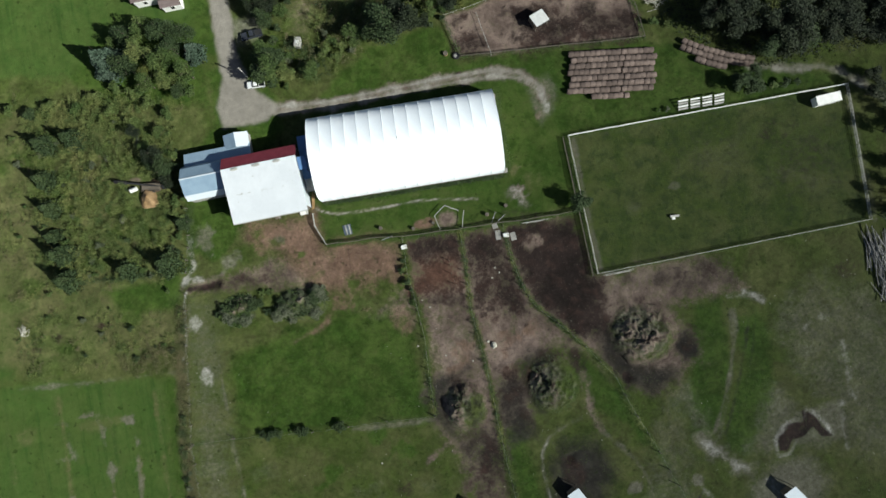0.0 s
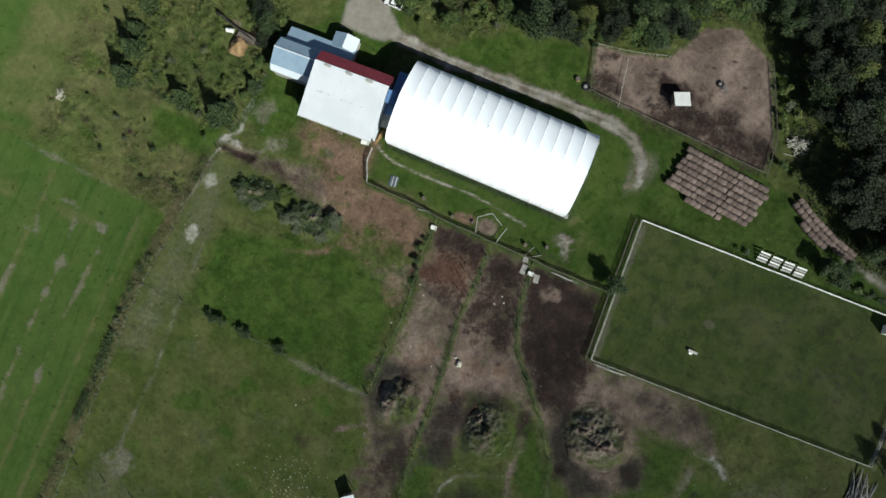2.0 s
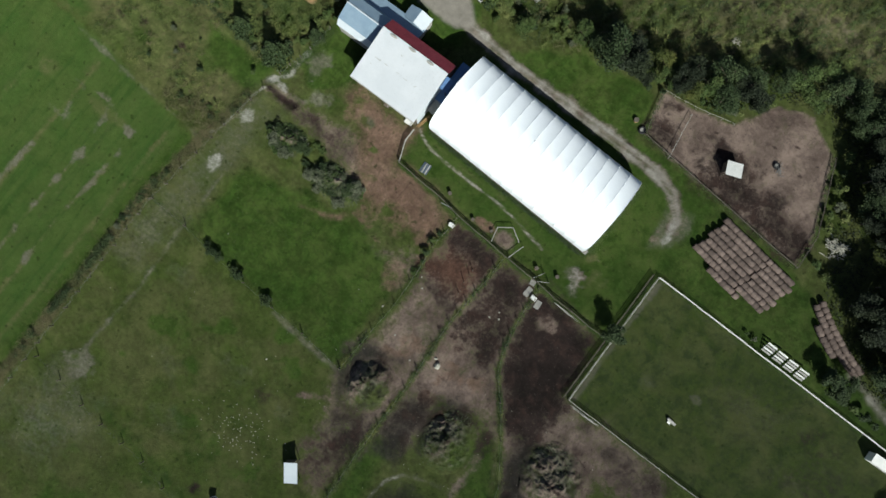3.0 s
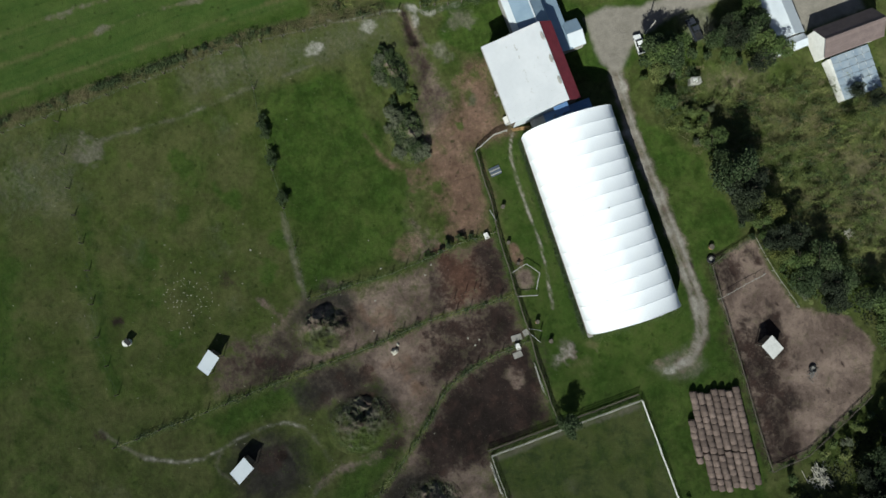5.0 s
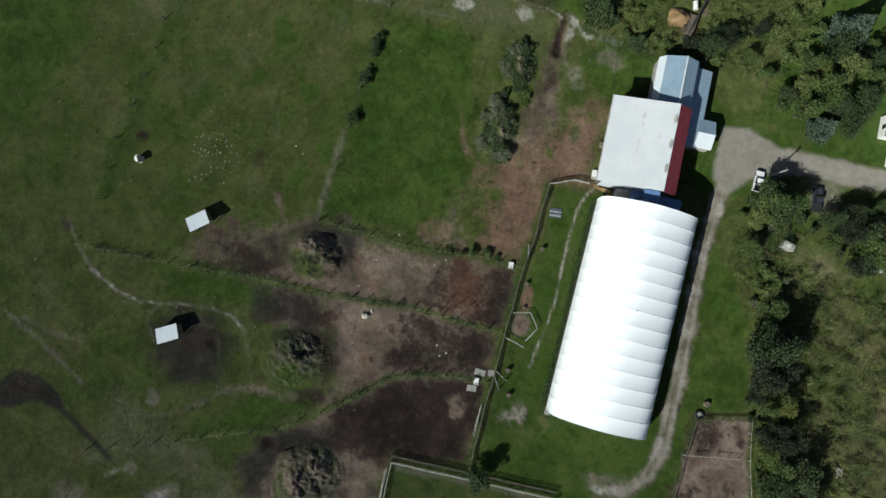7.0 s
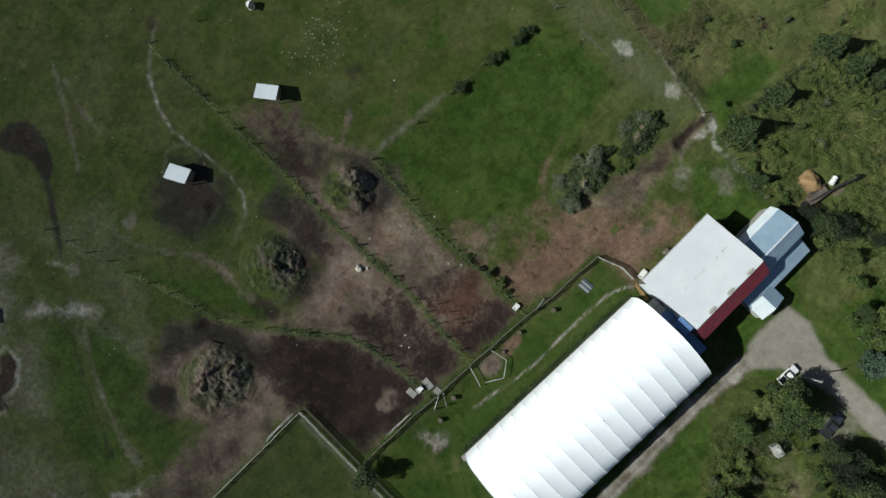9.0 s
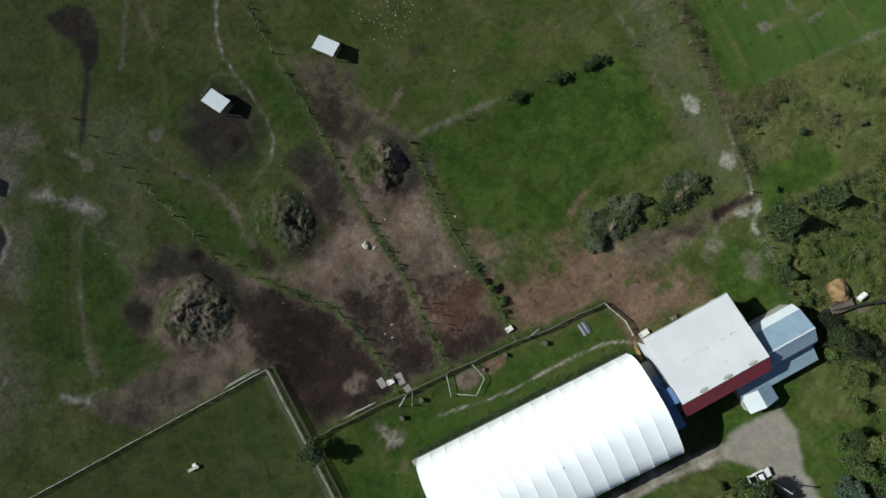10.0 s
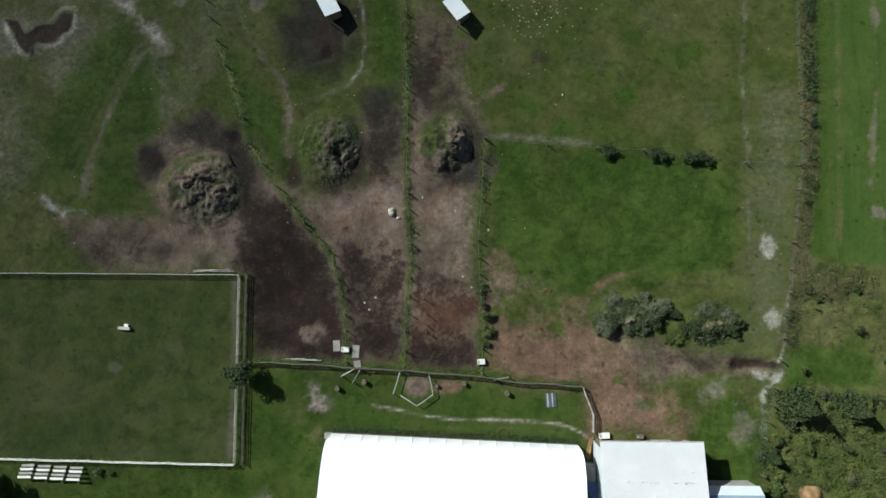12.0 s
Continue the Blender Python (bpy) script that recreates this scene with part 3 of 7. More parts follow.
spot("red", -39, 19, 4, 3.5, 0.6, 1.6)
spot("red", 1.5, 7, 5, 6, 0.5, 1.6)
spot("red", -10, -5, 3, 4, 0.45, 1.6)
spot("red", -0.5, 16, 4, 1.8, 0.85, 1.2)
spot("dirt", 4.6, 15.6, 3.6, 3.0, 0.95, 0.6)
spot("mud", 4.6, 15.6, 2.6, 2.2, 0.5, 0.8)
area("mud", [(-34, 8.5), (-44, 9.4), (-51, 10.8), (-51, 12.8), (-44, 12.6), (-36, 12)], 3.0, 0.62, 2.0)
area("dirt", [(-29, 6.5), (-41, 8.5), (-52, 10.5), (-58, 10.8), (-58.5, 12.2), (-49, 13.2), (-41, 14.5), (-34, 15)], 2.0, 0.62, 1.6)
trail("mud", [(-50.4, 11.6), (-54.6, 11.4), (-57.8, 11.6)], 1.3, 0.8, 0.95, 0.5)
trail("pale", [(-47.9, 15.9), (-49.5, 13.5), (-52.9, 12.8), (-57, 12.9)], 0.5, 0.9, 0.7, 0.5)
trail("red", [(-36.4, -5.2), (-30.4, -3.6), (-27.4, -2.1), (-25.9, -0.1), (-24, 3)], 0.9, 1.2, 0.75, 0.9)
spot("red", -22.5, 1.5, 3.0, 3.0, 0.5, 1.6)
area("mud", [(34.6, -4), (34.2, 11.4), (17.6, 11.4), (18, 0.2), (21.8, -9), (27, -17), (36, -16), (37, -6)], 4.0, 1.15, 2.5)
spot("dirt", 23.2, 6.2, 4.0, 3.2, 0.9, 1.4)
spot("mud", 23.2, 6.2, 3.6, 2.8, 0.65, 1.4, "cut")
area("mud", [(16.7, 11.6), (7, 12.5), (6.4, -5), (12, -9), (20, -10.5), (18.7, -3), (17.4, 3)], 4.0, 0.95, 2.5)
area("mud", [(6, 12.3), (-6.2, 12.3), (-6, 6.5), (0.5, 7.5), (6, 5)], 2.5, 0.85, 2.0)
area("mud", [(6, 12), (-6, 12), (-5.2, -1), (0, -3.5), (5.5, -2)], 3.0, 0.55, 2.0)
for x, y, rx, ry in ((2, -14, 3.5, 5), (12.5, -14, 4, 4), (-1, -19, 3, 3), (19, -13, 3, 3)):
    spot("red", x, y, rx, ry, 0.55, 1.8)
spot("mud", 1, -3.0, 7, 1.6, 0.5, 2.0)
trail("mud", [(19, -9.2), (16.7, -8.5), (12.1, -7.3), (8.5, -6.3), (4.1, -4.8), (-1, -3.0), (-5.0, -1.7)], 0.6, 0.9, 0.9, 0.7)
area("dirt", [(-7.4, -7.5), (-11, -4.5), (-16, -1.7), (-12, 0.4), (-10, 2.6), (-7.6, 2.4)], 3.0, 0.6, 2.4)
trail("red", [(-8, -7), (-12, -4), (-18, -1)], 0.5, 1.2, 0.6, 1.4)
spot("mud", 0, 9, 7, 5, 0.6, 1.6)
for x, y, rx, ry in ((10.3, -6.6, 1.7, 0.9), (15.2, -7.6, 1.3, 1.2), (37.9, -28.4, 1.9, 1.9), (16.5, -1.0, 1.2, 0.6)):
    spot("mud", x, y, rx, ry, 1.0, 0.6, "max", 0.5)
area("damp", [(19.0, -56), (15.8, -52), (16.6, -45), (21, -39), (28, -40.5), (30, -48), (27, -55)], 5.0, 1.0, 1.6)
spot("mud", 21.5, -47.5, 3.8, 5.0, 0.7, 1.0)
area("mud", [(-0.5, -54), (-4, -44), (0, -36), (6.2, -34), (6.2, -52)], 4.0, 0.62, 2.5)
area("mud", [(57, -27), (42, -31.5), (32, -21), (30, -9), (39, -8.5), (53, -11)], 6.0, 0.30, 3.0)
spot("mud", 54, -22, 3.5, 5, 0.9, 1.0)
spot("mud", 20, -19.5, 8, 3, 0.65, 1.6)
spot("mud", 27, -23, 4, 5, 0.6, 1.6)
spot("mud", 60, -8, 9, 2.5, 0.4, 1.6)
spot("mud", -1, -25, 6, 5, 0.55, 1.6)
area("mud", [(8, -20), (8, -31), (15, -34), (16, -28), (14, -21)], 3.0, 0.50, 2.0)
spot("mud", -16.5, -67.7, 2.2, 1.8, 0.85, 1.2)
spot("mud", -17.1, -43.0, 4.0, 3.0, 0.40, 1.4)
spot("pale", -54.5, -62.0, 4.5, 3.5, 0.75, 1.8)
trail("lush", [(-44, -66.0), (-29.1, -69.6), (-15.0, -72.0), (-4, -72.5)], 3.2, 2.5, 0.8, 1.6)
trail("mud", [(-61, -66.2), (-47.1, -68.4), (-29.1, -69.9), (-15.1, -72.6)], 0.4, 1.0, 0.45, 0.9)
area("lush", [(-14, -92), (-25.7, -87), (-35, -83), (-43, -86), (-44, -104), (-10, -104)], 4.0, 0.9, 3.0)
area("pale", [(-52, -60), (-60, -64), (-58, -86), (-46, -84), (-40, -74)], 6.0, 0.40, 4.0)
for x, y, r in ((-31, -36, 3.0), (-37, -39, 2.0), (-26, -34, 2.4), (-16, -34, 3.0), (-44, -44, 3.0), (-34, -47, 2.4), (-27, -57, 2.6), (-48, -54, 2.0), (-22, -30.5, 3.0), (-9, -58, 3.0)):
    spot("lush", x, y, r * 1.3, r, 0.9, 2.2)
area("pale", [(61, -66), (60, -58), (66, -53), (74, -53), (78, -60), (72, -68)], 3.5, 0.95, 1.5)
area("gravel", [(63, -64), (63, -58), (67, -55), (72, -56), (72, -63)], 3.5, 0.35, 1.5)
area("pale", [(84, -55), (74, -34), (74, -18), (84, -14), (100, -22), (100, -60)], 6.0, 0.48, 4.0)
area("pale", [(50, -66), (34, -60), (38, -48), (44, -36), (50, -32), (49, -50)], 5.0, 0.42, 3.0)
spot("pale", 68, -57.5, 5, 4, 0.95, 1.4)
# northern paddock
for pts in ([(-66, -95), (-65.2, -54), (-65, -24), (-62.5, -5), (-60, 8)],):
    trail("dry", pts, 2.6, 1.0, 0.9, 0.9)
    # the hedge's shadow line, painted on the ground with the mud cover
    trail("mud", [(x - 0.7, y) for x, y in pts], 0.5, 1.0, 0.6, 1.0)
area("dirt", [(13.3, 63.5), (15.4, 53.3), (31, 51.8), (59, 49.3), (58.5, 57), (52, 73.6), (43, 78.4), (35.5, 76), (30, 66.6), (21.5, 64.6)], 1.0, 0.95, 0.8)
area("pale", [(36, 62), (57, 55), (52, 72), (43, 77), (36, 74)], 5.0, 0.35, 3.0)
for x, y, rx, ry in ((40, 53.5, 17, 5), (55, 53, 6, 6), (31, 61, 5, 3), (18, 55, 7, 4), (47, 58, 5, 3), (17, 62, 4, 3)):
    spot("mud", x, y, rx, ry, 0.7, 1.2)
for x, y in ((40, 68), (44, 71), (48, 66), (38, 72), (50, 70), (46, 75), (17, 60), (19, 57), (28, 63), (36, 66)):
    spot("mud", x, y, 0.7, 0.6, 0.8, 0.8)
area("mud", [(31.0, 51.2), (30.6, 59.5), (35, 62), (39.5, 61), (46.5, 57.5), (57.5, 54.5), (58.5, 49.8)], 4.0, 0.75, 2.4)
area("rust", [(31.0, 51.2), (30.6, 59.5), (35, 62), (39.5, 61), (46.5, 57.5), (57.5, 54.5), (58.5, 49.8)], 5.0, 0.4, 3.0)
area("mud", [(14, 63), (15.6, 53.6), (22.4, 53), (21, 62.6)], 3.0, 0.35, 2.0)
spot("damp", 33.5, 57, 7, 6, 0.55, 1.4)
spot("red", -62.0, 37.4, 3.4, 2.0, 0.9, 1.6)
spot("dirt", -65.5, 39.6, 3.0, 1.5, 0.8, 1.6)
# drive, tracks and paths
area("gravel", [(-41.3, 200), (-41.3, 60), (-44, 53), (-43, 47.6), (-33, 47.6), (-29, 50), (-32.5, 54), (-35.5, 58), (-36.7, 66), (-36.8, 200)], 1.0, 0.95, 0.8)
area("gravel", [(-37, 66), (-37, 73), (-29.5, 73), (-30, 67)], 1.5, 0.45, 1.0)
area("gravel", [(-37, 82), (-24, 88.5), (-24, 104), (-37, 104)], 1.2, 0.85, 0.8)
ROAD = [(-33, 50), (-24, 48.8), (-17, 48.2), (-2.8, 48.4), (11.6, 48.3), (21.8, 47.9), (28, 46.2), (31.5, 42.8), (32.6, 40.5)]
trail("gravel", [(x, y + 0.65) for x, y in ROAD], 1.1, 0.7, 0.85, 0.9)
trail("gravel", [(x, y - 0.85) for x, y in ROAD], 1.1, 0.7, 0.85, 0.9)
trail("white", [(x, y + 0.75) for x, y in ROAD[:6]], 0.3, 0.8, 0.6, 1.0)
trail("white", [(x, y - 0.75) for x, y in ROAD[2:]], 0.3, 0.8, 0.6, 1.0)
trail("dirt", ROAD, 3.4, 1.0, 0.5, 1.2)
trail("pale", ROAD, 3.2, 0.9, 0.65, 0.8)
spot("white", 32.8, 37.5, 1.4, 3.0, 0.6, 2.0)
spot("dirt", 22.4, 18.9, 1.8, 2.6, 0.6, 2.6)
area("pale", [(31, 33.4), (29.8, 38.2), (30.2, 43.9), (34.6, 44.2), (36.2, 38.6), (33.3, 35.2)], 2.0, 0.7, 1.5)
spot("pale", 32.5, 38, 2.2, 4.0, 0.7, 2.6)
spot("dirt", 30.5, 35.5, 2.5, 2.5, 0.5, 2.8)
spot("mud", 14.0, 49.4, 1.8, 0.8, 0.9, 0.5)
spot("pale", 22.2, 18.9, 2.6, 3.6, 0.6, 2.8)
spot("dry", 25.5, 20.5, 2.5, 3.0, 0.7, 2.6)
spot("white", 22.2, 18.6, 1.6, 2.6, 0.45, 2.8)
spot("dry", 21.8, 23.5, 1.2, 2.5, 0.7, 2.6)
LAWN_PATH = [(12.5, 19.2), (7.1, 20.1), (3, 20.9), (-0.9, 21.4), (-9.5, 21.5), (-17.1, 21.8), (-20.5, 22.2), (-22.5, 22.8), (-24.2, 23.6), (-25.2, 24.3)]
trail("dry", LAWN_PATH, 0.6, 0.8, 0.6, 0.5)
trail("dirt", LAWN_PATH, 0.40, 0.5, 0.55, 0.2)
trail("white", LAWN_PATH, 0.24, 0.5, 0.8, 0.15)
trail("dry", [(x, y + 1.5) for x, y in LAWN_PATH[1:7]], 0.3, 0.8, 0.6, 0.6)
trail("pale", [(3.3, -78.3), (8, -75), (12.1, -71), (15.2, -65), (16.3, -60.1), (15.8, -55.5), (14.9, -50.8), (14.6, -46.3), (15.2, -41.3), (17.5, -38.1)], 0.5, 0.8, 1.0, 0.4)
trail("pale", [(17.5, -38.1), (21.2, -36.4), (25.7, -35.2)], 0.4, 1.0, 0.7, 0.7)
trail("white", [(12.1, -71), (15.2, -65), (16.3, -60.1), (15.8, -55.5), (14.9, -50.8), (14.6, -46.3), (15.2, -41.3), (17.0, -38.6)], 0.25, 0.7, 0.7, 0.35)
trail("pale", [(22.5, -55.5), (20.1, -57.6), (18.3, -57.7), (15.8, -55.5)], 0.6, 0.9, 0.9, 0.5)
trail("pale", [(38.1, -56.8), (37.7, -51.5), (35.5, -46.2), (32.3, -42.1), (29.4, -38.6), (28.0, -34.6), (28.3, -29.6)], 0.4, 0.9, 0.75, 0.8)
trail("dirt", [(29.4, -38.6), (28.0, -34.6), (28.3, -26), (24, -19)], 1.2, 1.6, 0.6, 1.2)
trail("damp", [(68.4, -20), (66.6, -25), (62.6, -34.5), (57.2, -45.2)], 0.45, 0.9, 0.8, 0.7)
trail("damp", [(70.2, -19), (68.2, -26), (64.4, -35)], 0.35, 0.9, 0.5, 0.8)
trail("pale", [(65.2, -18), (64.9, -22), (60.3, -34.4), (54.9, -44.4)], 0.7, 0.9, 0.9, 0.5)
trail("pale", [(61.5, -54.2), (57.6, -51.8), (54.6, -49.6), (51.8, -45.2)], 3.0, 2.0, 0.9, 2.0)
trail("white", [(61.0, -53.9), (57.0, -51.2), (54.6, -49.6), (52.4, -46.4)], 1.0, 1.4, 0.75, 1.8)
trail("white", [(72.4, -17.4), (70.5, -15.6), (68.4, -14.2)], 0.7, 1.0, 0.7, 1.0)
trail("white", [(50.9, -58.3), (49.2, -55.6), (48.4, -53.4)], 1.0, 1.2, 0.6, 1.4)
trail("white", [(84.6, -43.6), (83.4, -49.0), (83.6, -53.5)], 0.7, 1.2, 0.6, 1.2)
trail("white", [(80.9, -49.4), (78.6, -45.4), (76.2, -43.0), (75.6, -45.2), (71.6, -45.2), (67.9, -48.6), (67.8, -52.4), (70.4, -52.4), (72.4, -50.2)], 0.35, 0.8, 0.7, 0.8)
spot("pale", 22.5, -43.5, 2.6, 2.6, 0.84, 1.0)
spot("mud", 21.1, -43.7, 1.2, 0.9, 1.0, 0.6, "max", 0.5)
trail("pale", [(24, -86), (27.9, -78.5), (34.5, -67.5)], 0.6, 0.9, 0.9, 0.6)
trail("pale", [(24.3, -82.4), (26.1, -76.4), (26.5, -69.4)], 0.5, 0.9, 0.9, 0.7)
trail("dirt", [(-7, -29), (-4.4, -34.5), (-8.4, -36.6), (-11, -38)], 0.9, 0.8, 0.8, 0.7)
trail("dirt", [(-4.4, -34.5), (-4, -42)], 0.8, 0.8, 0.6, 0.7)
spot("mud", 4.5, -78, 3, 2.5, 0.5, 1.4)
trail("gravel", [(82, 37.5), (91, 34.6), (98, 34), (103, 31), (111, 23.8), (130, 5)], 2.2, 1.0, 0.6, 1.2)
trail("white", [(86, 35.6), (93, 34), (99, 33), (104, 29.6), (112, 22)], 0.5, 0.9, 0.5, 1.2)
trail("pale", [(102.6, 26), (102, -4)], 2.0, 0.9, 0.4, 0.6)

# grass that survives along the paddock fences
F1 = [(46.5, -63), (44.1, -54), (41.3, -46.2), (38, -36.9), (35.2, -27.3), (29.9, -19.4), (24.8, -12.9), (20.6, -7.8), (18.6, -2.9), (17.5, 3.1), (17.0, 11.8)]
F2 = [(7.7, -76), (7.5, -56), (6.8, -37.5), (6.7, -18.5), (5.8, -5.9), (6.5, 3.0), (6.9, 12.8)]
F3 = [(-7.2, -28.2), (-6.6, -17.5), (-5.9, -10), (-6.4, -1), (-7.2, 4.9), (-6.5, 13.3)]
for pts, wide in ((F1, 0.75), (F2, 0.7), (F3, 0.7), ([(35.5, 11.4), (20.8, 11.8), (8.4, 12.7), (-6.4, 13.6), (-24, 15.4)], 0.7)):
    for key in ("mud", "dirt", "red", "rust"):
        trail(key, pts, wide, 0.8, 0.85, 0.6, "cut")
    trail("lush", pts, wide + 0.3, 0.8, 1.0, 0.6)
# trodden floors of the three paddocks and the aprons of the heaps
area("mud", [(5.2, -18.1), (-4.9, -18.6), (-5.2, -5.2), (5.0, -6.2)], 3.0, 0.75, 2.0, "cut")
area("mud", [(22.9, -16.0), (18.9, -20), (9.8, -20.5), (8.4, -12.6), (14.8, -11.5), (19.2, -12.6)], 3.0, 0.8, 1.6, "cut")
area("dirt", [(22.9, -16.0), (18.9, -20), (9.8, -20.5), (8.4, -12.6), (14.8, -11.5), (19.2, -12.6)], 2.5, 0.95, 1.6)
area("dirt", [(5.2, -18.1), (-4.9, -18.6), (-5.2, -5.2), (5.0, -6.2)], 2.5, 0.95, 1.6)
area("pale", [(4.6, -15), (-3, -17), (-4.2, -7.5), (3.8, -8)], 4.0, 0.62, 2.5)
area("dirt", [(4.6, -15), (-3, -17), (-4.2, -7.5), (3.8, -8)], 4.0, 0.35, 2.5, "cut")
area("mud", [(8.6, -5.2), (4.6, -5.6), (-6.4, -2.2), (-5.4, 0.2), (5.1, -1.7)], 3.0, 0.62, 2.6)
area("mud", [(4.8, 0.6), (-5.9, 0.6), (-5.2, 6.6), (4.8, 6.6)], 3.0, 0.55, 1.8, "cut")
area("rust", [(5.4, -0.8), (-5.9, 0.2), (-5.4, 8.4), (5.2, 8.6)], 3.5, 0.95, 2.4)
area("mud", [(16, -9), (8, -10), (7.5, 4), (16, 4)], 4.0, 0.35, 3.0, "cut")
area("rust", [(17, -8), (8, -9.5), (7.6, 8), (16, 8)], 5.0, 0.42, 3.0)
area("rust", [(33, -3), (22, -6), (19.5, 6), (33, 9)], 5.0, 0.30, 3.0)
spot("rust", 16.5, -23.0, 2.0, 3.0, 0.8, 1.8)
spot("rust", 12, -22, 2.5, 2.0, 0.5, 1.8)
area("mud", [(5.5, 8.4), (-6.3, 7.6), (-6.4, 12.0), (5.6, 12.2)], 3.0, 0.8, 2.0)
area("damp", [(15.1, -37.6), (8.4, -38.7), (7.8, -22.2), (14.4, -21.1)], 3.0, 0.85, 2.4)
spot("damp", 52.9, -24.2, 4.2, 4.6, 1.0, 0.7)
spot("mud", 54, -22, 3.5, 5, 0.7, 1.0, "cut")
area("mud", [(48.7, -29.2), (43.7, -31.2), (39.5, -29.0), (34.9, -23.1), (37.2, -19), (40.4, -24.5), (44.6, -27)], 3.5, 0.30, 1.4)
area("damp", [(50, -29.5), (43.7, -32.5), (38.5, -30.5), (33.5, -23.1), (34.5, -13), (38, -19), (40.4, -24.5), (44.6, -27)], 4.0, 1.0, 1.6)
area("damp", [(18, -34), (13.5, -28.3), (14.2, -20.0), (17, -17.5), (20, -18.5), (16, -24)], 3.0, 0.9, 1.2)
area("damp", [(-2.5, -35.0), (-8.0, -28.4), (-7.8, -22.2), (-4.4, -18.4), (2.7, -19.2), (-2.9, -23.2), (-5.2, -26.3)], 3.0, 0.9, 1.4)
area("damp", [(8, -41), (-4, -43), (-3, -35), (6, -33)], 4.0, 0.6, 2.0)
area("mud", [(33.9, -14), (35.0, -11), (41, -9.8), (48, -10.5), (46, -12.5), (39.6, -12.0)], 2.0, 0.6, 1.4)
area("damp", [(16.5, -33), (14, -28.3), (14.8, -21.0), (17, -18.4), (18.5, -19.5), (15.8, -23)], 1.6, 0.7, 1.2)
area("damp", [(-3.6, -33.0), (-7.3, -28.4), (-7.3, -23.2), (-5.4, -20.4), (0.7, -19.8), (-2.9, -23.2), (-5.2, -26.3)], 1.6, 0.6, 1.2)
for k in range(46):
    x, y = RNG.uniform(-5, 32), RNG.uniform(-18, 11)
    spot("dirt" if k % 3 else "mud", x, y, RNG.uniform(0.5, 1.6), RNG.uniform(0.4, 1.1), RNG.uniform(0.3, 0.7), 1.8, "max")
area("damp", [(36.5, -4.2), (66, -5.2), (70, -13), (60, -12.5), (50, -9.8), (37, -9.8)], 3.5, 0.42, 2.4)
area("dry", [(-25, 63), (-18, 66), (-15, 78), (-19, 83), (-23, 72)], 3.0, 0.9, 2.0)
area("dirt", [(-24, 64), (-18, 67), (-17, 78), (-20, 81), (-22, 72)], 4.0, 0.35, 2.5)
# patchy ground in the northern paddock and the riding ground
for x, y, rx, ry in ((27, 57, 3.5, 3), (44, 55, 6, 2.5), (52, 58, 3, 4), (38, 62, 5, 2)):
    spot("mud", x, y, rx, ry, 0.4, 1.8)
for x, y, r in ((48, 20, 5), (70, 18, 6), (78, 6, 5), (92, 4, 5), (45, 4, 4), (66, 24, 4)):
    spot("lush", x, y, r, r * 0.7, 0.35, 1.8)

# mown and evenly grazed ground
area("mown", [(-59.5, 8.2), (-51, 7.5), (-52.5, -6), (-54.5, -24.5), (-63, -23)], 2.0, 0.9, 1.0)
area("mown", [(13, 64), (15.4, 53.3), (31, 51.8), (59, 49.3), (58.5, 57), (52, 73.6), (43, 78.4), (30, 66.6)], 1.0, 0.7, 0.5)
area("mown", [(34.3, -3), (33.5, 11.2), (-6.4, 12.6), (-7, -23), (0, -33), (36, -29), (55, -28), (66, -13), (49, -4.2)], 3.0, 0.5, 1.0)
area("mown", [(-62, -95), (-62, -25), (-8, -29), (-4, -40), (6, -60), (6, -95)], 4.0, 0.4, 2.0)
area("mown", [(36.5, -3.5), (36.5, 29.3), (102.4, 28.3), (100.4, -3.8)], 1.0, 1.0, 0.3)
area("mown", [(-64.5, -8), (-64, -60), (-64, -400), (-900, -400), (-900, 70), (-100, 70), (-100, -2)], 2.0, 1.0, 1.0)
area("mown", [(-900, 68), (-100, 72), (-77, 66), (-47, 63), (-44, 75), (-36, 75), (-36, 47), (36, 47), (36, 14), (-25, 16), (-25, 50), (-44, 50), (-44, 400), (-900, 400)], 2.0, 0.8, 1.0)

NG = len(AXIS)
GZ = np.where((np.abs(GX) < 122) & (np.abs(GY) < 122), (fractal(GX, GY, 9.0, 11) - 0.5) * 0.10, 0.0)
for x, y, r, deep in ((37.9, -28.4, 1.3, 0.55), (21.1, -43.7, 0.9, 0.5), (10.3, -6.6, 1.0, 0.2), (15.2, -7.6, 0.9, 0.2)):
    d = np.hypot(GX - x, GY - y) / r
    GZ = GZ - deep * np.exp(-d * d) + deep * 0.4 * np.exp(-((d - 1.9) / 0.6) ** 2) * (0.4 + fractal(GX, GY, 1.5, 13))
d = edge_distance(GX, GY, (-51.5, 11.5), (-57.0, 11.5))
GZ = GZ - 0.6 * np.exp(-(d / 0.8) ** 2) + 0.25 * np.exp(-((d - 1.7) / 0.6) ** 2)
ground_mesh = bpy.data.meshes.new("ground")
gi = np.arange(NG * NG).reshape(NG, NG)
quads = np.stack([gi[:-1, :-1], gi[:-1, 1:], gi[1:, 1:], gi[1:, :-1]], -1).reshape(-1, 4)
ground_mesh.vertices.add(NG * NG)
ground_mesh.vertices.foreach_set("co", np.stack([GX, GY, GZ], -1).ravel())
ground_mesh.loops.add(quads.size)
ground_mesh.loops.foreach_set("vertex_index", quads.ravel())
ground_mesh.polygons.add(len(quads))
ground_mesh.polygons.foreach_set("loop_start", np.arange(len(quads)) * 4)
ground_mesh.update(calc_edges=True)
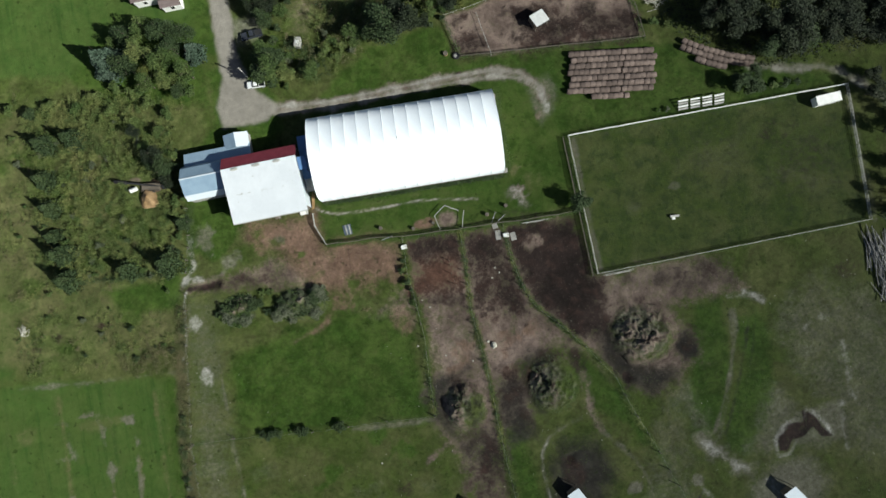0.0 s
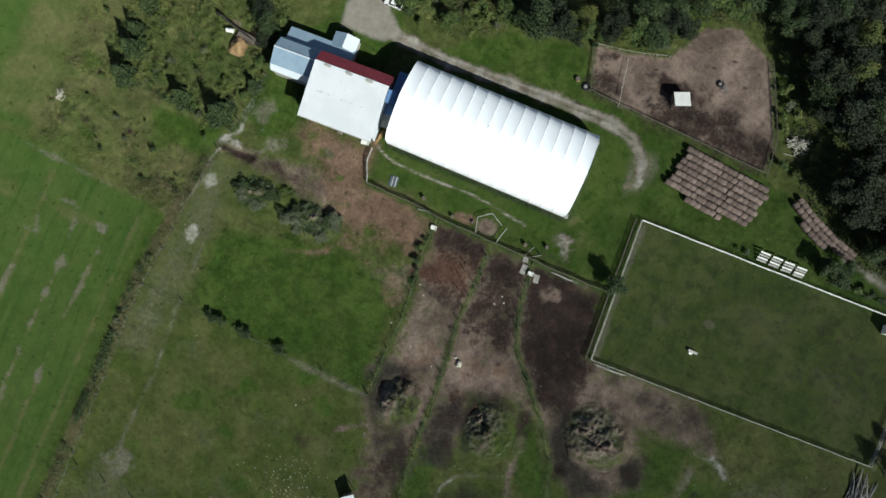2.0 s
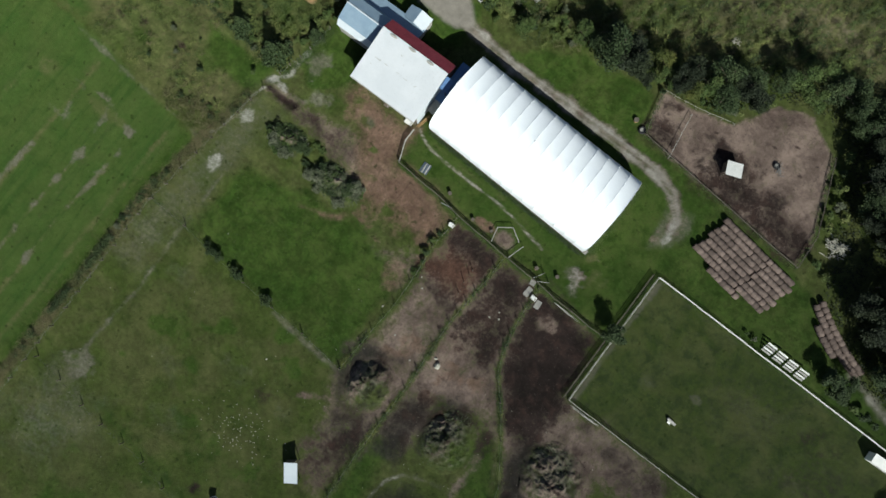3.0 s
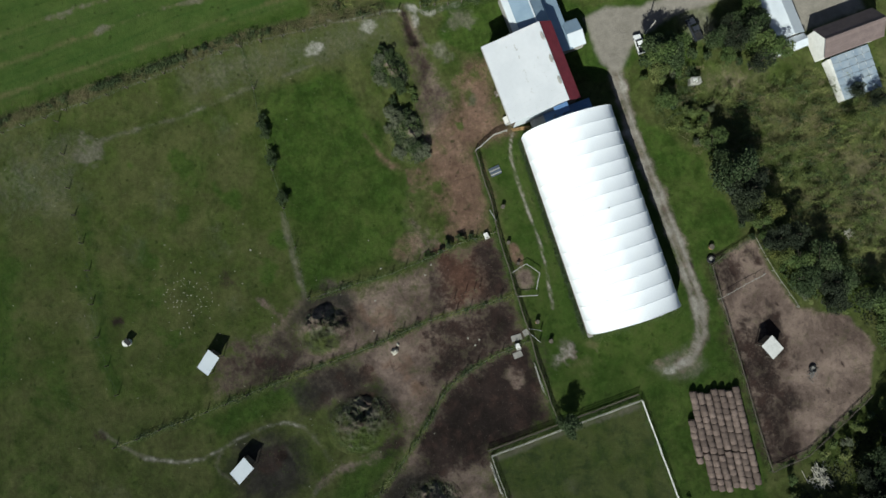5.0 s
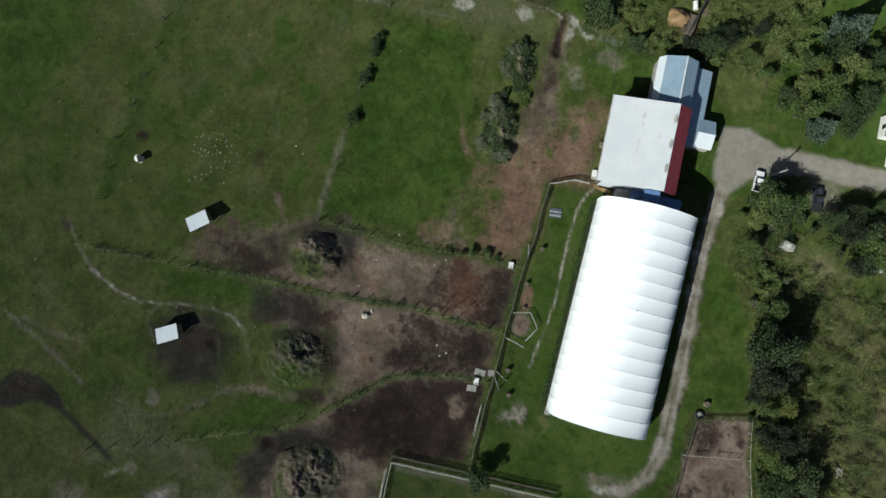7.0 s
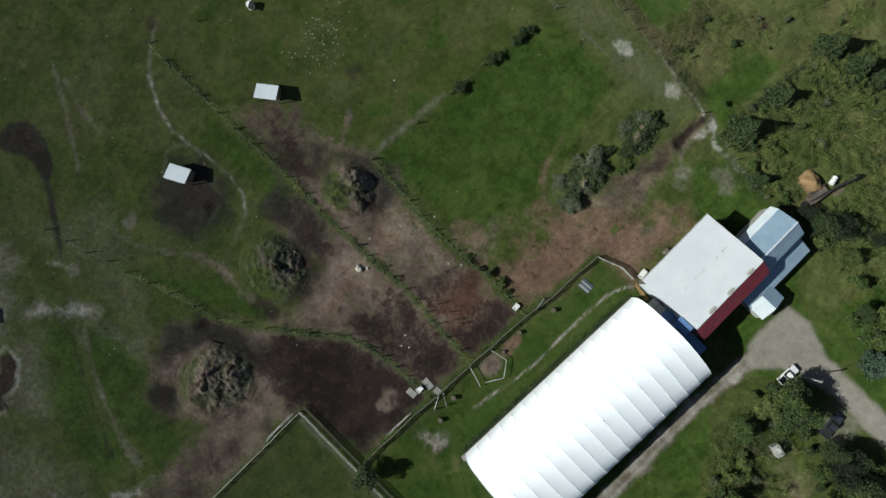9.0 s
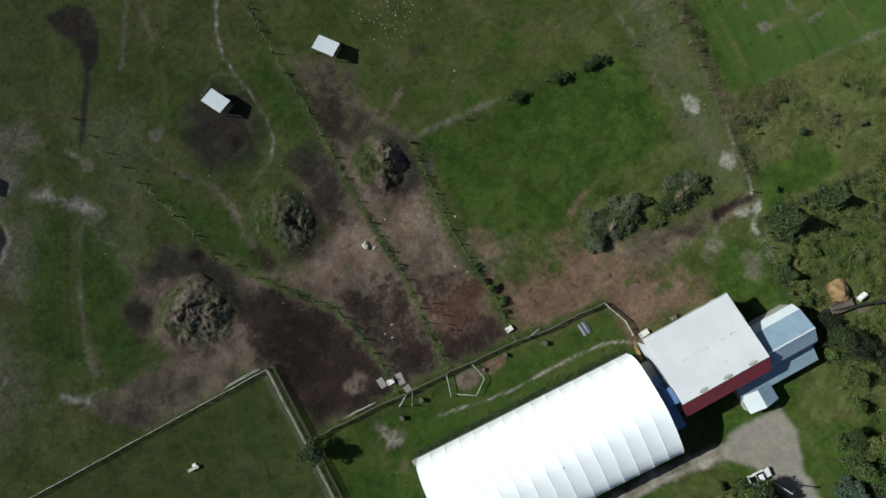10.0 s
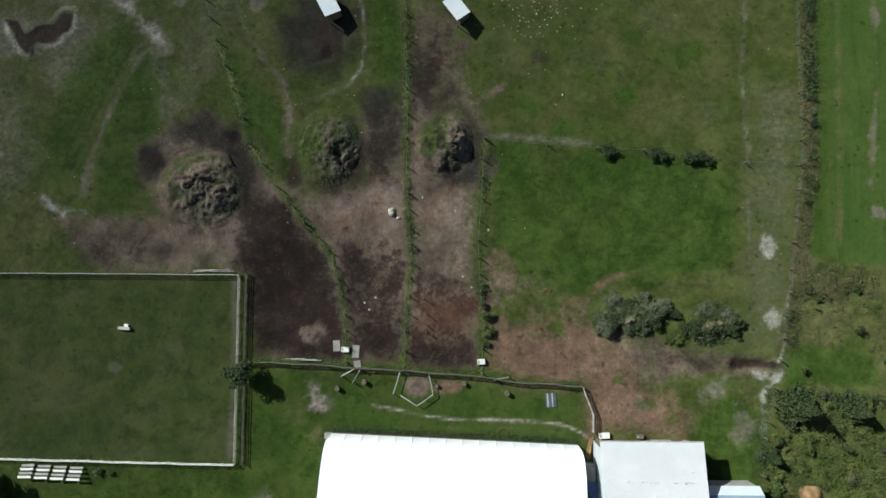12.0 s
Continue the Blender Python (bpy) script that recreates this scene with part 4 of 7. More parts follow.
for key, values in COVER.items():
    ground_mesh.attributes.new(key, "FLOAT", "POINT").data.foreach_set("value", values.ravel().astype(np.float32))
ground_mesh.materials.append(GROUND)
ground = tagged(new("ground", ground_mesh), "green pasture with bare brown paddocks, pale trails and gravel tracks", "ground", kind="structure")

# ---- riding hall of white fabric over steel arches ----
HALL = [(-9.4, 0.0), (-9.45, 2.4), (-9.4, 4.0), (-8.8, 5.6), (-7.8, 6.7), (-6.4, 7.5), (-3.9, 8.5), (-1.3, 9.15), (0.0, 9.3), (1.3, 9.15), (3.9, 8.5), (6.4, 7.5), (7.8, 6.7), (8.9, 5.6), (9.65, 4.0), (9.8, 2.4), (9.8, 0.0)]


def hall_panel(width, sag, steps=6):
    """One bay of cloth between two arches, drawn in between them, with a folded hem as thickness."""
    verts, faces = [], []
    n = len(HALL)
    for s in range(steps + 1):
        u = s / steps
        d = sag * math.sin(math.pi * u) ** 0.8
        for y, z in HALL:
            r = math.hypot(y, z + 2)
            k = min(1.0, z / 3.0)
            verts.append((u * width, y - y / r * d * k, z - (z + 2) / r * d * k))
    for s in range(steps):
        for i in range(n - 1):
            a = s * n + i
            faces.append((a, a + n, a + n + 1, a + 1))
    me = raw_mesh("fabric_panel", verts, faces, FABRIC)
    for p in me.polygons:
        p.use_smooth = True
    return me


def riding_hall():
    x0, x1, yc, bays = -22.9, 20.0, 35.0, 15
    hall = thing("riding_hall", "long white fabric riding hall with ribbed arched roof", "hall", pose(x0, yc, 0, 0, 0, -2.27))
    w = (x1 - x0) / bays
    cloth = hall_panel(w, 0.075)
    for i in range(bays):
        part("fabric_panel", cloth, None, hall, m=pose(i * w, 0, 0))
    bm = swept([(0, y, z - 0.02) for y, z in HALL], 0.055, 6, (1, 0, 0))
    rib = mesh_of("arch", bm, FABRIC)
    for i in range(bays + 1):
        part("arch", rib, None, hall, m=pose(i * w, 0, 0))
    for x in (0.03, x1 - x0 - 0.15):
        part("end_wall", extrude_bm([(y * 0.992, max(z - 0.05, 0)) for y, z in HALL], x, x + 0.12), WHITE_PAINT, hall)
    door = part("sliding_door", box_bm(x1 - x0 + 0.02, -2.2, 0, x1 - x0 + 0.12, 2.2, 4.2, bevel=0.02), GREY_PAINT, hall)
    for y in (-1.1, 1.1):
        part("door_rail", box_bm(x1 - x0 + 0.12, y - 0.05, 0.1, x1 - x0 + 0.16, y + 0.05, 4.1), BARN_WOOD, door)
    for y in (-9.55, 9.83):
        part("base_board", box_bm(0, y, 0, x1 - x0, y + 0.12, 0.55), POST_WOOD, hall)
    # dark cover strap across the middle arch
    part("joint_strap", box_bm(6.98 * w, 0.5, 9.2, 7.02 * w, 0.9, 9.28), GREY_PAINT, hall)
    for x, y in ((x1 - x0 + 0.55, 8.9), (x1 - x0 + 0.5, -9.0)):
        part("corner_block", box_bm(x - 0.45, y - 0.5, 0, x + 0.55, y + 0.5, 0.9, bevel=0.05), CONCRETE, hall)


riding_hall()


# ---- barn, its wings and the passage to the hall ----
def sheets(parent, x0, x1, a, b, mat, width=1.0, lift=0.05, name="roof_sheet", skew=0.0):
    """A roof slope from the edge a=(y, z) up to b, as single sheets laid side by side, each with raised seams."""
    (ya, za), (yb, zb) = a, b
    run, slope = math.hypot(yb - ya, zb - za), math.atan2(zb - za, yb - ya)
    n = max(1, round((x1 - x0) / width))
    w = (x1 - x0) / n
    bm = bmesh.new()
    box(bm, 0.006, 0, 0, w - 0.006, run, 0.025)
    for x in (0.0, w / 3, w * 2 / 3):
        box(bm, x + 0.01, 0.0, 0.025, x + 0.05, run, 0.055)
    me = mesh_of(name, bm, mat)
    for i in range(n):
        m = Matrix.Translation((x0 + i * w, ya, za + lift)) @ Matrix.Rotation(slope, 4, "X")
        part(name, me, None, parent, m=m)


def wall_boards(parent, x0, y0, x1, y1, z, mat, step=0.9, name="wall_board"):
    """An upright wall of boards from (x0, y0) to (x1, y1); z: one height, or the heights at both ends."""
    z0, z1 = z if isinstance(z, tuple) else (z, z)
    d = Vector((x1 - x0, y1 - y0, 0))
    n = max(1, round(d.length / step))
    for i in range(n):
        a, b = i / n, (i + 1) / n
        h0, h1 = z0 + (z1 - z0) * a, z0 + (z1 - z0) * b
        w = d.length / n
        bm = box_bm(0.008, -0.05, 0, w - 0.008, 0.05, 1)
        for v in bm.verts:
            if v.co.z > 0.5:
                v.co.z = h0 if v.co.x < w / 2 else h1
        part(name, bm, mat, parent, m=Matrix.Translation((x0 + d.x * a, y0 + d.y * a, 0)) @ Matrix.Rotation(math.atan2(d.y, d.x), 4, "Z"))


def barn():
    b = thing("barn", "big barn with white metal roof and steep red back slope", "barn")
    x0, x1 = -42.9, -25.85
    ys, yr, yn, ze, zr, zn = 23.6, 35.75, 38.7, 5.7, 8.0, 6.1
    part("frame", extrude_bm([(ys + 1.3, 0), (yn - 0.3, 0), (yn - 0.3, zn - 0.1), (yr, zr - 0.25), (ys + 1.3, ze + 0.05)], x0 + 0.4, x1 - 0.4), BARN_WOOD, b)
    ym, zm = (ys + yr) / 2 - 0.2, (ze + zr) / 2 - 0.04
    sheets(b, x0, x1, (ys, ze), (ym + 0.15, zm + 0.03), BARN_ROOF)
    sheets(b, x0, x1, (ym, zm), (yr + 0.05, zr + 0.02), BARN_ROOF, lift=0.11)
    rs = random.Random(8)
    for i in range(18):
        x, y = rs.uniform(x0 + 2, x1 - 3), ym + rs.gauss(0.25, 0.12) if i < 14 else rs.uniform(ys + 1, yr - 1)
        z = ze + (zr - ze) * (y - ys) / (yr - ys) + 0.155
        part("roof_patch", box_bm(x, y, z, x + rs.uniform(0.12, 0.5), y + rs.uniform(0.06, 0.16), z + 0.03), GREY_PAINT, b)
    sheets(b, x0 - 0.05, x1 + 0.05, (yn, zn), (yr + 0.02, zr - 0.02), RED_METAL, name="red_roof_sheet")
    wall_boards(b, x0 + 0.35, ys + 1.24, x1 - 0.35, ys + 1.24, ze - 0.1, BARN_WOOD)
    wall_boards(b, x0 + 0.33, ys + 1.3, x0 + 0.33, yr, (ze - 0.2, zr - 0.35), BARN_WOOD)
    wall_boards(b, x1 - 0.33, ys + 1.3, x1 - 0.33, yr, (ze - 0.2, zr - 0.35), WHITE_METAL)
    gutter = part("gutter", tube_bm((x0, ys - 0.08, ze + 0.0), (x1, ys - 0.08, ze + 0.0), 0.11, sides=8), GREY_PAINT, b)
    part("ridge_cap", box_bm(x0, yr - 0.2, zr + 0.08, x1, yr + 0.05, zr + 0.13, bevel=0.02), WHITE_METAL, b)
    for x in (-39.9, -35.0, -30.3):
        bm = bmesh.new()
        bmesh.ops.create_uvsphere(bm, u_segments=16, v_segments=8, radius=1.0, matrix=Matrix.LocRotScale((x, yr - 0.35, zr + 0.05), None, (0.95, 0.36, 0.26)))
        bmesh.ops.bisect_plane(bm, geom=bm.verts[:] + bm.edges[:] + bm.faces[:], plane_co=(0, 0, zr - 0.05), plane_no=(0, 0, -1), clear_outer=True)
        part("roof_vent", bm, GREY_PAINT, b, "low rounded ridge vent in weathered paint")
    door = part("barn_door", box_bm(-39.6, ys + 1.10, 0, -36.0, ys + 1.18, 3.4, bevel=0.02), GREY_PAINT, b)
    part("door_handle", box_bm(-36.35, ys + 1.02, 1.1, -36.25, ys + 1.10, 1.5), WIRE, door)
    for x in (-41.6, -26.6):
        part("downpipe", tube_bm((x, ys + 1.1, 0), (x, ys + 0.05, ze - 0.1), 0.06), GREY_PAINT, gutter)


def annex():
    a = thing("stable_wing", "blue-grey metal stable wing with broken-slope roof", "stable")
    x0, x1 = -53.0, -42.5
    prof = [(31.3, 3.4), (32.3, 5.0), (35.9, 6.4), (38.6, 5.0), (39.5, 3.2)]
    part("frame", extrude_bm([(31.5, 0), (39.3, 0), (39.3, 3.1), (38.5, 4.9), (35.9, 6.25), (32.4, 4.9), (31.5, 3.3)], x0 + 0.2, x1), GREY_PAINT, a)
    for p, q, mat in ((prof[0], prof[1], WHITE_METAL), (prof[1], prof[2], BLUE_METAL)):
        sheets(a, x0, x1, p, q, mat, 1.05)
    for p, q in ((prof[3], prof[2]), (prof[4], prof[3])):
        sheets(a, x0, x1, p, q, BLUE_METAL, 1.05)
    part("ridge_cap", box_bm(x0, 35.75, 6.44, x1, 36.05, 6.52, bevel=0.02), WHITE_METAL, a)
    part("stable_door", box_bm(x0 + 0.12, 34.5, 0, x0 + 0.19, 36.4, 2.3), BARN_WOOD, a)
    l = thing("lean_to", "low blue-grey lean-to along the barn", "lean-to")
    part("frame", extrude_bm([(38.6, 0), (42.3, 0), (42.3, 2.5), (38.6, 3.4)], -52.2, -37.2), GREY_PAINT, l)
    sheets(l, -52.6, -36.9, (42.5, 2.5), (38.4, 3.5), BLUE_METAL, 1.05)
    w = thing("porch", "small gabled blue-grey porch beside the drive", "porch")
    yn, ys, xw, xm, xe = 45.0, 42.0, -42.8, -39.9, -37.0
    part("frame", box_bm(xw + 0.2, ys + 0.1, 0, xe - 0.2, yn - 0.2, 2.5), GREY_PAINT, w)
    turn = Matrix.Rotation(math.pi / 2, 4, "Z")
    for p, q, mat in (((xw, 2.5), (xm, 3.5), BLUE_METAL), ((xe, 2.5), (xm, 3.5), WHITE_METAL)):
        run, slope = math.hypot(q[0] - p[0], q[1] - p[1]), math.atan2(q[1] - p[1], abs(q[0] - p[0]))
        for i in range(3):
            bm = box_bm(0, 0.004, 0, run, 0.996, 0.03)
            box(bm, 0, 0.0, 0.03, run, 0.05, 0.06)
            m = Matrix.Translation((p[0], ys - 0.4 + i * 1.15, p[1] + 0.06)) @ Matrix.Diagonal((1 if q[0] > p[0] else -1, 1.15, 1, 1)) @ Matrix.Rotation(-slope, 4, "Y")
            bmesh.ops.transform(bm, matrix=m, verts=bm.verts[:])
            bmesh.ops.recalc_face_normals(bm, faces=bm.faces[:])
            part("roof_sheet", bm, mat, w)
    for s in (ys, ):
        bm = bmesh.new()
        vs = [bm.verts.new(v) for v in ((xw + 0.2, yn - 0.25, 2.5), (xe - 0.2, yn - 0.25, 2.5), (xm, yn - 0.25, 3.4), (xw + 0.2, yn - 0.35, 2.5), (xe - 0.2, yn - 0.35, 2.5), (xm, yn - 0.35, 3.4))]
        bm.faces.new(vs[:3]), bm.faces.new(vs[5:2:-1])
        for i, j in ((0, 1), (1, 2), (2, 0)):
            bm.faces.new((vs[i], vs[i + 3], vs[j + 3], vs[j]))
        part("gable", bm, WHITE_PAINT, w)
    part("porch_door", box_bm(xm - 0.5, yn - 0.19, 0, xm + 0.5, yn - 0.13, 2.05), BARN_WOOD, w)
    c = thing("passage", "low blue-roofed passage between barn and hall", "passage")
    part("frame", box_bm(-25.85, 28.6, 0, -23.6, 41.0, 2.5), GREY_PAINT, c)
    sheets(c, -26.0, -23.55, (41.4, 2.5), (31.0, 3.3), SLATE_BLUE, 0.82)
    sheets(c, -25.9, -23.55, (28.3, 2.4), (30.9, 2.7), GREY_PAINT, 0.8, name="skylight_sheet")
    sheets(c, -25.85, -24.0, (32.6, 6.7), (35.4, 7.4), SLATE_BLUE, 0.8, name="upper_roof_sheet")
    for y in (32.9, 35.0):
        part("post", box_bm(-24.6, y - 0.07, 2.6, -24.46, y + 0.07, 6.6 + (y - 32.6) * 0.2), BARN_WOOD, c)


barn()
annex()

# ---- fences ----
def along(pts, step):
    """Points at even steps along a line of straight stretches, its corners included."""
    out = []
    for a, b in zip(pts, pts[1:]):
        d = math.dist(a, b)
        n = max(1, round(d / step))
        out += [(a[0] + (b[0] - a[0]) * i / n, a[1] + (b[1] - a[1]) * i / n) for i in range(n)]
    return out + [pts[-1]]


def post_mesh(h, r, mat, square=False):
    bm = box_bm(-r, -r, 0, r, r, h, bevel=r * 0.2) if square else tube_bm((0, 0, 0), (0, 0, h), r, r * 0.9, 7)
    return mesh_of("post", bm, mat)


RAIL_MESHES = {}


def rail_mesh(mat, w, h):
    """A board one metre long, to be stretched between two posts."""
    key = (mat.name, w, h)
    if key not in RAIL_MESHES:
        RAIL_MESHES[key] = mesh_of("rail", box_bm(0, -w / 2, -h / 2, 1, w / 2, h / 2), mat)
    return RAIL_MESHES[key]


def fence(label, pts, step, height, rails, post_mat, rail_mat, post_r=0.07, cap=0.0, wires=(), square=False, sway=0.05, group=""):
    f = thing("fence", label, "fence", group=group)
    spots = along(pts, step)
    post = post_mesh(height, post_r, post_mat, square)
    rng = random.Random(round(pts[0][0] * 10) + len(pts))
    tops = []
    for x, y in spots:
        lean = [rng.uniform(-3, 3) for _ in range(2)]
        x, y = x + rng.uniform(-sway, sway), y + rng.uniform(-sway, sway)
        part("post", post, None, f, m=pose(x, y, -0.06, lean[0], lean[1], rng.uniform(0, 90) if not square else 0))
        tops.append((x, y))
    for a, b in zip(tops, tops[1:]):
        d, ang = math.dist(a, b), math.atan2(b[1] - a[1], b[0] - a[0])
        for z in rails:
            part("rail", rail_mesh(rail_mat, 0.05, 0.14), None, f, m=Matrix.Translation((a[0], a[1], z + rng.uniform(-0.03, 0.03))) @ Matrix.Rotation(ang, 4, "Z") @ Matrix.Diagonal((d, 1, 1, 1)))
        if cap:
            part("top_rail", rail_mesh(rail_mat, cap, 0.05), None, f, m=Matrix.Translation((a[0], a[1], height + 0.0)) @ Matrix.Rotation(ang, 4, "Z") @ Matrix.Diagonal((d, 1, 1, 1)))
    for z in wires:
        part("wire", swept([(x, y, z) for x, y in tops], 0.006), WIRE, f)
    return f


F4 = [(-7.2, -28.2), (-18.5, -27), (-35.5, -26), (-53.5, -24.2), (-63, -23.6)]
FN = [(35.2, 11.6), (20.8, 12), (17.3, 12.5), (8.4, 12.9), (-6.4, 13.8), (-11.4, 14.7), (-24.2, 15.6)]
FW = [(-63.4, -92), (-63.3, -54), (-63.3, -24), (-61, -5), (-58.6, 10.8)]
FW2 = [(-57.5, 15.5), (-55.6, 24), (-54.8, 30.5)]
FL = [(-61.5, -66), (-47.1, -68.4), (-29.1, -69.9), (-22.1, -71.5), (-15.1, -72.6), (-2.3, -72.1)]
FNE = [(13.1, 63.6), (15.4, 53.1), (31.1, 51.5), (59, 48.9), (58.3, 57.1), (51.7, 73.7)]
WIRED = "paddock fence of grey wooden posts and thin wire"
ARENA = [(36.3, 29.4), (102.6, 28.3), (100.5, -3.8), (36.2, -3.6), (36.3, 29.4)]
fence("white board fence round the grassy riding ground", ARENA[:2], 2.4, 1.25, (0.45, 0.85), WHITE_PAINT, WHITE_PAINT, 0.06, 0.07, square=True)
fence("grey board fence on the far side of the riding ground", ARENA[1:3], 2.4, 1.25, (0.45, 0.85), GREY_PAINT, GREY_PAINT, 0.06, 0.09, square=True)
fence("weathered white board fence below the riding ground", ARENA[2:4], 2.4, 1.25, (0.45, 0.85), GREY_PAINT, GREY_PAINT, 0.06, 0.09, square=True)
fence("weathered board fence at the short end of the riding ground", ARENA[3:5], 2.4, 1.3, (0.4, 0.8), GREY_PAINT, GREY_PAINT, 0.06, 0.08, square=True)
fence("dark board fence between mud paddock and riding ground", [(35.1, -3.9), (35.0, 11.6), (35.0, 29.2)], 2.4, 1.4, (0.35, 0.7, 1.05), POST_WOOD, POST_WOOD, 0.07)
for pts, step in ((F1[:7], 4.4), (F1[6:], 2.7), (F2[:4], 4.6), (F2[3:], 2.9), (F3, 3.4), (F4, 8.0), (FW, 4.5), (FW2, 3.0), (FL, 6.0)):
    fence(WIRED, pts, step, 1.6, (), POST_WOOD, POST_WOOD, 0.11, wires=(0.4, 0.8, 1.2), sway=0.15, group="wired paddock fences")
fence("inner row of posts dividing a mud paddock", [(3.5, 0.6), (3.2, 3.2), (3.1, 6.4)], 1.9, 1.7, (), POST_WOOD, POST_WOOD, 0.09, wires=(1.2,), sway=0.25)
fence("grey rail fence behind the mud paddocks", FN, 2.4, 1.35, (0.45, 0.8, 1.15), POST_WOOD, POST_WOOD, 0.085, 0.06, sway=0.12)
fence("grey rail fence with gate towards the barn", [(-24.2, 15.6), (-26.0, 20.3), (-26.0, 23.3)], 1.7, 1.4, (0.45, 0.8, 1.15), GREY_PAINT, GREY_PAINT, 0.08, 0.10)
fence("small pen of pale rails against the fence", [(7.6, 13.2), (8.8, 17.0)], 2.0, 1.0, (), GREY_PAINT, GREY_PAINT, 0.06, 0.16)
fence("small pen of pale rails against the fence", [(7.4, 17.2), (4.6, 19.0), (1.8, 17.0), (2.5, 13.8)], 2.0, 1.0, (), GREY_PAINT, GREY_PAINT, 0.06, 0.15)
fence("grey board fence round the northern paddock", FNE, 2.6, 1.2, (0.9,), POST_WOOD, POST_WOOD, 0.07, 0.05, sway=0.1)
fence("pale rail fence across the northern paddock", [(21.0, 62.8), (22.6, 51.9)], 2.4, 1.0, (), GREY_PAINT, GREY_PAINT, 0.06, 0.08)
fence("pale rail fence at the paddock's grassy end", [(13.1, 63.6), (21, 64.6), (29.8, 66.6)], 2.6, 1.0, (), GREY_PAINT, GREY_PAINT, 0.06, 0.06)


def gate(label, m, width=3.0):
    g = thing("gate", label, "gate", m, "tubular paddock gates")
    part("gate_frame", (lambda bm: (tube(bm, (0, 0, 0.15), (0, 0, 1.25), 0.03), tube(bm, (width, 0, 0.15), (width, 0, 1.25), 0.03), bm)[2])(bmesh.new()), WIRE, g)
    for z in (0.2, 0.5, 0.85, 1.2):
        part("bar", tube_bm((0, 0, z), (width, 0, z), 0.028), WIRE, g)
    for x in (0.0, width):
        part("gate_post", tube_bm((x + (-0.12 if x == 0 else 0.12), 0, -0.1), (x + (-0.12 if x == 0 else 0.12), 0, 1.45), 0.09, sides=8), POST_WOOD, g)


gate("open steel gate at the corner of the mud paddock", pose(15.6, 12.7, 0, 0, 0, 30), 2.6)
gate("closed steel gate in the yard fence", pose(-8.9, 14.4, 0, 0, 0, 190), 2.4)
gate("open steel gate between paddock rails", pose(14.6, 12.9, 0, 0, 0, 60), 2.4)

# ---- shelters, vehicles and clutter ----
def field_shelter(x, y, angle, lx, ly, label, roof=WHITE_METAL):
    """Three-walled hut with one sloping white roof; its open side is local -y."""
    s = thing("field_shelter", label, "shelter", pose(x, y, 0, 0, 0, angle), "white-roofed field shelters")
    hb, hf = 2.3, 2.9
    slope = math.atan2(hb - hf, ly)
    n = 4
    for i in range(n):
        bm = box_bm(-lx / 2 - 0.15 + i * (lx + 0.3) / n + 0.001, 0, 0, -lx / 2 - 0.15 + (i + 1) * (lx + 0.3) / n - 0.001, ly + 0.4, 0.03)
        box(bm, -lx / 2 - 0.15 + i * (lx + 0.3) / n, 0, 0.03, -lx / 2 - 0.11 + i * (lx + 0.3) / n, ly + 0.4, 0.042)
        part("roof_sheet", bm, roof, s, m=Matrix.Translation((0, -ly / 2 - 0.2, hf + 0.12)) @ Matrix.Rotation(slope, 4, "X"))
    part("back_wall", box_bm(-lx / 2, ly / 2 - 0.06, 0, lx / 2, ly / 2, hb - 0.02), BARN_WOOD, s)
    for sx in (-1, 1):
        bm = box_bm(sx * lx / 2 - 0.03, -ly / 2 + 0.6, 0, sx * lx / 2 + 0.03, ly / 2 - 0.07, 1)
        for v in bm.verts:
            if v.co.z > 0.5:
                v.co.z = hf - 0.05 + (hb - hf) * (v.co.y + ly / 2) / ly
        part("side_wall", bm, BARN_WOOD, s)
        part("corner_post", box_bm(sx * lx / 2 - 0.07, -ly / 2 - 0.02, 0, sx * lx / 2 + 0.07, -ly / 2 + 0.12, hf), POST_WOOD, s)
    part("header_beam", box_bm(-lx / 2, -ly / 2 - 0.04, hf - 0.2, lx / 2, -ly / 2 + 0.06, hf - 0.02), POST_WOOD, s)


field_shelter(20.9, -52.0, 118, 4.0, 2.7, "white-roofed wooden field shelter on dark trampled earth")
field_shelter(-2.0, -51.3, 128, 4.0, 2.7, "white-roofed wooden field shelter on worn brown ground")
field_shelter(68.4, -61.0, 123, 4.0, 2.7, "white-roofed wooden field shelter on pale bare ground")
field_shelter(35.0, 57.6, 20, 3.2, 3.0, "square white-roofed shelter in the northern mud paddock", WHITE_PAINT)


def site_cabin():
    c = thing("cabin", "long white cabin in the corner of the riding ground", "cabin", pose(96.6, 25.5, 0, 0, 0, 2))
    part("body", box_bm(-2.8, -1.0, 0.25, 2.8, 1.0, 2.4, bevel=0.05), WHITE_PAINT, c)
    for i in range(6):
        part("roof_sheet", box_bm(-2.9 + i * 0.967 + 0.005, -1.1, 2.4, -2.9 + (i + 1) * 0.967 - 0.005, 1.1, 2.48), WHITE_PAINT, c)
    part("door", box_bm(-0.5, -1.05, 0.3, 0.4, -1.01, 2.3), GREY_PAINT, c)
    w = part("window", box_bm(1.2, -1.04, 1.2, 2.4, -1.005, 2.0), GREY_PAINT, c)
    part("pane", box_bm(1.27, -1.05, 1.27, 2.33, -1.042, 1.93), GLASS, w)
    for x in (-2.2, 2.2):
        part("skid", box_bm(x - 0.12, -0.95, 0, x + 0.12, 0.95, 0.25), BARN_WOOD, c)


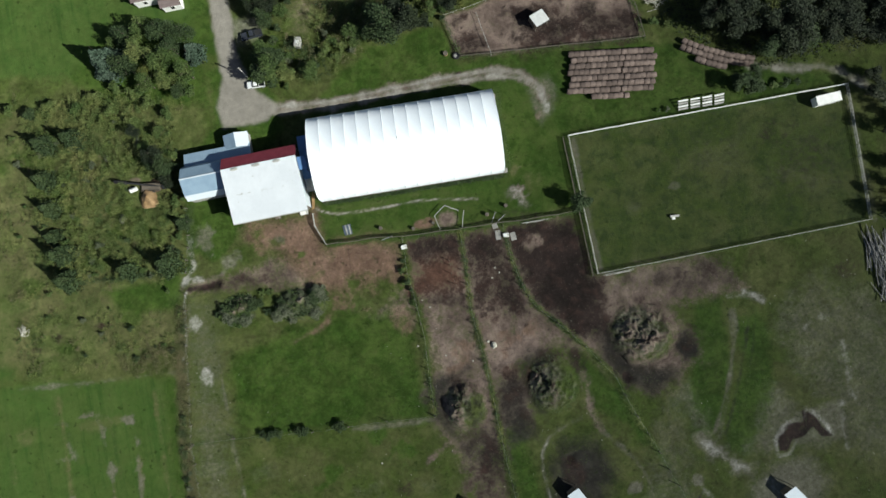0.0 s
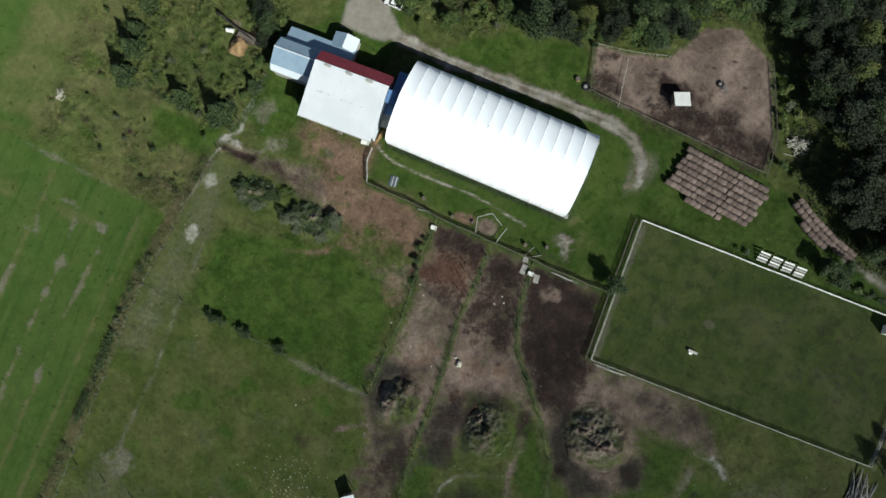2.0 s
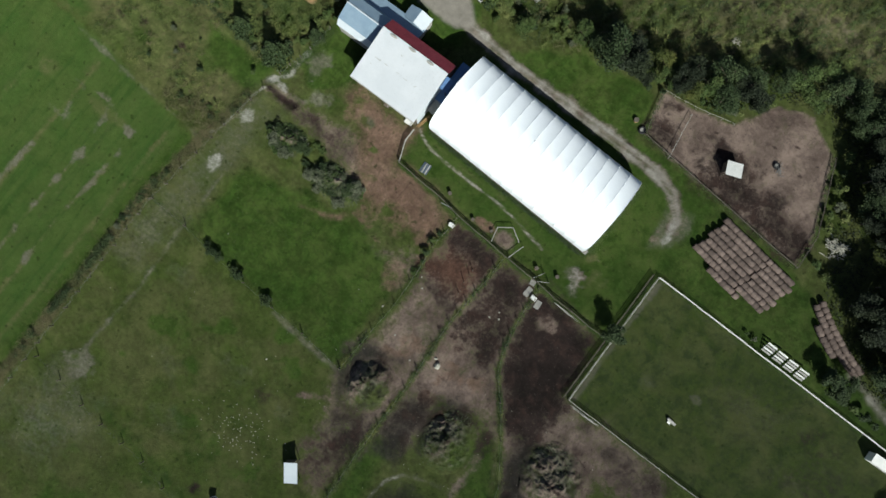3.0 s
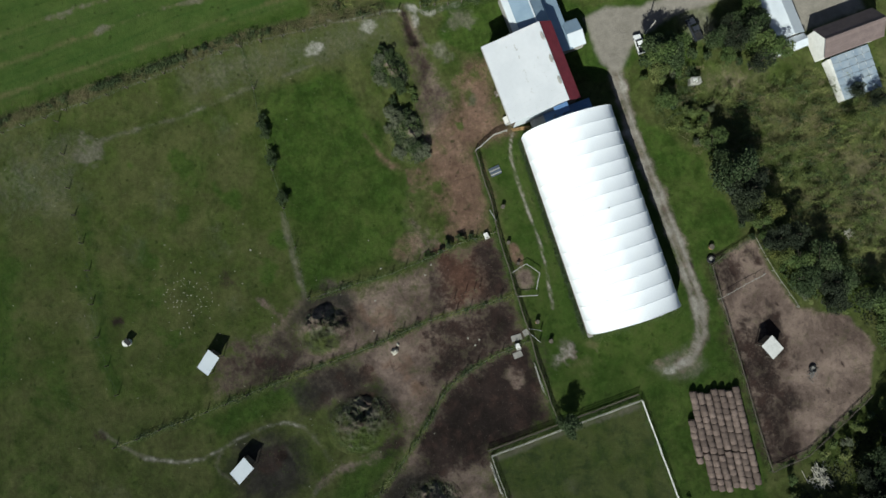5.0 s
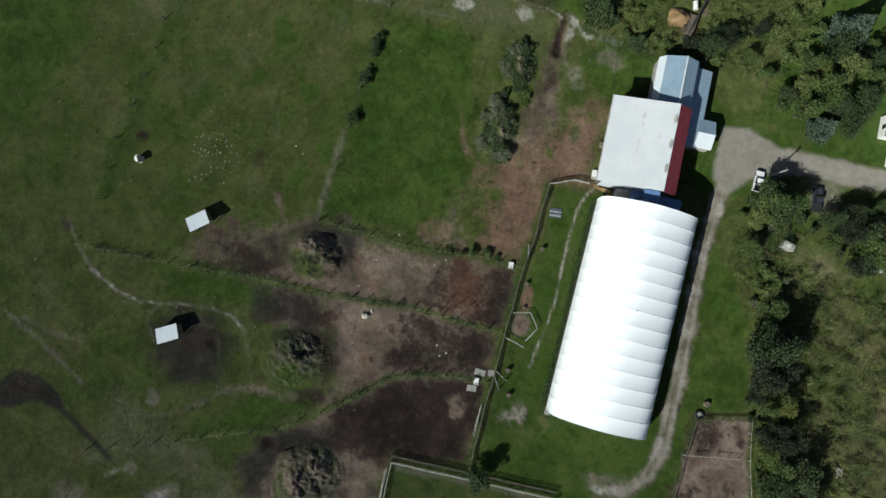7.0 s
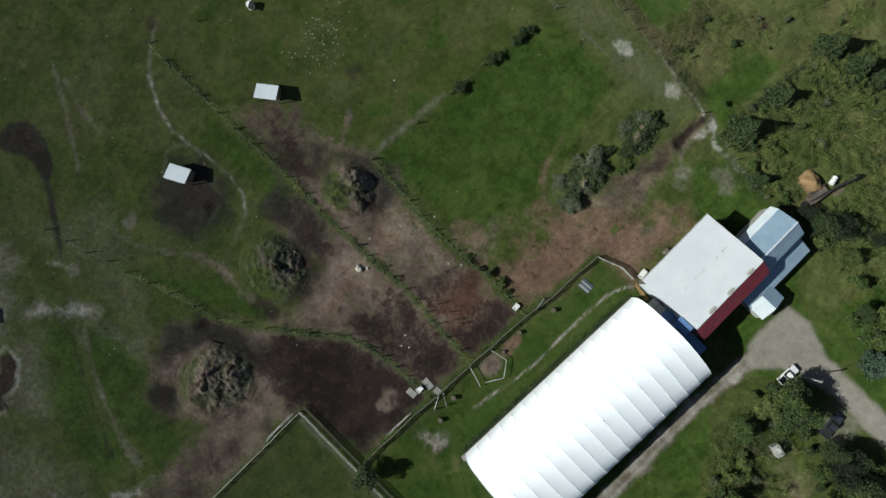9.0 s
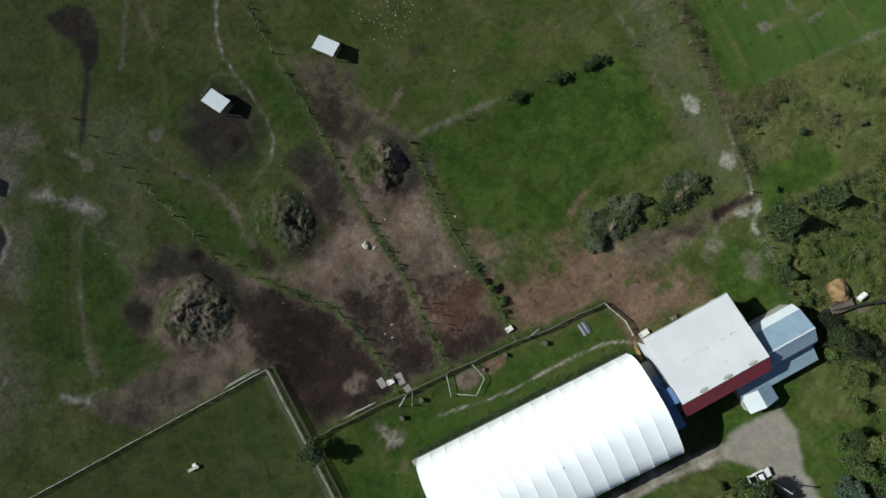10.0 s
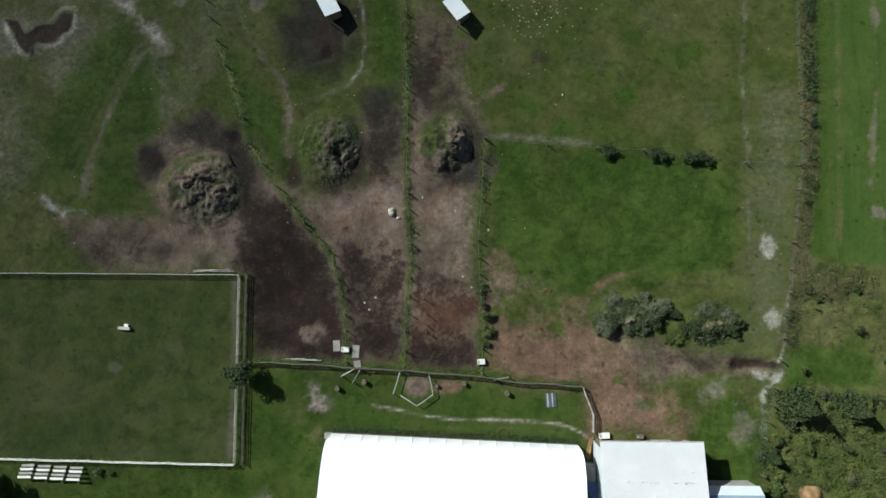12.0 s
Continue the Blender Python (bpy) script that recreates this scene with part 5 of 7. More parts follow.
def bleacher(m):
    b = thing("bleacher", "small white bleacher of weathered boards", "bench", m, "bleachers beside the riding ground")
    for i, (y, z) in enumerate(((-0.85, 0.45), (-0.3, 0.75), (0.3, 1.05), (0.85, 1.35))):
        part("seat_board", box_bm(-1.15, y - 0.2, z - 0.05, 1.15, y + 0.2, z, bevel=0.01), WHITE_PAINT if i % 2 else GREY_PAINT, b)
    for x in (-1.0, 1.0):
        bm = bmesh.new()
        tube(bm, (x, -1.0, 0.36), (x, 1.0, 1.3), 0.045)
        for y, z in ((-0.85, 0.4), (0.0, 0.85), (0.85, 1.3)):
            tube(bm, (x, y, 0), (x, y, z), 0.045)
        part("trestle", bm, WIRE, b)


for i, x in enumerate((64.1, 66.95, 69.8, 72.65)):
    bleacher(pose(x, 31.1 - 0.12 * i, 0, 0, 0, -1 + i * 0.7))


def bale_mesh(seed, r=0.70, length=1.2):
    """Round bale lying along x: bulged sides, ragged ends."""
    rng = random.Random(seed)
    bm = bmesh.new()
    rings, seg = 5, 14
    rows = []
    for i in range(rings):
        u = i / (rings - 1) * 2 - 1
        rr = r * (1 - 0.09 * abs(u) ** 3)
        rows.append([bm.verts.new((u * length / 2 + rng.uniform(-0.03, 0.03), rr * (1 + rng.uniform(-0.03, 0.03)) * math.cos(a), max(rr * (1 + rng.uniform(-0.03, 0.03)) * math.sin(a), -r * 0.9) + r * 0.9)) for a in [2 * math.pi * k / seg for k in range(seg)]])
    for p, q in zip(rows, rows[1:]):
        for k in range(seg):
            bm.faces.new((p[k], q[k], q[(k + 1) % seg], p[(k + 1) % seg]))
    for ring, s in ((rows[0], -1), (rows[-1], 1)):
        c = bm.verts.new((s * length * 0.46, 0, r * 0.9))
        for k in range(seg):
            bm.faces.new((ring[k], ring[(k + 1) % seg], c))
    bmesh.ops.recalc_face_normals(bm, faces=bm.faces[:])
    return mesh_of("round_bale", bm, BALE)


BALES = [bale_mesh(s) for s in range(4)]


def bale(x, y, angle, k, label, group):
    ob = tagged(new("round_bale", BALES[k % 4]), label, "hay bale", group)
    ob.matrix_basis = pose(x, y, 0, 0, 0, angle)


rng = random.Random(5)
LABEL = "weathered brown round hay bale in a tight stack"
for row in range(-1, 7):
    for col in range(4 if row < 0 else 0, 11 if row < 0 else 16):
        u, v = col * 1.25 + 0.35 * (row % 3 - 1) + (0.2 if col > 9 else 0.0), row * 1.49
        bale(39.2 + u * 0.989 + 0.23 * v + rng.uniform(-0.07, 0.07), 39.5 - 0.146 * u + 0.973 * v + rng.uniform(-0.07, 0.07), -8.4 + rng.uniform(-4, 4), rng.randrange(4), LABEL, "big stack of round bales")
for row in range(3):
    for col in range(14):
        if row == 0 and (col < 3 or col > 8):
            continue
        u, v = col * 1.24, row * 1.5
        bale(66.6 + u * 0.90 + v * 0.42 + rng.uniform(-0.06, 0.06), 42.5 - u * 0.44 + 0.012 * (u - 8) ** 2 + v * 0.90 + rng.uniform(-0.08, 0.08), -26 + (u - 8) * 1.2 + rng.uniform(-4, 4), rng.randrange(4), "weathered brown round hay bale in a long row by the wood", "small stack of round bales")


def lumpy(name, rx, ry, h, mat, seed, rough=0.35, steps=26, flat=0.0):
    """A heap: a disc raised into an uneven hump, with clods."""
    rs = np.random.default_rng(seed)
    ox, oy = rs.uniform(0, 200, 2)
    verts, faces = [(0, 0, 0)], []
    seg = 44
    for i in range(1, steps + 1):
        q = i / steps
        for k in range(seg):
            a = 2 * math.pi * k / seg
            wob = 1 + 0.16 * math.sin(2 * a + seed) + 0.10 * math.sin(3 * a + 2 * seed) + 0.06 * math.sin(5 * a)
            verts.append((q * rx * wob * math.cos(a), q * ry * wob * math.sin(a), 0))
    v = np.array(verts)
    qq = np.concatenate([[0], np.repeat(np.arange(1, steps + 1) / steps, seg)])
    n = fractal(v[:, 0] + ox, v[:, 1] + oy, 3.2, 1)
    c = wave_noise(v[:, 0] + ox, v[:, 1] + oy, 0.75, 4)
    dome = np.clip(1 - qq, 0, 1) ** 1.15 * (1 + 0.9 * qq)
    v[:, 2] = h * dome * (0.45 + 1.1 * n) + rough * (c - 0.35) * np.clip(1.25 - qq, 0, 1) * np.clip(dome * 3, 0, 1)
    v[:, 2] -= 0.10 * qq
    for k in range(seg):
        faces.append((0, 1 + k, 1 + (k + 1) % seg))
    for i in range(steps - 1):
        for k in range(seg):
            a, b = 1 + i * seg + k, 1 + i * seg + (k + 1) % seg
            faces.append((a, a + seg, b + seg, b))
    me = raw_mesh(name, v.tolist(), faces, mat)
    return me, v


def leaf_cloud(name, centres, sizes, mat, seed, lift=0.5, slim=(0.25, 0.42)):
    """Many small single leaves (two triangles each) round the given points."""
    rs = np.random.default_rng(seed)
    c, s = np.asarray(centres, float), np.asarray(sizes, float)
    n = len(c)
    nrm = rs.normal(size=(n, 3))
    nrm[:, 2] = np.abs(nrm[:, 2]) + lift
    nrm /= np.linalg.norm(nrm, axis=1)[:, None]
    t = np.cross(nrm, rs.normal(size=(n, 3)))
    t /= np.linalg.norm(t, axis=1)[:, None] + 1e-9
    b = np.cross(nrm, t)
    t, b = t * s[:, None] * 0.5, b * s[:, None] * rs.uniform(*slim, n)[:, None]
    v = np.stack([c - t, c - b * 1.0 + t * 0.1, c + t, c + b * 1.0 + t * 0.1], 1).reshape(-1, 3)
    me = bpy.data.meshes.new(name)
    me.vertices.add(4 * n)
    me.vertices.foreach_set("co", v.ravel())
    me.loops.add(4 * n)
    me.loops.foreach_set("vertex_index", np.arange(4 * n))
    me.polygons.add(n)
    me.polygons.foreach_set("loop_start", np.arange(n) * 4)
    me.update(calc_edges=True)
    me.materials.append(mat)
    return me


def cover_at(key, x, y):
    """The share of one cover of the ground sheet at points of the plan."""
    i = np.clip(np.searchsorted(AXIS, y - 0.25), 0, NG - 1)
    j = np.clip(np.searchsorted(AXIS, x - 0.25), 0, NG - 1)
    return COVER[key][i, j]


def mound(x, y, rx, ry, h, seed, label, steep, crest=-0.2, green=0.5, weeds=(), sharp=0.34):
    """A tipped heap of earth: a grassy skirt on one side, a broken grey face on the other (steep: its bearing)."""
    m = thing("earth_mound", label, "mound", pose(x, y, -0.03), "heaps of earth in the paddocks")
    seg, steps = 96, 44
    q, a = np.meshgrid(np.arange(1, steps + 1) / steps, np.arange(seg) * 2 * np.pi / seg, indexing="ij")
    wob = 1 + 0.10 * np.sin(2 * a + seed) + 0.07 * np.sin(3 * a + 2 * seed) + 0.05 * np.sin(7 * a + seed)
    px, py = np.append(0, (q * wob * np.cos(a)).ravel()), np.append(0, (q * wob * np.sin(a)).ravel())
    b = math.radians(steep)
    u = -(px * math.cos(b) + py * math.sin(b))
    v = np.abs(py * math.cos(b) - px * math.sin(b))
    vx, vy = px * rx, py * ry
    wx, wy = vx + x, vy + y
    lump, clod = fractal(wx + 50 * seed, wy, 3.6, seed), wave_noise(wx, wy, 0.8, seed + 3)
    edge = np.hypot(px, py)
    u = u + (fractal(wx, wy + 30 * seed, 2.4, 2) - 0.5) * 0.45
    face = sharp + 0.5 * fractal(wx, wy + 9 * seed, 3.0, 6)
    gentle, sheer = np.clip((0.95 - u) / (0.95 - crest), 0, 1), np.clip((u - crest + face) / face, 0, 1)
    rise = np.where(u > crest, gentle ** 0.75, 0.15 * np.clip(1 - edge, 0, 1) + 0.85 * sheer)
    hold = np.clip((1 - edge) * 3.2, 0, 1) * np.clip(1.15 - v, 0, 1)
    crag = np.clip((crest + 0.22 - u) * 2.8, 0.0, 1) * hold
    z = h * rise * hold * (0.55 + 0.9 * lump) + (0.14 + 0.86 * crag) * hold * ((clod - 0.5) * 0.50 + (wave_noise(wx, wy, 0.38, seed) - 0.5) * 0.42 + (lump - 0.45) * 0.75)
    z = np.maximum(z, 0.0) - 0.10 * np.clip((edge - 0.93) * 14, 0, 1)
    faces = [(0, 1 + k, 1 + (k + 1) % seg) for k in range(seg)]
    for r in range(steps - 1):
        for k in range(seg):
            f, g = 1 + r * seg + k, 1 + r * seg + (k + 1) % seg
            faces.append((f, f + seg, g + seg, g))
    pts = np.stack([vx, vy, z], 1)
    me = raw_mesh("earth_body", pts.tolist(), faces, GROUND)
    own = np.clip(hold * 1.3 - 0.15, 0, 1)
    bare = np.clip(0.9 - green - 2.0 * (u - crest - 0.10) + (lump - 0.5) * 1.6, 0, 1)
    mine = {"pale": np.clip(bare * np.clip(0.65 + (clod - 0.4) * 1.4, 0.2, 0.9) + 0.45 * np.clip((0.5 - np.abs(edge - 0.72)) * 2, 0, 1) * clod, 0, 1), "mud": np.clip((0.55 - clod) * 3, 0, 1) * bare * 0.6, "dirt": bare * np.clip(0.45 + (lump - 0.5) * 2.0, 0.15, 0.7), "damp": np.clip((0.5 - lump) * 3, 0, 0.6), "lush": np.clip(0.75 - bare, 0, 1) * np.clip(0.25 + (lump - 0.5) * 4, 0, 0.7)}
    for key in COVER:
        values = cover_at(key, wx, wy) * (1 - own) + mine.get(key, 0 * own) * own
        me.attributes.new(key, "FLOAT", "POINT").data.foreach_set("value", values.astype(np.float32))
    part("earth_body", me, None, m)
    rs = np.random.default_rng(seed + 50)
    for i, (n, mat, size, side) in enumerate(weeds):
        p = np.clip(0.3 + side * (u - crest), 0, 1) * (fractal(wx, wy, 2.2, seed + i) > 0.52) * (edge < 0.86) * edge + 1e-7
        pick = rs.choice(len(pts), n, p=p / p.sum())
        c = pts[pick] + rs.normal(size=(n, 3)) * (0.25, 0.25, 0.05) + (0, 0, 0.10)
        part("weed_cover", leaf_cloud("weed_cover", c, rs.uniform(0.6, 1.3, n) * size, mat, seed + i, 1.1), None, m, kind="stuff")


mound(43.2, -19.2, 8.8, 8.0, 2.7, 3, "wide grey earth mound with dusty weeds on trampled ground", 130, 0.0, -0.3, [(600, LEAF_GREY, 0.2, -0.2), (500, GRASS_TUFT, 0.18, 0.7), (260, LEAF_DARK, 0.22, -0.8)], 0.85)
mound(21.0, -26.4, 6.6, 7.8, 2.7, 5, "steep earth mound half covered by green weeds", 158, -0.15, -0.1, [(700, GRASS_TUFT, 0.18, 0.7), (500, LEAF_GREEN, 0.22, 0.3), (500, LEAF_GREY, 0.2, -0.5), (240, LEAF_DARK, 0.24, -0.9)], 0.55)
mound(0.2, -27.3, 5.6, 6.6, 2.6, 8, "small steep earth mound with dark clods and grass", 150, -0.2, -0.15, [(400, GRASS_TUFT, 0.18, 0.8), (300, LEAF_GREY, 0.2, -0.5), (160, LEAF_DARK, 0.22, -0.8)], 0.5)
mound(-32.6, 3.0, 7.4, 4.6, 1.9, 11, "long overgrown heap with dusty grey-green weeds", 120, -0.1, 0.3, [(2400, LEAF_GREY, 0.22, 0.1), (1600, LEAF_GREEN, 0.24, -0.4), (2000, LEAF_DARK, 0.24, -0.2)])
mound(-46.8, 4.6, 5.2, 4.2, 1.9, 14, "round overgrown heap with dusty grey-green weeds", 120, -0.1, 0.3, [(1800, LEAF_GREY, 0.22, 0.1), (1200, LEAF_GREEN, 0.24, -0.4), (1500, LEAF_DARK, 0.24, -0.2)])


def rock(x, y, size, seed, label, group="", mat=STONE):
    bm = bmesh.new()
    bmesh.ops.create_icosphere(bm, subdivisions=2, radius=1.0)
    rs = random.Random(seed)
    o = Vector((rs.uniform(0, 90), rs.uniform(0, 90), 0))
    for v in bm.verts:
        v.co *= 0.75 + 0.5 * noise.noise(v.co * 1.3 + o)
        v.co = Vector((v.co.x * size[0], v.co.y * size[1], max(v.co.z, -0.35) * size[2] + 0.3 * size[2]))
    ob = tagged(new("boulder", mesh_of("boulder", bm, mat)), label, "boulder", group)
    ob.matrix_basis = pose(x, y, -0.05, 0, 0, rs.uniform(0, 360))


rock(9.4, -15.0, (1.0, 0.9, 0.7), 1, "pale boulder on bare trampled earth")
rock(8.2, -13.9, (0.45, 0.35, 0.3), 2, "small pale stone beside the boulder")
for i, (x, y) in enumerate(((-7.9, -11.8), (-4.9, -1.6), (-3.4, -3.5), (-21.2, -36.3), (3.9, -17.6), (14.0, 1.2), (13.2, 2.4), (12.1, 0.3), (-2.0, -15.2))):
    rock(x, y, (0.28, 0.24, 0.2), 10 + i, "small pale stone in the paddock grass", "small pale stones")

# scattered white field stones on the far pasture
rs = np.random.default_rng(21)
bm = bmesh.new()
for x, y in rs.normal(size=(110, 2)) * (4.2, 3.2) + (-16, -52):
    r = rs.uniform(0.04, 0.13)
    bmesh.ops.create_icosphere(bm, subdivisions=1, radius=r, matrix=Matrix.LocRotScale((x, y, 0.03), None, (1.2, 1, 0.6)))
for x, y in rs.uniform((-60, -95), (95, -5), size=(230, 2)):
    r = rs.uniform(0.03, 0.10)
    bmesh.ops.create_icosphere(bm, subdivisions=1, radius=r, matrix=Matrix.LocRotScale((x, y, 0.03), None, (1.2, 1, 0.6)))
tagged(new("field_stones", mesh_of("field_stones", bm, STONE)), "small pale stones and dung scattered over the pasture", "stones", kind="stuff")


def trough(x, y, angle, label, lx=1.3, ly=0.9, mat=WHITE_PAINT):
    t = thing("water_trough", label, "trough", pose(x, y, 0, 0, 0, angle), "water troughs at the fences")
    bm = bmesh.new()
    for a in ((-lx / 2, -ly / 2, 0, lx / 2, -ly / 2 + 0.08, 0.6), (-lx / 2, ly / 2 - 0.08, 0, lx / 2, ly / 2, 0.6), (-lx / 2, -ly / 2 + 0.08, 0, -lx / 2 + 0.08, ly / 2 - 0.08, 0.6), (lx / 2 - 0.08, -ly / 2 + 0.08, 0, lx / 2, ly / 2 - 0.08, 0.6), (-lx / 2 + 0.08, -ly / 2 + 0.08, 0, lx / 2 - 0.08, ly / 2 - 0.08, 0.1)):
        box(bm, *a)
    part("basin", bm, mat, t)
    part("lid", box_bm(-lx / 2 + 0.02, -ly / 2 + 0.02, 0.60, lx / 2 - 0.35, ly / 2 - 0.02, 0.64), mat, t)
    part("float_box", box_bm(lx / 2 - 0.32, -0.2, 0.5, lx / 2 - 0.1, 0.2, 0.68), GREY_PAINT, t)


trough(-6.6, 11.4, 4, "white water trough at the paddock fence")
trough(-28.0, 24.0, 5, "long white trough under the eave of the barn", 1.8, 0.9)
trough(-34.2, 24.1, -3, "small weathered wooden trough at the barn wall", 1.2, 0.7, BARN_WOOD)
trough(17.3, 9.4, 0, "white water trough between two concrete pads")
for x, y, a, l in ((18.9, 8.8, 4, 1.9), (15.5, 9.8, -4, 2.2), (15.2, 12.0, 8, 1.2)):
    pad = thing("concrete_pad", "flat grey concrete pad on trampled mud", "slab", pose(x, y, 0, 0, 0, a), "concrete pads at the trough")
    part("slab", box_bm(-0.62, -l / 2, -0.05, 0.62, l / 2, 0.12, bevel=0.02), CONCRETE, pad)


def jump_block():
    b = thing("mounting_block", "white T-shaped mounting block on the riding ground", "block", pose(56.6, 5.9, 0, 0, 0, -4))
    part("platform", box_bm(-1.05, -0.22, 0, 1.05, 0.30, 0.6, bevel=0.03), GREY_PAINT, b)
    part("step", box_bm(-0.65, -0.72, 0, 0.05, -0.23, 0.4, bevel=0.03), WHITE_PAINT, b)


jump_block()


def pallet(x, y, angle, label, mat, other, lx=1.9, ly=2.4):
    p = thing("pallet", label, "pallet", pose(x, y, 0, 0, 0, angle), "flat slatted platforms")
    for i in range(7):
        part("slat", box_bm(-lx / 2 + i * lx / 7 + 0.02, -ly / 2, 0.12, -lx / 2 + (i + 1) * lx / 7 - 0.02, ly / 2, 0.16), other if i in (2, 5) else mat, p)
    for y0 in (-ly / 2 + 0.1, 0, ly / 2 - 0.1):
        part("bearer", box_bm(-lx / 2, y0 - 0.06, 0, lx / 2, y0 + 0.06, 0.115), POST_WOOD, p)


pallet(-18.8, 18.0, 4, "blue-grey slatted platform with pale slats on the lawn", PALLET_BLUE, GREY_PAINT)


def barrel(x, y, label, mat, r=0.45, h=0.9):
    b = thing("feed_tub", label, "tub", pose(x, y, 0), "tubs and barrels on the lawn")
    bm = bmesh.new()
    for z0, z1, ra, rb in ((0, h * 0.5, r * 0.9, r), (h * 0.5, h, r, r * 0.92)):
        tube(bm, (0, 0, z0), (0, 0, z1), ra, rb, 16)
    part("tub", bm, mat, b)
    part("rim", tube_bm((0, 0, h), (0, 0, h + 0.04), r * 0.95, r * 0.95, 16), POST_WOOD, b)


barrel(-11.1, 16.8, "brown feed tub on the lawn by the rails", BARN_WOOD)
barrel(18.6, 16.2, "brown feed tub on worn grass", BARN_WOOD)
barrel(13.9, 15.0, "straw-coloured tub on the lawn by the gate", SAWDUST)
barrel(-3.6, 15.2, "wooden tub beside the bare patch", BARN_WOOD, 0.4, 0.8)
barrel(1.2, 15.6, "small dark tub beside the rail pen", BLACK_RUBBER, 0.35, 0.6)
barrel(12.0, 54.6, "straw-coloured tub on the lawn beside the paddock", SAWDUST, 0.6, 0.6)


def tyre(x, y, label, r=0.75):
    t = thing("tractor_tyre", label, "tyre", pose(x, y, 0), "old tractor tyres")
    bm = bmesh.new()
    seg, sec = 24, 8
    ring = [[bm.verts.new(((r - 0.2 + 0.2 * math.cos(b)) * math.cos(a), (r - 0.2 + 0.2 * math.cos(b)) * math.sin(a), 0.24 + 0.24 * math.sin(b))) for b in [2 * math.pi * j / sec for j in range(sec)]] for a in [2 * math.pi * i / seg for i in range(seg)]]
    for i in range(seg):
        for j in range(sec):
            bm.faces.new((ring[i][j], ring[(i + 1) % seg][j], ring[(i + 1) % seg][(j + 1) % sec], ring[i][(j + 1) % sec]))
    part("tread", bm, BLACK_RUBBER, t)
    part("filling", tube_bm((0, 0, 0), (0, 0, 0.2), r - 0.36, r - 0.36, 16), CONCRETE, t)


tyre(14.4, 53.6, "black tractor tyre at the paddock corner", 0.9)
tyre(42.6, 64.8, "black tractor tyre in the dry paddock", 0.8)


def bale_feeder(x, y):
    f = thing("bale_feeder", "round wrapped bale with black cover on pasture", "feeder", pose(x, y, 0, 0, 0, 30))
    part("bale", tube_bm((0, 0, 0), (0, 0, 1.2), 0.75, 0.72, 18), WHITE_PAINT, f)
    part("cover", box_bm(-0.6, -0.1, 1.15, 0.95, 0.95, 1.28, bevel=0.05), BLACK_RUBBER, f)


bale_feeder(-11.8, -66.8)


def sticks(name, label, category, x, y, angle, n, lx, ly, mat, seed, r=(0.05, 0.12), length=(2.0, 5.0), stack=0.8, along_x=0.25):
    s = thing(name, label, category, pose(x, y, 0, 0, 0, angle))
    rs = random.Random(seed)
    for i in range(n):
        l, a = rs.uniform(*length), rs.gauss(0, along_x)
        cx, cy, rr = rs.uniform(-lx / 2, lx / 2), rs.gauss(0, ly / 3.2), rs.uniform(*r)
        z = rr + stack * max(0.0, 1 - abs(cy) / ly * 1.6) * rs.random()
        dx, dy = math.cos(a) * l / 2, math.sin(a) * l / 2
        part("log", tube_bm((cx - dx, cy - dy, z), (cx + dx, cy + dy, z + rs.uniform(-0.1, 0.3)), rr, rr * 0.6, 6), mat, s)


sticks("log_pile", "long pile of silvered logs on rough grass", "log pile", 100.4, -15.0, 92, 90, 15, 4.2, DEAD_WOOD, 3, (0.08, 0.17), (3, 6.5), 1.2)
sticks("brushwood", "bleached dead branches at the edge of the wood", "branches", 63.2, 57.8, 20, 60, 3.6, 3.0, STONE, 4, (0.05, 0.12), (1.0, 2.8), 1.1, 1.2)
sticks("brushwood", "bleached scrap wood among rank weeds", "branches", -97.5, 9.7, 40, 40, 1.6, 1.6, STONE, 6, (0.05, 0.12), (0.5, 1.3), 0.6, 1.5)
sticks("brushwood", "pale scrap heap in the wild meadow", "branches", 19.5, 82.2, 30, 12, 1.4, 1.4, STONE, 9, (0.10, 0.2), (0.8, 1.6), 0.5, 1.2)
sticks("brushwood", "grey broken branches lying in the dry paddock", "branches", 43.6, 64.6, 60, 14, 1.6, 1.4, DEAD_WOOD, 15, (0.05, 0.1), (0.8, 2.0), 0.4, 1.0)
sticks("jump_poles", "pale striped jump poles stacked along the fence", "poles", 41.2, -4.3, 1, 9, 4.4, 0.55, GREY_PAINT, 41, (0.05, 0.07), (3.2, 3.8), 0.35, 0.02)
sticks("jump_poles", "weathered jump poles stacked at the paddock rails", "poles", 24.6, 11.3, -1, 9, 4.8, 0.5, GREY_PAINT, 42, (0.05, 0.07), (3.2, 3.8), 0.35, 0.02)
sticks("plank_stack", "stack of fresh yellow planks leaning at the barn", "planks", -25.4, 26.6, 80, 14, 2.2, 0.8, FRESH_WOOD, 12, (0.06, 0.09), (2.2, 3.2), 0.5, 0.08)


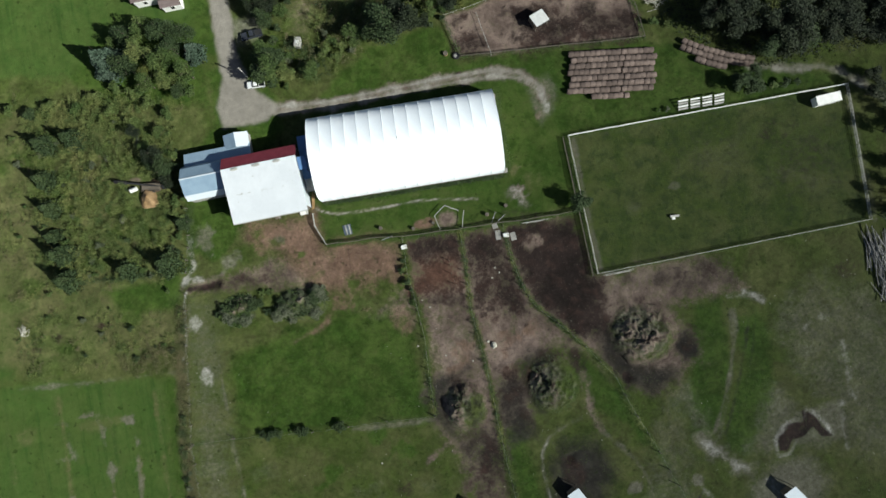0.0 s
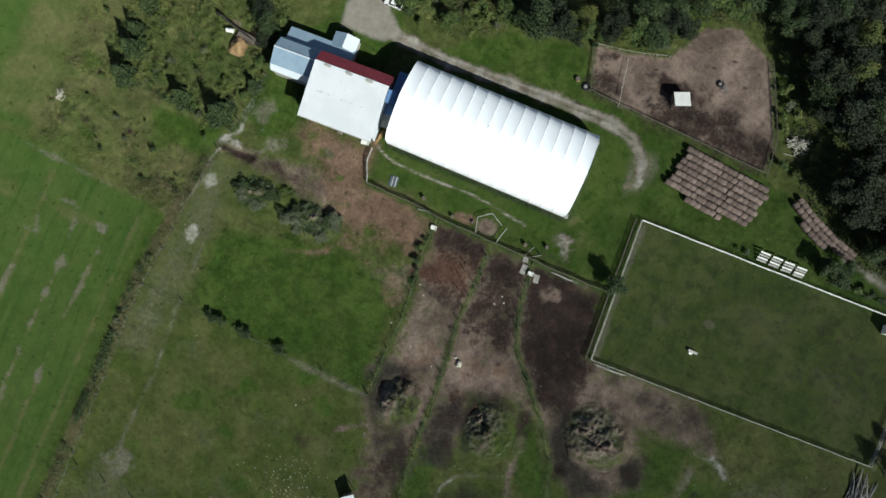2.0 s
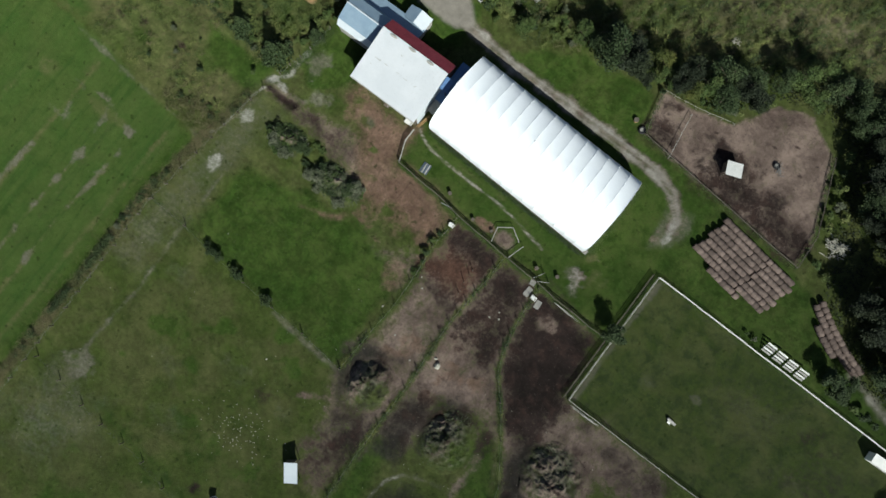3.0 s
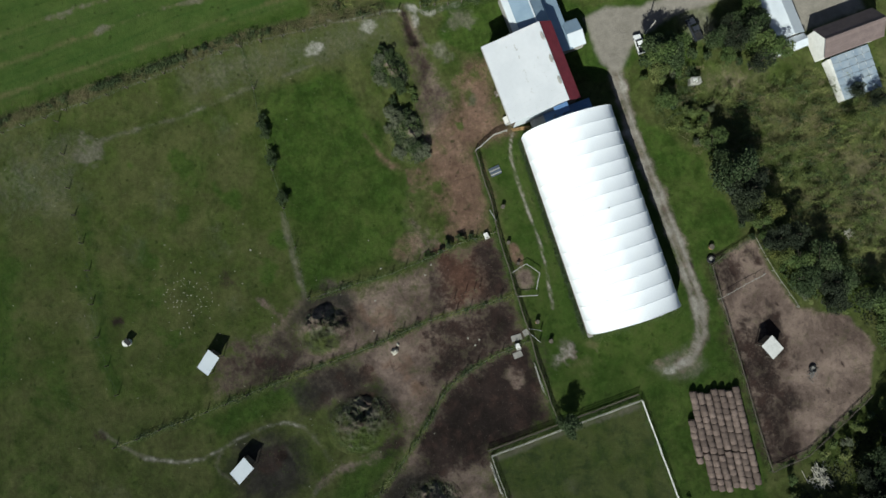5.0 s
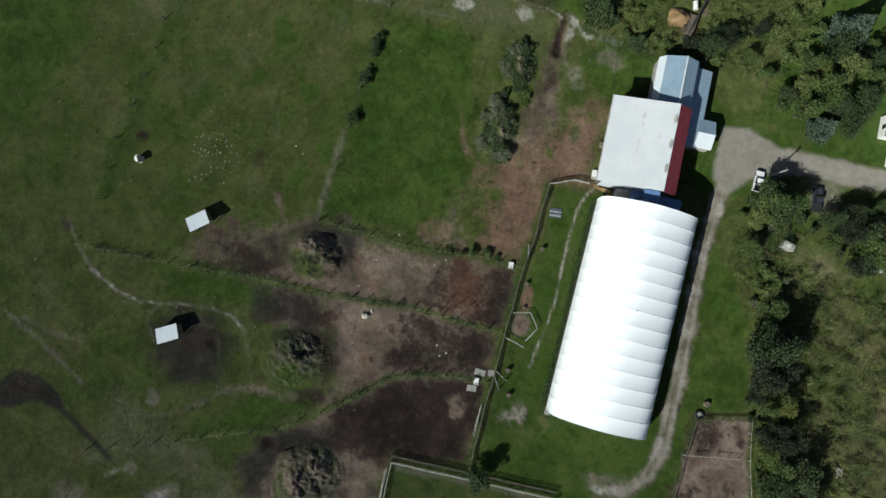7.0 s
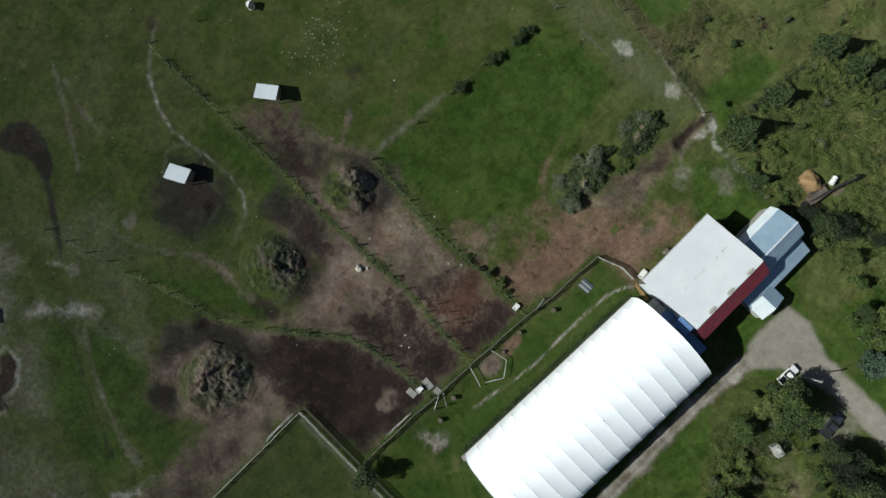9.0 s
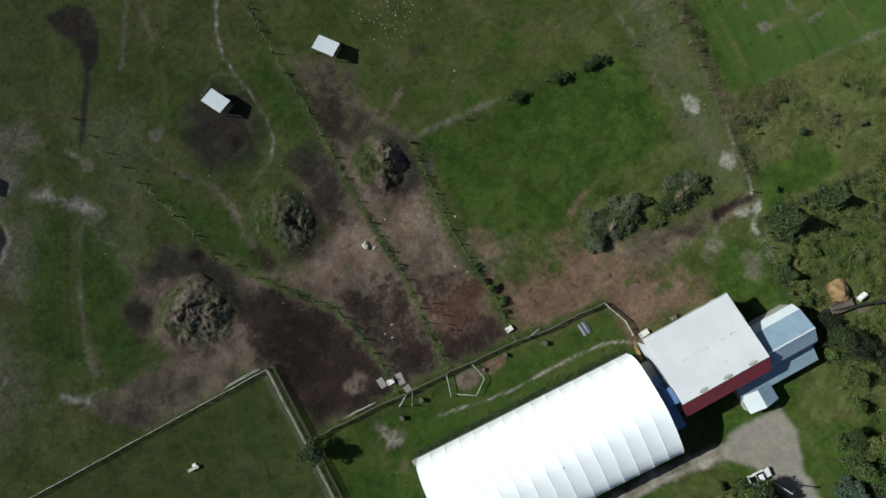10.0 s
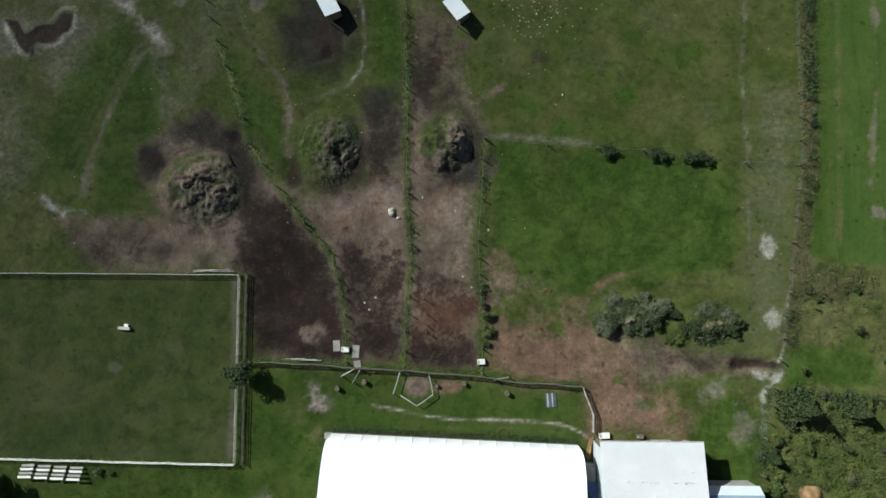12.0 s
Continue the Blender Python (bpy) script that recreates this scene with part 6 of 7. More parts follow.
def chip_heap():
    h = thing("chip_heap", "tan heap of wood chips among rank weeds", "heap", pose(-63.4, 34.6, 0))
    part("chip_body", lumpy("chip_body", 2.5, 2.3, 1.9, SAWDUST, 30, 0.10, 20)[0], None, h)
    t = thing("farm_trailer", "brown flat farm trailer beside the chip heap", "trailer", pose(-62.2, 37.0, 0, 0, 0, -8))
    part("bed", box_bm(-2.2, -0.9, 0.6, 2.2, 0.9, 0.75, bevel=0.02), BARN_WOOD, t)
    for y in (-0.9, 0.86):
        part("side_board", box_bm(-2.2, y, 0.75, 2.2, y + 0.04, 1.1), BARN_WOOD, t)
    part("drawbar", tube_bm((2.2, 0, 0.6), (3.6, 0, 0.5), 0.06), WIRE, t)
    for x in (-0.6, 0.5):
        for y in (-1.05, 1.05):
            w = part("wheel", tube_bm((x, y - 0.1, 0.36), (x, y + 0.1, 0.36), 0.36, sides=18), BLACK_RUBBER, t)
            part("rim", tube_bm((x, y - 0.105, 0.36), (x, y + 0.105, 0.36), 0.18, sides=14), WIRE, w)
    k = thing("water_tank", "small white tank standing beside the trailer", "tank", pose(-66.3, 37.2, 0, 0, 0, 10))
    bm = tube_bm((-0.8, 0, 0.75), (0.8, 0, 0.75), 0.5, sides=18)
    part("vessel", bm, WHITE_PAINT, k)
    for x in (-0.5, 0.5):
        part("cradle", box_bm(x - 0.06, -0.45, 0, x + 0.06, 0.45, 0.45), BARN_WOOD, k)
    p = thing("auger", "long dark steel farm auger lying beside the chip heap", "auger", pose(-59.2, 36.6, 0))
    part("tube", tube_bm((0, 0, 0.45), (-10.4, 3.1, 1.15), 0.26, 0.24, 10), BLACK_RUBBER, p)
    part("head", tube_bm((-8.4, 2.5, 1.0), (-11.0, 3.3, 1.2), 0.46, 0.42, 12), BLACK_RUBBER, p)
    part("hopper", box_bm(-0.5, -0.5, 0, 0.5, 0.5, 0.8, bevel=0.05), BLACK_RUBBER, p)
    for q in (0.45, 0.9):
        for side in (-0.5, 0.5):
            part("leg", tube_bm((-10.4 * q, 3.1 * q, 0.45 + 0.6 * q), (-10.4 * q + side * 0.3, 3.1 * q + side, 0), 0.05), WIRE, p)


chip_heap()


def pickup(m, label, paint):
    """A pickup truck, 5.5 m long, its front towards local +x."""
    t = thing("pickup", label, "truck", m, "pickups on the drive")
    body = extrude_bm([(-2.7, 0.42), (2.65, 0.42), (2.72, 0.75), (2.6, 1.02), (1.15, 1.12), (0.45, 1.12), (-0.75, 1.12), (-2.7, 1.05)], -0.93, 0.93)
    bmesh.ops.transform(body, matrix=Matrix.Rotation(-math.pi / 2, 4, "Z") @ Matrix.Diagonal((-1, 1, 1, 1)), verts=body.verts[:])
    bmesh.ops.recalc_face_normals(body, faces=body.faces[:])
    bmesh.ops.bevel(body, geom=body.edges[:], offset=0.05, segments=2, affect="EDGES")
    part("body", body, paint, t)
    cab = bmesh.new()
    lo = [(-0.85, -0.86, 1.1), (1.2, -0.86, 1.1), (1.2, 0.86, 1.1), (-0.85, 0.86, 1.1)]
    hi = [(-0.6, -0.70, 1.72), (0.5, -0.70, 1.74), (0.5, 0.70, 1.74), (-0.6, 0.70, 1.72)]
    vs = [cab.verts.new(p) for p in lo + hi]
    for i in range(4):
        cab.faces.new((vs[i], vs[(i + 1) % 4], vs[4 + (i + 1) % 4], vs[4 + i]))
    cab.faces.new(vs[4:])
    bmesh.ops.recalc_face_normals(cab, faces=cab.faces[:])
    part("window_band", cab, GLASS, t)
    part("cab_roof", box_bm(-0.62, -0.72, 1.72, 0.50, 0.72, 1.79, bevel=0.03), paint, t)
    bed = part("bed_liner", box_bm(-2.58, -0.78, 1.06, -0.95, 0.78, 1.115), BLACK_RUBBER, t)
    for y in (-0.86, 0.78):
        part("bed_rail", box_bm(-2.66, y, 1.08, -0.92, y + 0.08, 1.24), paint, bed)
    part("tailgate", box_bm(-2.70, -0.86, 1.0, -2.62, 0.86, 1.24), paint, t)
    for y in (-0.7, 0.7):
        part("headlight", box_bm(2.58, y - 0.18, 0.74, 2.70, y + 0.18, 0.92, bevel=0.02), CHROME, t)
    part("bumper", box_bm(2.62, -0.9, 0.42, 2.80, 0.9, 0.64, bevel=0.03), CHROME, t)
    for x in (-1.7, 1.75):
        for y in (-0.82, 0.82):
            w = part("wheel", tube_bm((x, y - 0.13, 0.37), (x, y + 0.13, 0.37), 0.37, sides=20), BLACK_RUBBER, t)
            part("rim", tube_bm((x, y - 0.135, 0.37), (x, y + 0.135, 0.37), 0.21, sides=14), CHROME, w)
    for y in (-1.03, 1.03):
        part("mirror", box_bm(0.95, y - 0.1, 1.12, 1.08, y + 0.1, 1.3, bevel=0.02), paint, t)


pickup(pose(-33.5, 56.2, 0, 0, 0, 176) @ Matrix.Diagonal((0.78, 0.80, 0.86, 1)), "white pickup with black bed parked by the drive", CAR_WHITE)
pickup(pose(-32.3, 68.3, 0, 0, 0, 184) @ Matrix.Diagonal((0.92, 0.92, 0.92, 1)), "dark blue pickup parked on the grass verge", CAR_DARK)


def utility_pole():
    p = thing("utility_pole", "bare wooden utility pole beside the drive", "pole", pose(-35.3, 58.6, 0))
    part("shaft", tube_bm((0, 0, -0.5), (0, 0, 6.2), 0.16, 0.12, 8), GREY_PAINT, p)
    part("crossarm", box_bm(-0.6, -0.05, 5.7, 0.6, 0.05, 5.82), POST_WOOD, p)


utility_pole()


# ---- houses at the end of the drive ----
def gable_house(name, label, category, x0, y0, x1, y1, eave, ridge, roof_mat, wall_mat, windows=(), over=0.35, ridge_along="y"):
    h = thing(name, label, category)
    if ridge_along == "y":
        place = lambda u, v: (x0 + v * (x1 - x0), y0 + u * (y1 - y0))
        wide, long = x1 - x0, y1 - y0
    else:
        place = lambda u, v: (x0 + u * (x1 - x0), y0 + v * (y1 - y0))
        wide, long = y1 - y0, x1 - x0
    m = Matrix.Translation((x0, y0, 0)) if ridge_along == "x" else Matrix.Translation((x1, y0, 0)) @ Matrix.Rotation(math.pi / 2, 4, "Z")
    body = extrude_bm([(0, 0), (wide, 0), (wide, eave), (wide / 2, ridge), (0, eave)], 0, long)
    part("wall_shell", body, wall_mat, h, m=m)
    drop = over * (ridge - eave) / (wide / 2)
    for a, b in (((-over, eave - drop), (wide / 2, ridge)), ((wide + over, eave - drop), (wide / 2, ridge))):
        (ya, za), (yb, zb) = a, b
        run, slope = math.hypot(yb - ya, zb - za), math.atan2(zb - za, yb - ya)
        n = max(2, round(run / 0.45))
        lift = 0.03 if yb > ya else 0.12
        for i in range(n):
            bm = box_bm(-over, i * run / n, 0.02 - 0.0, long + over, (i + 1) * run / n + 0.06, 0.05)
            part("roof_course", bm, roof_mat, h, m=m @ Matrix.Translation((0, ya, za + lift)) @ Matrix.Rotation(slope, 4, "X") @ Matrix.Rotation(-0.004 if yb > ya else 0.004, 4, "X"))
    part("ridge_cap", box_bm(-over, wide / 2 - 0.07, ridge + 0.05, long + over, wide / 2 + 0.07, ridge + 0.10), roof_mat, h, m=m)
    for x, z in windows:
        w = part("window", box_bm(x - 0.55, -0.06, z, x + 0.55, -0.005, z + 1.2), WHITE_PAINT, h, m=m)
        part("pane", box_bm(x - 0.46, -0.075, z + 0.09, x + 0.46, -0.062, z + 1.11), GLASS, w, m=None)
    return h


gable_house("house", "white house with brown shingle roof by the lawn", "house", -58.0, 80.6, -41.9, 91.3, 3.2, 4.5, BROWN_ROOF, WHITE_PAINT, ((2.5, 1.0), (6.0, 1.0), (10.5, 1.0)), ridge_along="x")
gable_house("house_wing", "low white wing of the brown-roofed house", "house", -51.7, 78.2, -47.2, 80.5, 2.6, 3.3, BROWN_ROOF, WHITE_PAINT, ((2.4, 0.9),), 0.25, ridge_along="x")
gable_house("house", "white house with weathered brown gable roof", "house", -22.6, 89.9, -16.8, 102.5, 3.6, 5.8, BROWN_ROOF, WHITE_PAINT)
gable_house("shed", "long shed with pale blue metal roof by the drive", "shed", -32.8, 82.6, -23.6, 88.0, 2.9, 4.2, WHITE_METAL, WHITE_PAINT, ridge_along="x")
gable_house("garden_shed", "small shed with faded blue roof beside the house", "shed", -23.0, 81.8, -20.6, 88.3, 2.2, 2.8, WHITE_METAL, GREY_PAINT, ridge_along="y", over=0.2)


def solarium():
    s = thing("greenhouse", "low greenhouse with milky blue-white roof panels", "greenhouse", pose(-16.2, 91.0, 0))
    lx, ly = 9.3, 8.4
    part("base_wall", box_bm(0.1, 0.1, 0, lx - 0.1, ly - 0.1, 2.0), WHITE_PAINT, s)
    for i in range(6):
        for j in range(5):
            z = 2.95 - i * 0.14
            bm = box_bm(i * lx / 6 + 0.03, j * ly / 5 + 0.03, 0, (i + 1) * lx / 6 - 0.03, (j + 1) * ly / 5 - 0.03, 0.05, bevel=0.02)
            part("roof_panel", bm, POLY, s, m=pose(0, 0, z))
    for j in range(6):
        part("rafter", box_bm(0, j * ly / 5 - 0.05, 1.9, lx, j * ly / 5 + 0.05, 2.12), WHITE_PAINT, s)


solarium()


def white_wagon(x, y):
    w = thing("camper", "small boxy white camper among shrubs", "trailer", pose(x, y, 0, 0, 0, 75))
    part("body", box_bm(-1.15, -0.75, 0.5, 1.15, 0.75, 2.0, bevel=0.08), GREY_PAINT, w)
    part("roof_hatch", box_bm(-0.6, -0.4, 2.0, 0.3, 0.4, 2.1, bevel=0.03), WHITE_PAINT, w)
    for y0 in (-0.7, 0.7):
        wheel = part("wheel", tube_bm((0, y0 - 0.1, 0.32), (0, y0 + 0.1, 0.32), 0.32, sides=16), BLACK_RUBBER, w)
        part("rim", tube_bm((0, y0 - 0.105, 0.32), (0, y0 + 0.105, 0.32), 0.16, sides=12), WIRE, wheel)
    part("drawbar", tube_bm((1.15, 0, 0.5), (2.0, 0, 0.45), 0.05), WIRE, w)


white_wagon(-21.8, 63.9)
site_cabin()

# ---- trees and shrubs ----
def limb_mesh(h, spread_r, seed, n=7, r=0.16):
    rs = random.Random(seed)
    bm = bmesh.new()
    tube(bm, (0, 0, -0.2), (0.1, 0.05, h * 0.55), r, r * 0.65, 7)
    tube(bm, (0.1, 0.05, h * 0.55), (0, 0, h * 0.88), r * 0.65, r * 0.2, 6)
    for i in range(n):
        a, z = 2.4 * i + rs.random(), h * rs.uniform(0.28, 0.62)
        q = spread_r * rs.uniform(0.5, 0.85)
        tube(bm, (0.05, 0.03, z), (q * math.cos(a), q * math.sin(a), z + h * rs.uniform(0.12, 0.28)), r * 0.4, r * 0.1, 5)
    return mesh_of("trunk", bm, TRUNK)


def crown_points(h, r, n, seed, lobes=11, low=0.32):
    """Leaves on the skins of many uneven lobes, so that the outline is ragged and has gaps."""
    rs = np.random.default_rng(seed)
    c = []
    for i in range(lobes):
        a, q = rs.uniform(0, 2 * np.pi), rs.uniform(0.0, 0.72) ** 0.7
        z = low + (0.93 - low) * rs.random() * (1 - 0.45 * q)
        c.append((q * r * np.cos(a), q * r * np.sin(a), z * h, r * rs.uniform(0.26, 0.48)))
    c = np.array(c)
    k = rs.choice(lobes, n, p=c[:, 3] ** 2 / (c[:, 3] ** 2).sum())
    d = rs.normal(size=(n, 3))
    d /= np.linalg.norm(d, axis=1)[:, None]
    d[:, 2] = np.where(rs.random(n) < 0.6, np.abs(d[:, 2]), d[:, 2])
    return c[k, :3] + d * (c[k, 3] * rs.uniform(0.55, 1.12, n))[:, None]


def broadleaf(h, r, n, seed, leaf=0.42, lobes=11):
    return crown_points(h, r, n, seed, lobes), np.random.default_rng(seed + 1).uniform(0.7, 1.35, n) * leaf


def conifer(h, r, n, seed, leaf=0.5):
    rs = np.random.default_rng(seed)
    u = rs.random(n) ** 0.6
    tier = np.round(u * 9) / 9 + rs.normal(0, 0.02, n)
    a = rs.uniform(0, 2 * np.pi, n)
    q = r * np.clip(tier, 0.02, 1) * (0.55 + 0.45 * rs.random(n) ** 0.5) * (1 + 0.14 * np.sin(5 * a + 9 * tier))
    z = h * (1 - 0.93 * np.clip(tier, 0, 1)) - 0.12 * q
    return np.stack([q * np.cos(a), q * np.sin(a), np.maximum(z, 0.15)], 1), rs.uniform(0.7, 1.3, n) * leaf


TREES = {}


def tree_kind(key, name, label, category, pts, sizes, mat, h, r, seed, trunk_r, lift=1.1):
    t = thing(name, label, category, pose(0, 0, 0))
    part("trunk", limb_mesh(h, r, seed, r=trunk_r), None, t)
    part("crown", leaf_cloud("crown", pts, sizes, mat, seed + 3, lift), None, t)
    TREES[key] = [t, False]


def plant(key, x, y, s, turn, label="", group=""):
    """Sets one tree of a kind; the first goes to the model itself, the others to copies of it."""
    t, used = TREES[key]
    m = pose(x, y, 0, 0, 0, turn) @ Matrix.Diagonal((s, s, s, 1))
    if used:
        t = copy_thing(t, pose(x, y, 0, 0, 0, turn))
        t.scale = (s, s, s)
    else:
        TREES[key][1] = True
        t.matrix_basis = m
    return tagged(t, label=label, group=group)


# wood2 (the third) has the shade between the crowns in its leaf colour
for i, (mat, word) in enumerate(((LEAF_GREEN, "green"), (LEAF_OLIVE, "olive-green"), (LEAF_SHADED, "dark green"), (LEAF_GREEN, "green"), (LEAF_DARK, "dark green"), (LEAF_YELLOW, "yellowing"))):
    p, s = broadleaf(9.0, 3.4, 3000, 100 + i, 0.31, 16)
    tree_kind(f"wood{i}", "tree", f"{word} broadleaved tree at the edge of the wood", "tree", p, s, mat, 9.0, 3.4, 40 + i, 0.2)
for i, (mat, word) in enumerate(((LEAF_GREEN, "green"), (LEAF_OLIVE, "olive-green"), (LEAF_DARK, "dark green"), (LEAF_GREY, "grey-green"))):
    p, s = broadleaf(3.0, 1.7, 620, 200 + i, 0.34, 8)
    tree_kind(f"shrub{i}", "shrub", f"loose {word} shrub among rank weeds", "shrub", p, s, mat, 3.0, 1.7, 60 + i, 0.07)
for i in range(2):
    p, s = conifer(6.4, 3.0, 2600, 300 + i, 0.42)
    tree_kind(f"spruce{i}", "spruce", "blue-green spruce with dense drooping branches", "tree", p, s, LEAF_SPRUCE, 6.4, 2.0, 70 + i, 0.16, 0.8)
p, s = conifer(6.4, 2.9, 2600, 310, 0.40)
tree_kind("young", "young_conifer", "thin young conifer in rank weeds", "tree", p, s, LEAF_DARK, 6.4, 1.5, 75, 0.09, 0.6)

p, s = broadleaf(5.6, 2.6, 3600, 330, 0.3, 16)
tree_kind("dense", "tree", "small dense dark tree at the fence corner", "tree", p, s, LEAF_DARK, 5.6, 2.2, 77, 0.12)
for i, (mat, word) in enumerate(((LEAF_DARK, "dark green"), (LEAF_GREY, "dusty grey-green"), (LEAF_GREEN, "green"))):
    p, s = crown_points(1.7, 1.5, 2000, 340 + i, 9, 0.15), np.random.default_rng(350 + i).uniform(0.7, 1.3, 2000) * 0.17
    tree_kind(f"bush{i}", "bush", f"low rounded {word} bush", "shrub", p, s, mat, 1.5, 1.0, 80 + i, 0.04)


CLEAR = [(63.2, 57.8, 4.6), (66.5, 55.5, 4.2), (-63.4, 34.6, 3.6), (-60.5, 32.5, 3.2), (-62, 37, 2.8), (-21.8, 63.9, 4.2), (-19.5, 61.5, 3.0), (-19, 69, 4.5), (-33, 56, 4.0), (-32.3, 68.3, 3.2), (-21.6, 85, 3.5), (-26, 84.5, 4.0)]


def scatter(poly, spacing, keys, smin, smax, seed, group, gap=0.0, label=""):
    """Plants a stand over an outline, with uneven spacing and gaps."""
    rs = random.Random(seed)
    xs, ys = [p[0] for p in poly], [p[1] for p in poly]
    put = []
    for _ in range(4000):
        x, y = rs.uniform(min(xs), max(xs)), rs.uniform(min(ys), max(ys))
        if not inside(np.array([x]), np.array([y]), poly)[0] or any((x - a) ** 2 + (y - b) ** 2 < spacing ** 2 for a, b in put):
            continue
        put.append((x, y))
        if any(math.hypot(x - a, y - b) < r for a, b, r in CLEAR):
            continue
        if rs.random() < gap:
            continue
        plant(rs.choice(keys), x, y, rs.uniform(smin, smax), rs.uniform(0, 360), label, group)


# mostly wood2, whose leaves are coloured as dark as the wood's shade
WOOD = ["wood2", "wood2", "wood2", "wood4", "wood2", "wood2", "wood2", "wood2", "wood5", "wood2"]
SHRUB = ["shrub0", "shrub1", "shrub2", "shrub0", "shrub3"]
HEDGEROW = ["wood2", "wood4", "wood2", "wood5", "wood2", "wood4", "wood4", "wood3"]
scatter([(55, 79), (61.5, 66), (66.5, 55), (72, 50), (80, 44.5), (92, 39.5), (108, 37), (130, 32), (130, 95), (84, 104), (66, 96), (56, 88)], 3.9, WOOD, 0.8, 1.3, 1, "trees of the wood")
scatter([(12, 63.5), (17, 65.5), (25.5, 67.5), (31, 71.5), (34, 77.5), (42, 81.5), (50, 80), (55, 78), (57, 84), (45, 86.5), (35, 84.5), (28, 78), (22, 72.5), (12, 67.5)], 3.3, HEDGEROW, 0.75, 1.08, 2, "trees of the hedgerow", 0.08)
scatter([(-4, 61.8), (8, 62.2), (13, 64.5), (10, 67), (-3, 66.5)], 2.7, HEDGEROW + ["shrub0", "shrub3"], 0.55, 0.95, 32, "trees of the hedgerow", 0.05)
scatter([(-9, 60.5), (9, 61.5), (17, 65), (27, 67), (33, 72.5), (35, 77), (33, 77.5), (30, 72.5), (24, 68.5), (14, 66), (5, 63), (-9, 62)], 1.7, SHRUB, 0.4, 0.75, 34, "shrubs along the hedgerow", 0.15)
scatter([(-31, 58), (-26.5, 54), (-19.5, 54.5), (-7.5, 60.8), (-5, 62.5), (-13, 63), (-15, 66), (-26, 64)], 2.5, SHRUB + ["wood1", "wood0"], 0.55, 0.95, 3, "shrubs beside the lawn", 0.1)
scatter([(-30, 59), (-22, 56), (-14, 60), (-15.5, 68), (-18, 73), (-26, 68)], 3.0, ["shrub0", "shrub1", "shrub2", "shrub1"], 0.65, 1.0, 33, "shrubs beside the lawn", 0.3)
scatter([(-30, 70), (-24, 66), (-20, 74), (-19, 82), (-24, 80), (-30, 80)], 2.8, ["wood0", "wood2", "shrub0", "shrub2", "wood3"], 0.5, 0.9, 4, "trees beside the drive", 0.05)
scatter([(61, 50), (66, 47.5), (62, 62), (55, 73), (53, 76), (57, 64)], 2.6, SHRUB, 0.5, 0.9, 5, "shrubs along the wood", 0.25)
for key, x, y, s, a in (("wood4", -0.5, 62.6, 1.4, 10), ("wood2", 3.2, 62.8, 1.3, 50), ("wood4", -4.0, 62.2, 0.9, 90), ("wood0", -30.5, 62, 0.8, 80), ("wood4", -27.5, 76.5, 1.0, 200), ("wood0", -24.0, 78.5, 1.05, 20), ("wood3", -31.6, 79.5, 0.72, 120), ("wood4", -28.5, 80.2, 0.8, 70), ("wood4", -28.2, 70.8, 0.75, 15), ("wood2", -26.6, 73.2, 0.85, 160), ("wood4", -29.6, 74.4, 0.7, 260), ("wood2", -8, 93.5, 0.6, 60), ("wood5", -3, 91, 0.5, 10), ("wood2", -5, 96.5, 0.7, 100), ("wood0", -29.6, 57.4, 1.0, 77), ("wood4", -28.0, 60.5, 0.9, 17), ("wood1", -25.5, 57.0, 0.7, 147)):
    plant(key, x, y, s, a, group="trees in the wild meadow")
# clump between drive and barn
for key, x, y, s, a in (("spruce0", -66.4, 67.6, 1.5, 0), ("spruce1", -46.4, 66.4, 0.95, 40), ("wood4", -60.5, 72.5, 0.9, 20), ("wood4", -52.3, 72.0, 1.0, 90), ("wood1", -57.5, 68, 1.0, 140), ("wood0", -53.5, 65.0, 1.0, 10), ("wood3", -48.0, 61.0, 0.9, 60), ("wood4", -61.5, 65.0, 0.95, 250), ("wood3", -57.5, 60.5, 0.85, 33), ("wood4", -47.5, 71.0, 0.8, 70), ("wood0", -64.0, 72.5, 0.6, 10), ("wood5", -57.5, 63.6, 0.65, 80), ("wood4", -50.5, 67.4, 0.85, 300), ("wood4", -51.5, 57.5, 0.6, 140), ("wood1", -53.0, 60.5, 0.8, 170), ("wood0", -56.0, 73.5, 0.85, 222), ("shrub0", -48.5, 57.5, 1.0, 222), ("shrub1", -62.0, 59.5, 1.1, 22), ("shrub1", -59.0, 56.5, 1.1, 122), ("shrub0", -66.0, 61.5, 1.1, 82), ("shrub1", -71.0, 60.5, 1.0, 42), ("shrub0", -76.0, 58.5, 1.1, 12), ("shrub1", -82.0, 60.5, 1.0, 62), ("shrub2", -87.0, 60.0, 1.1, 200), ("shrub1", -68.0, 56.5, 1.0, 100), ("shrub0", -55.0, 53.0, 1.1, 70), ("shrub1", -63.5, 53.0, 1.0, 35), ("shrub1", -74.5, 55.0, 0.9, 350), ("shrub0", -92.0, 61.5, 0.9, 35)):
    plant(key, x, y, s, a, group="trees between barn and house")
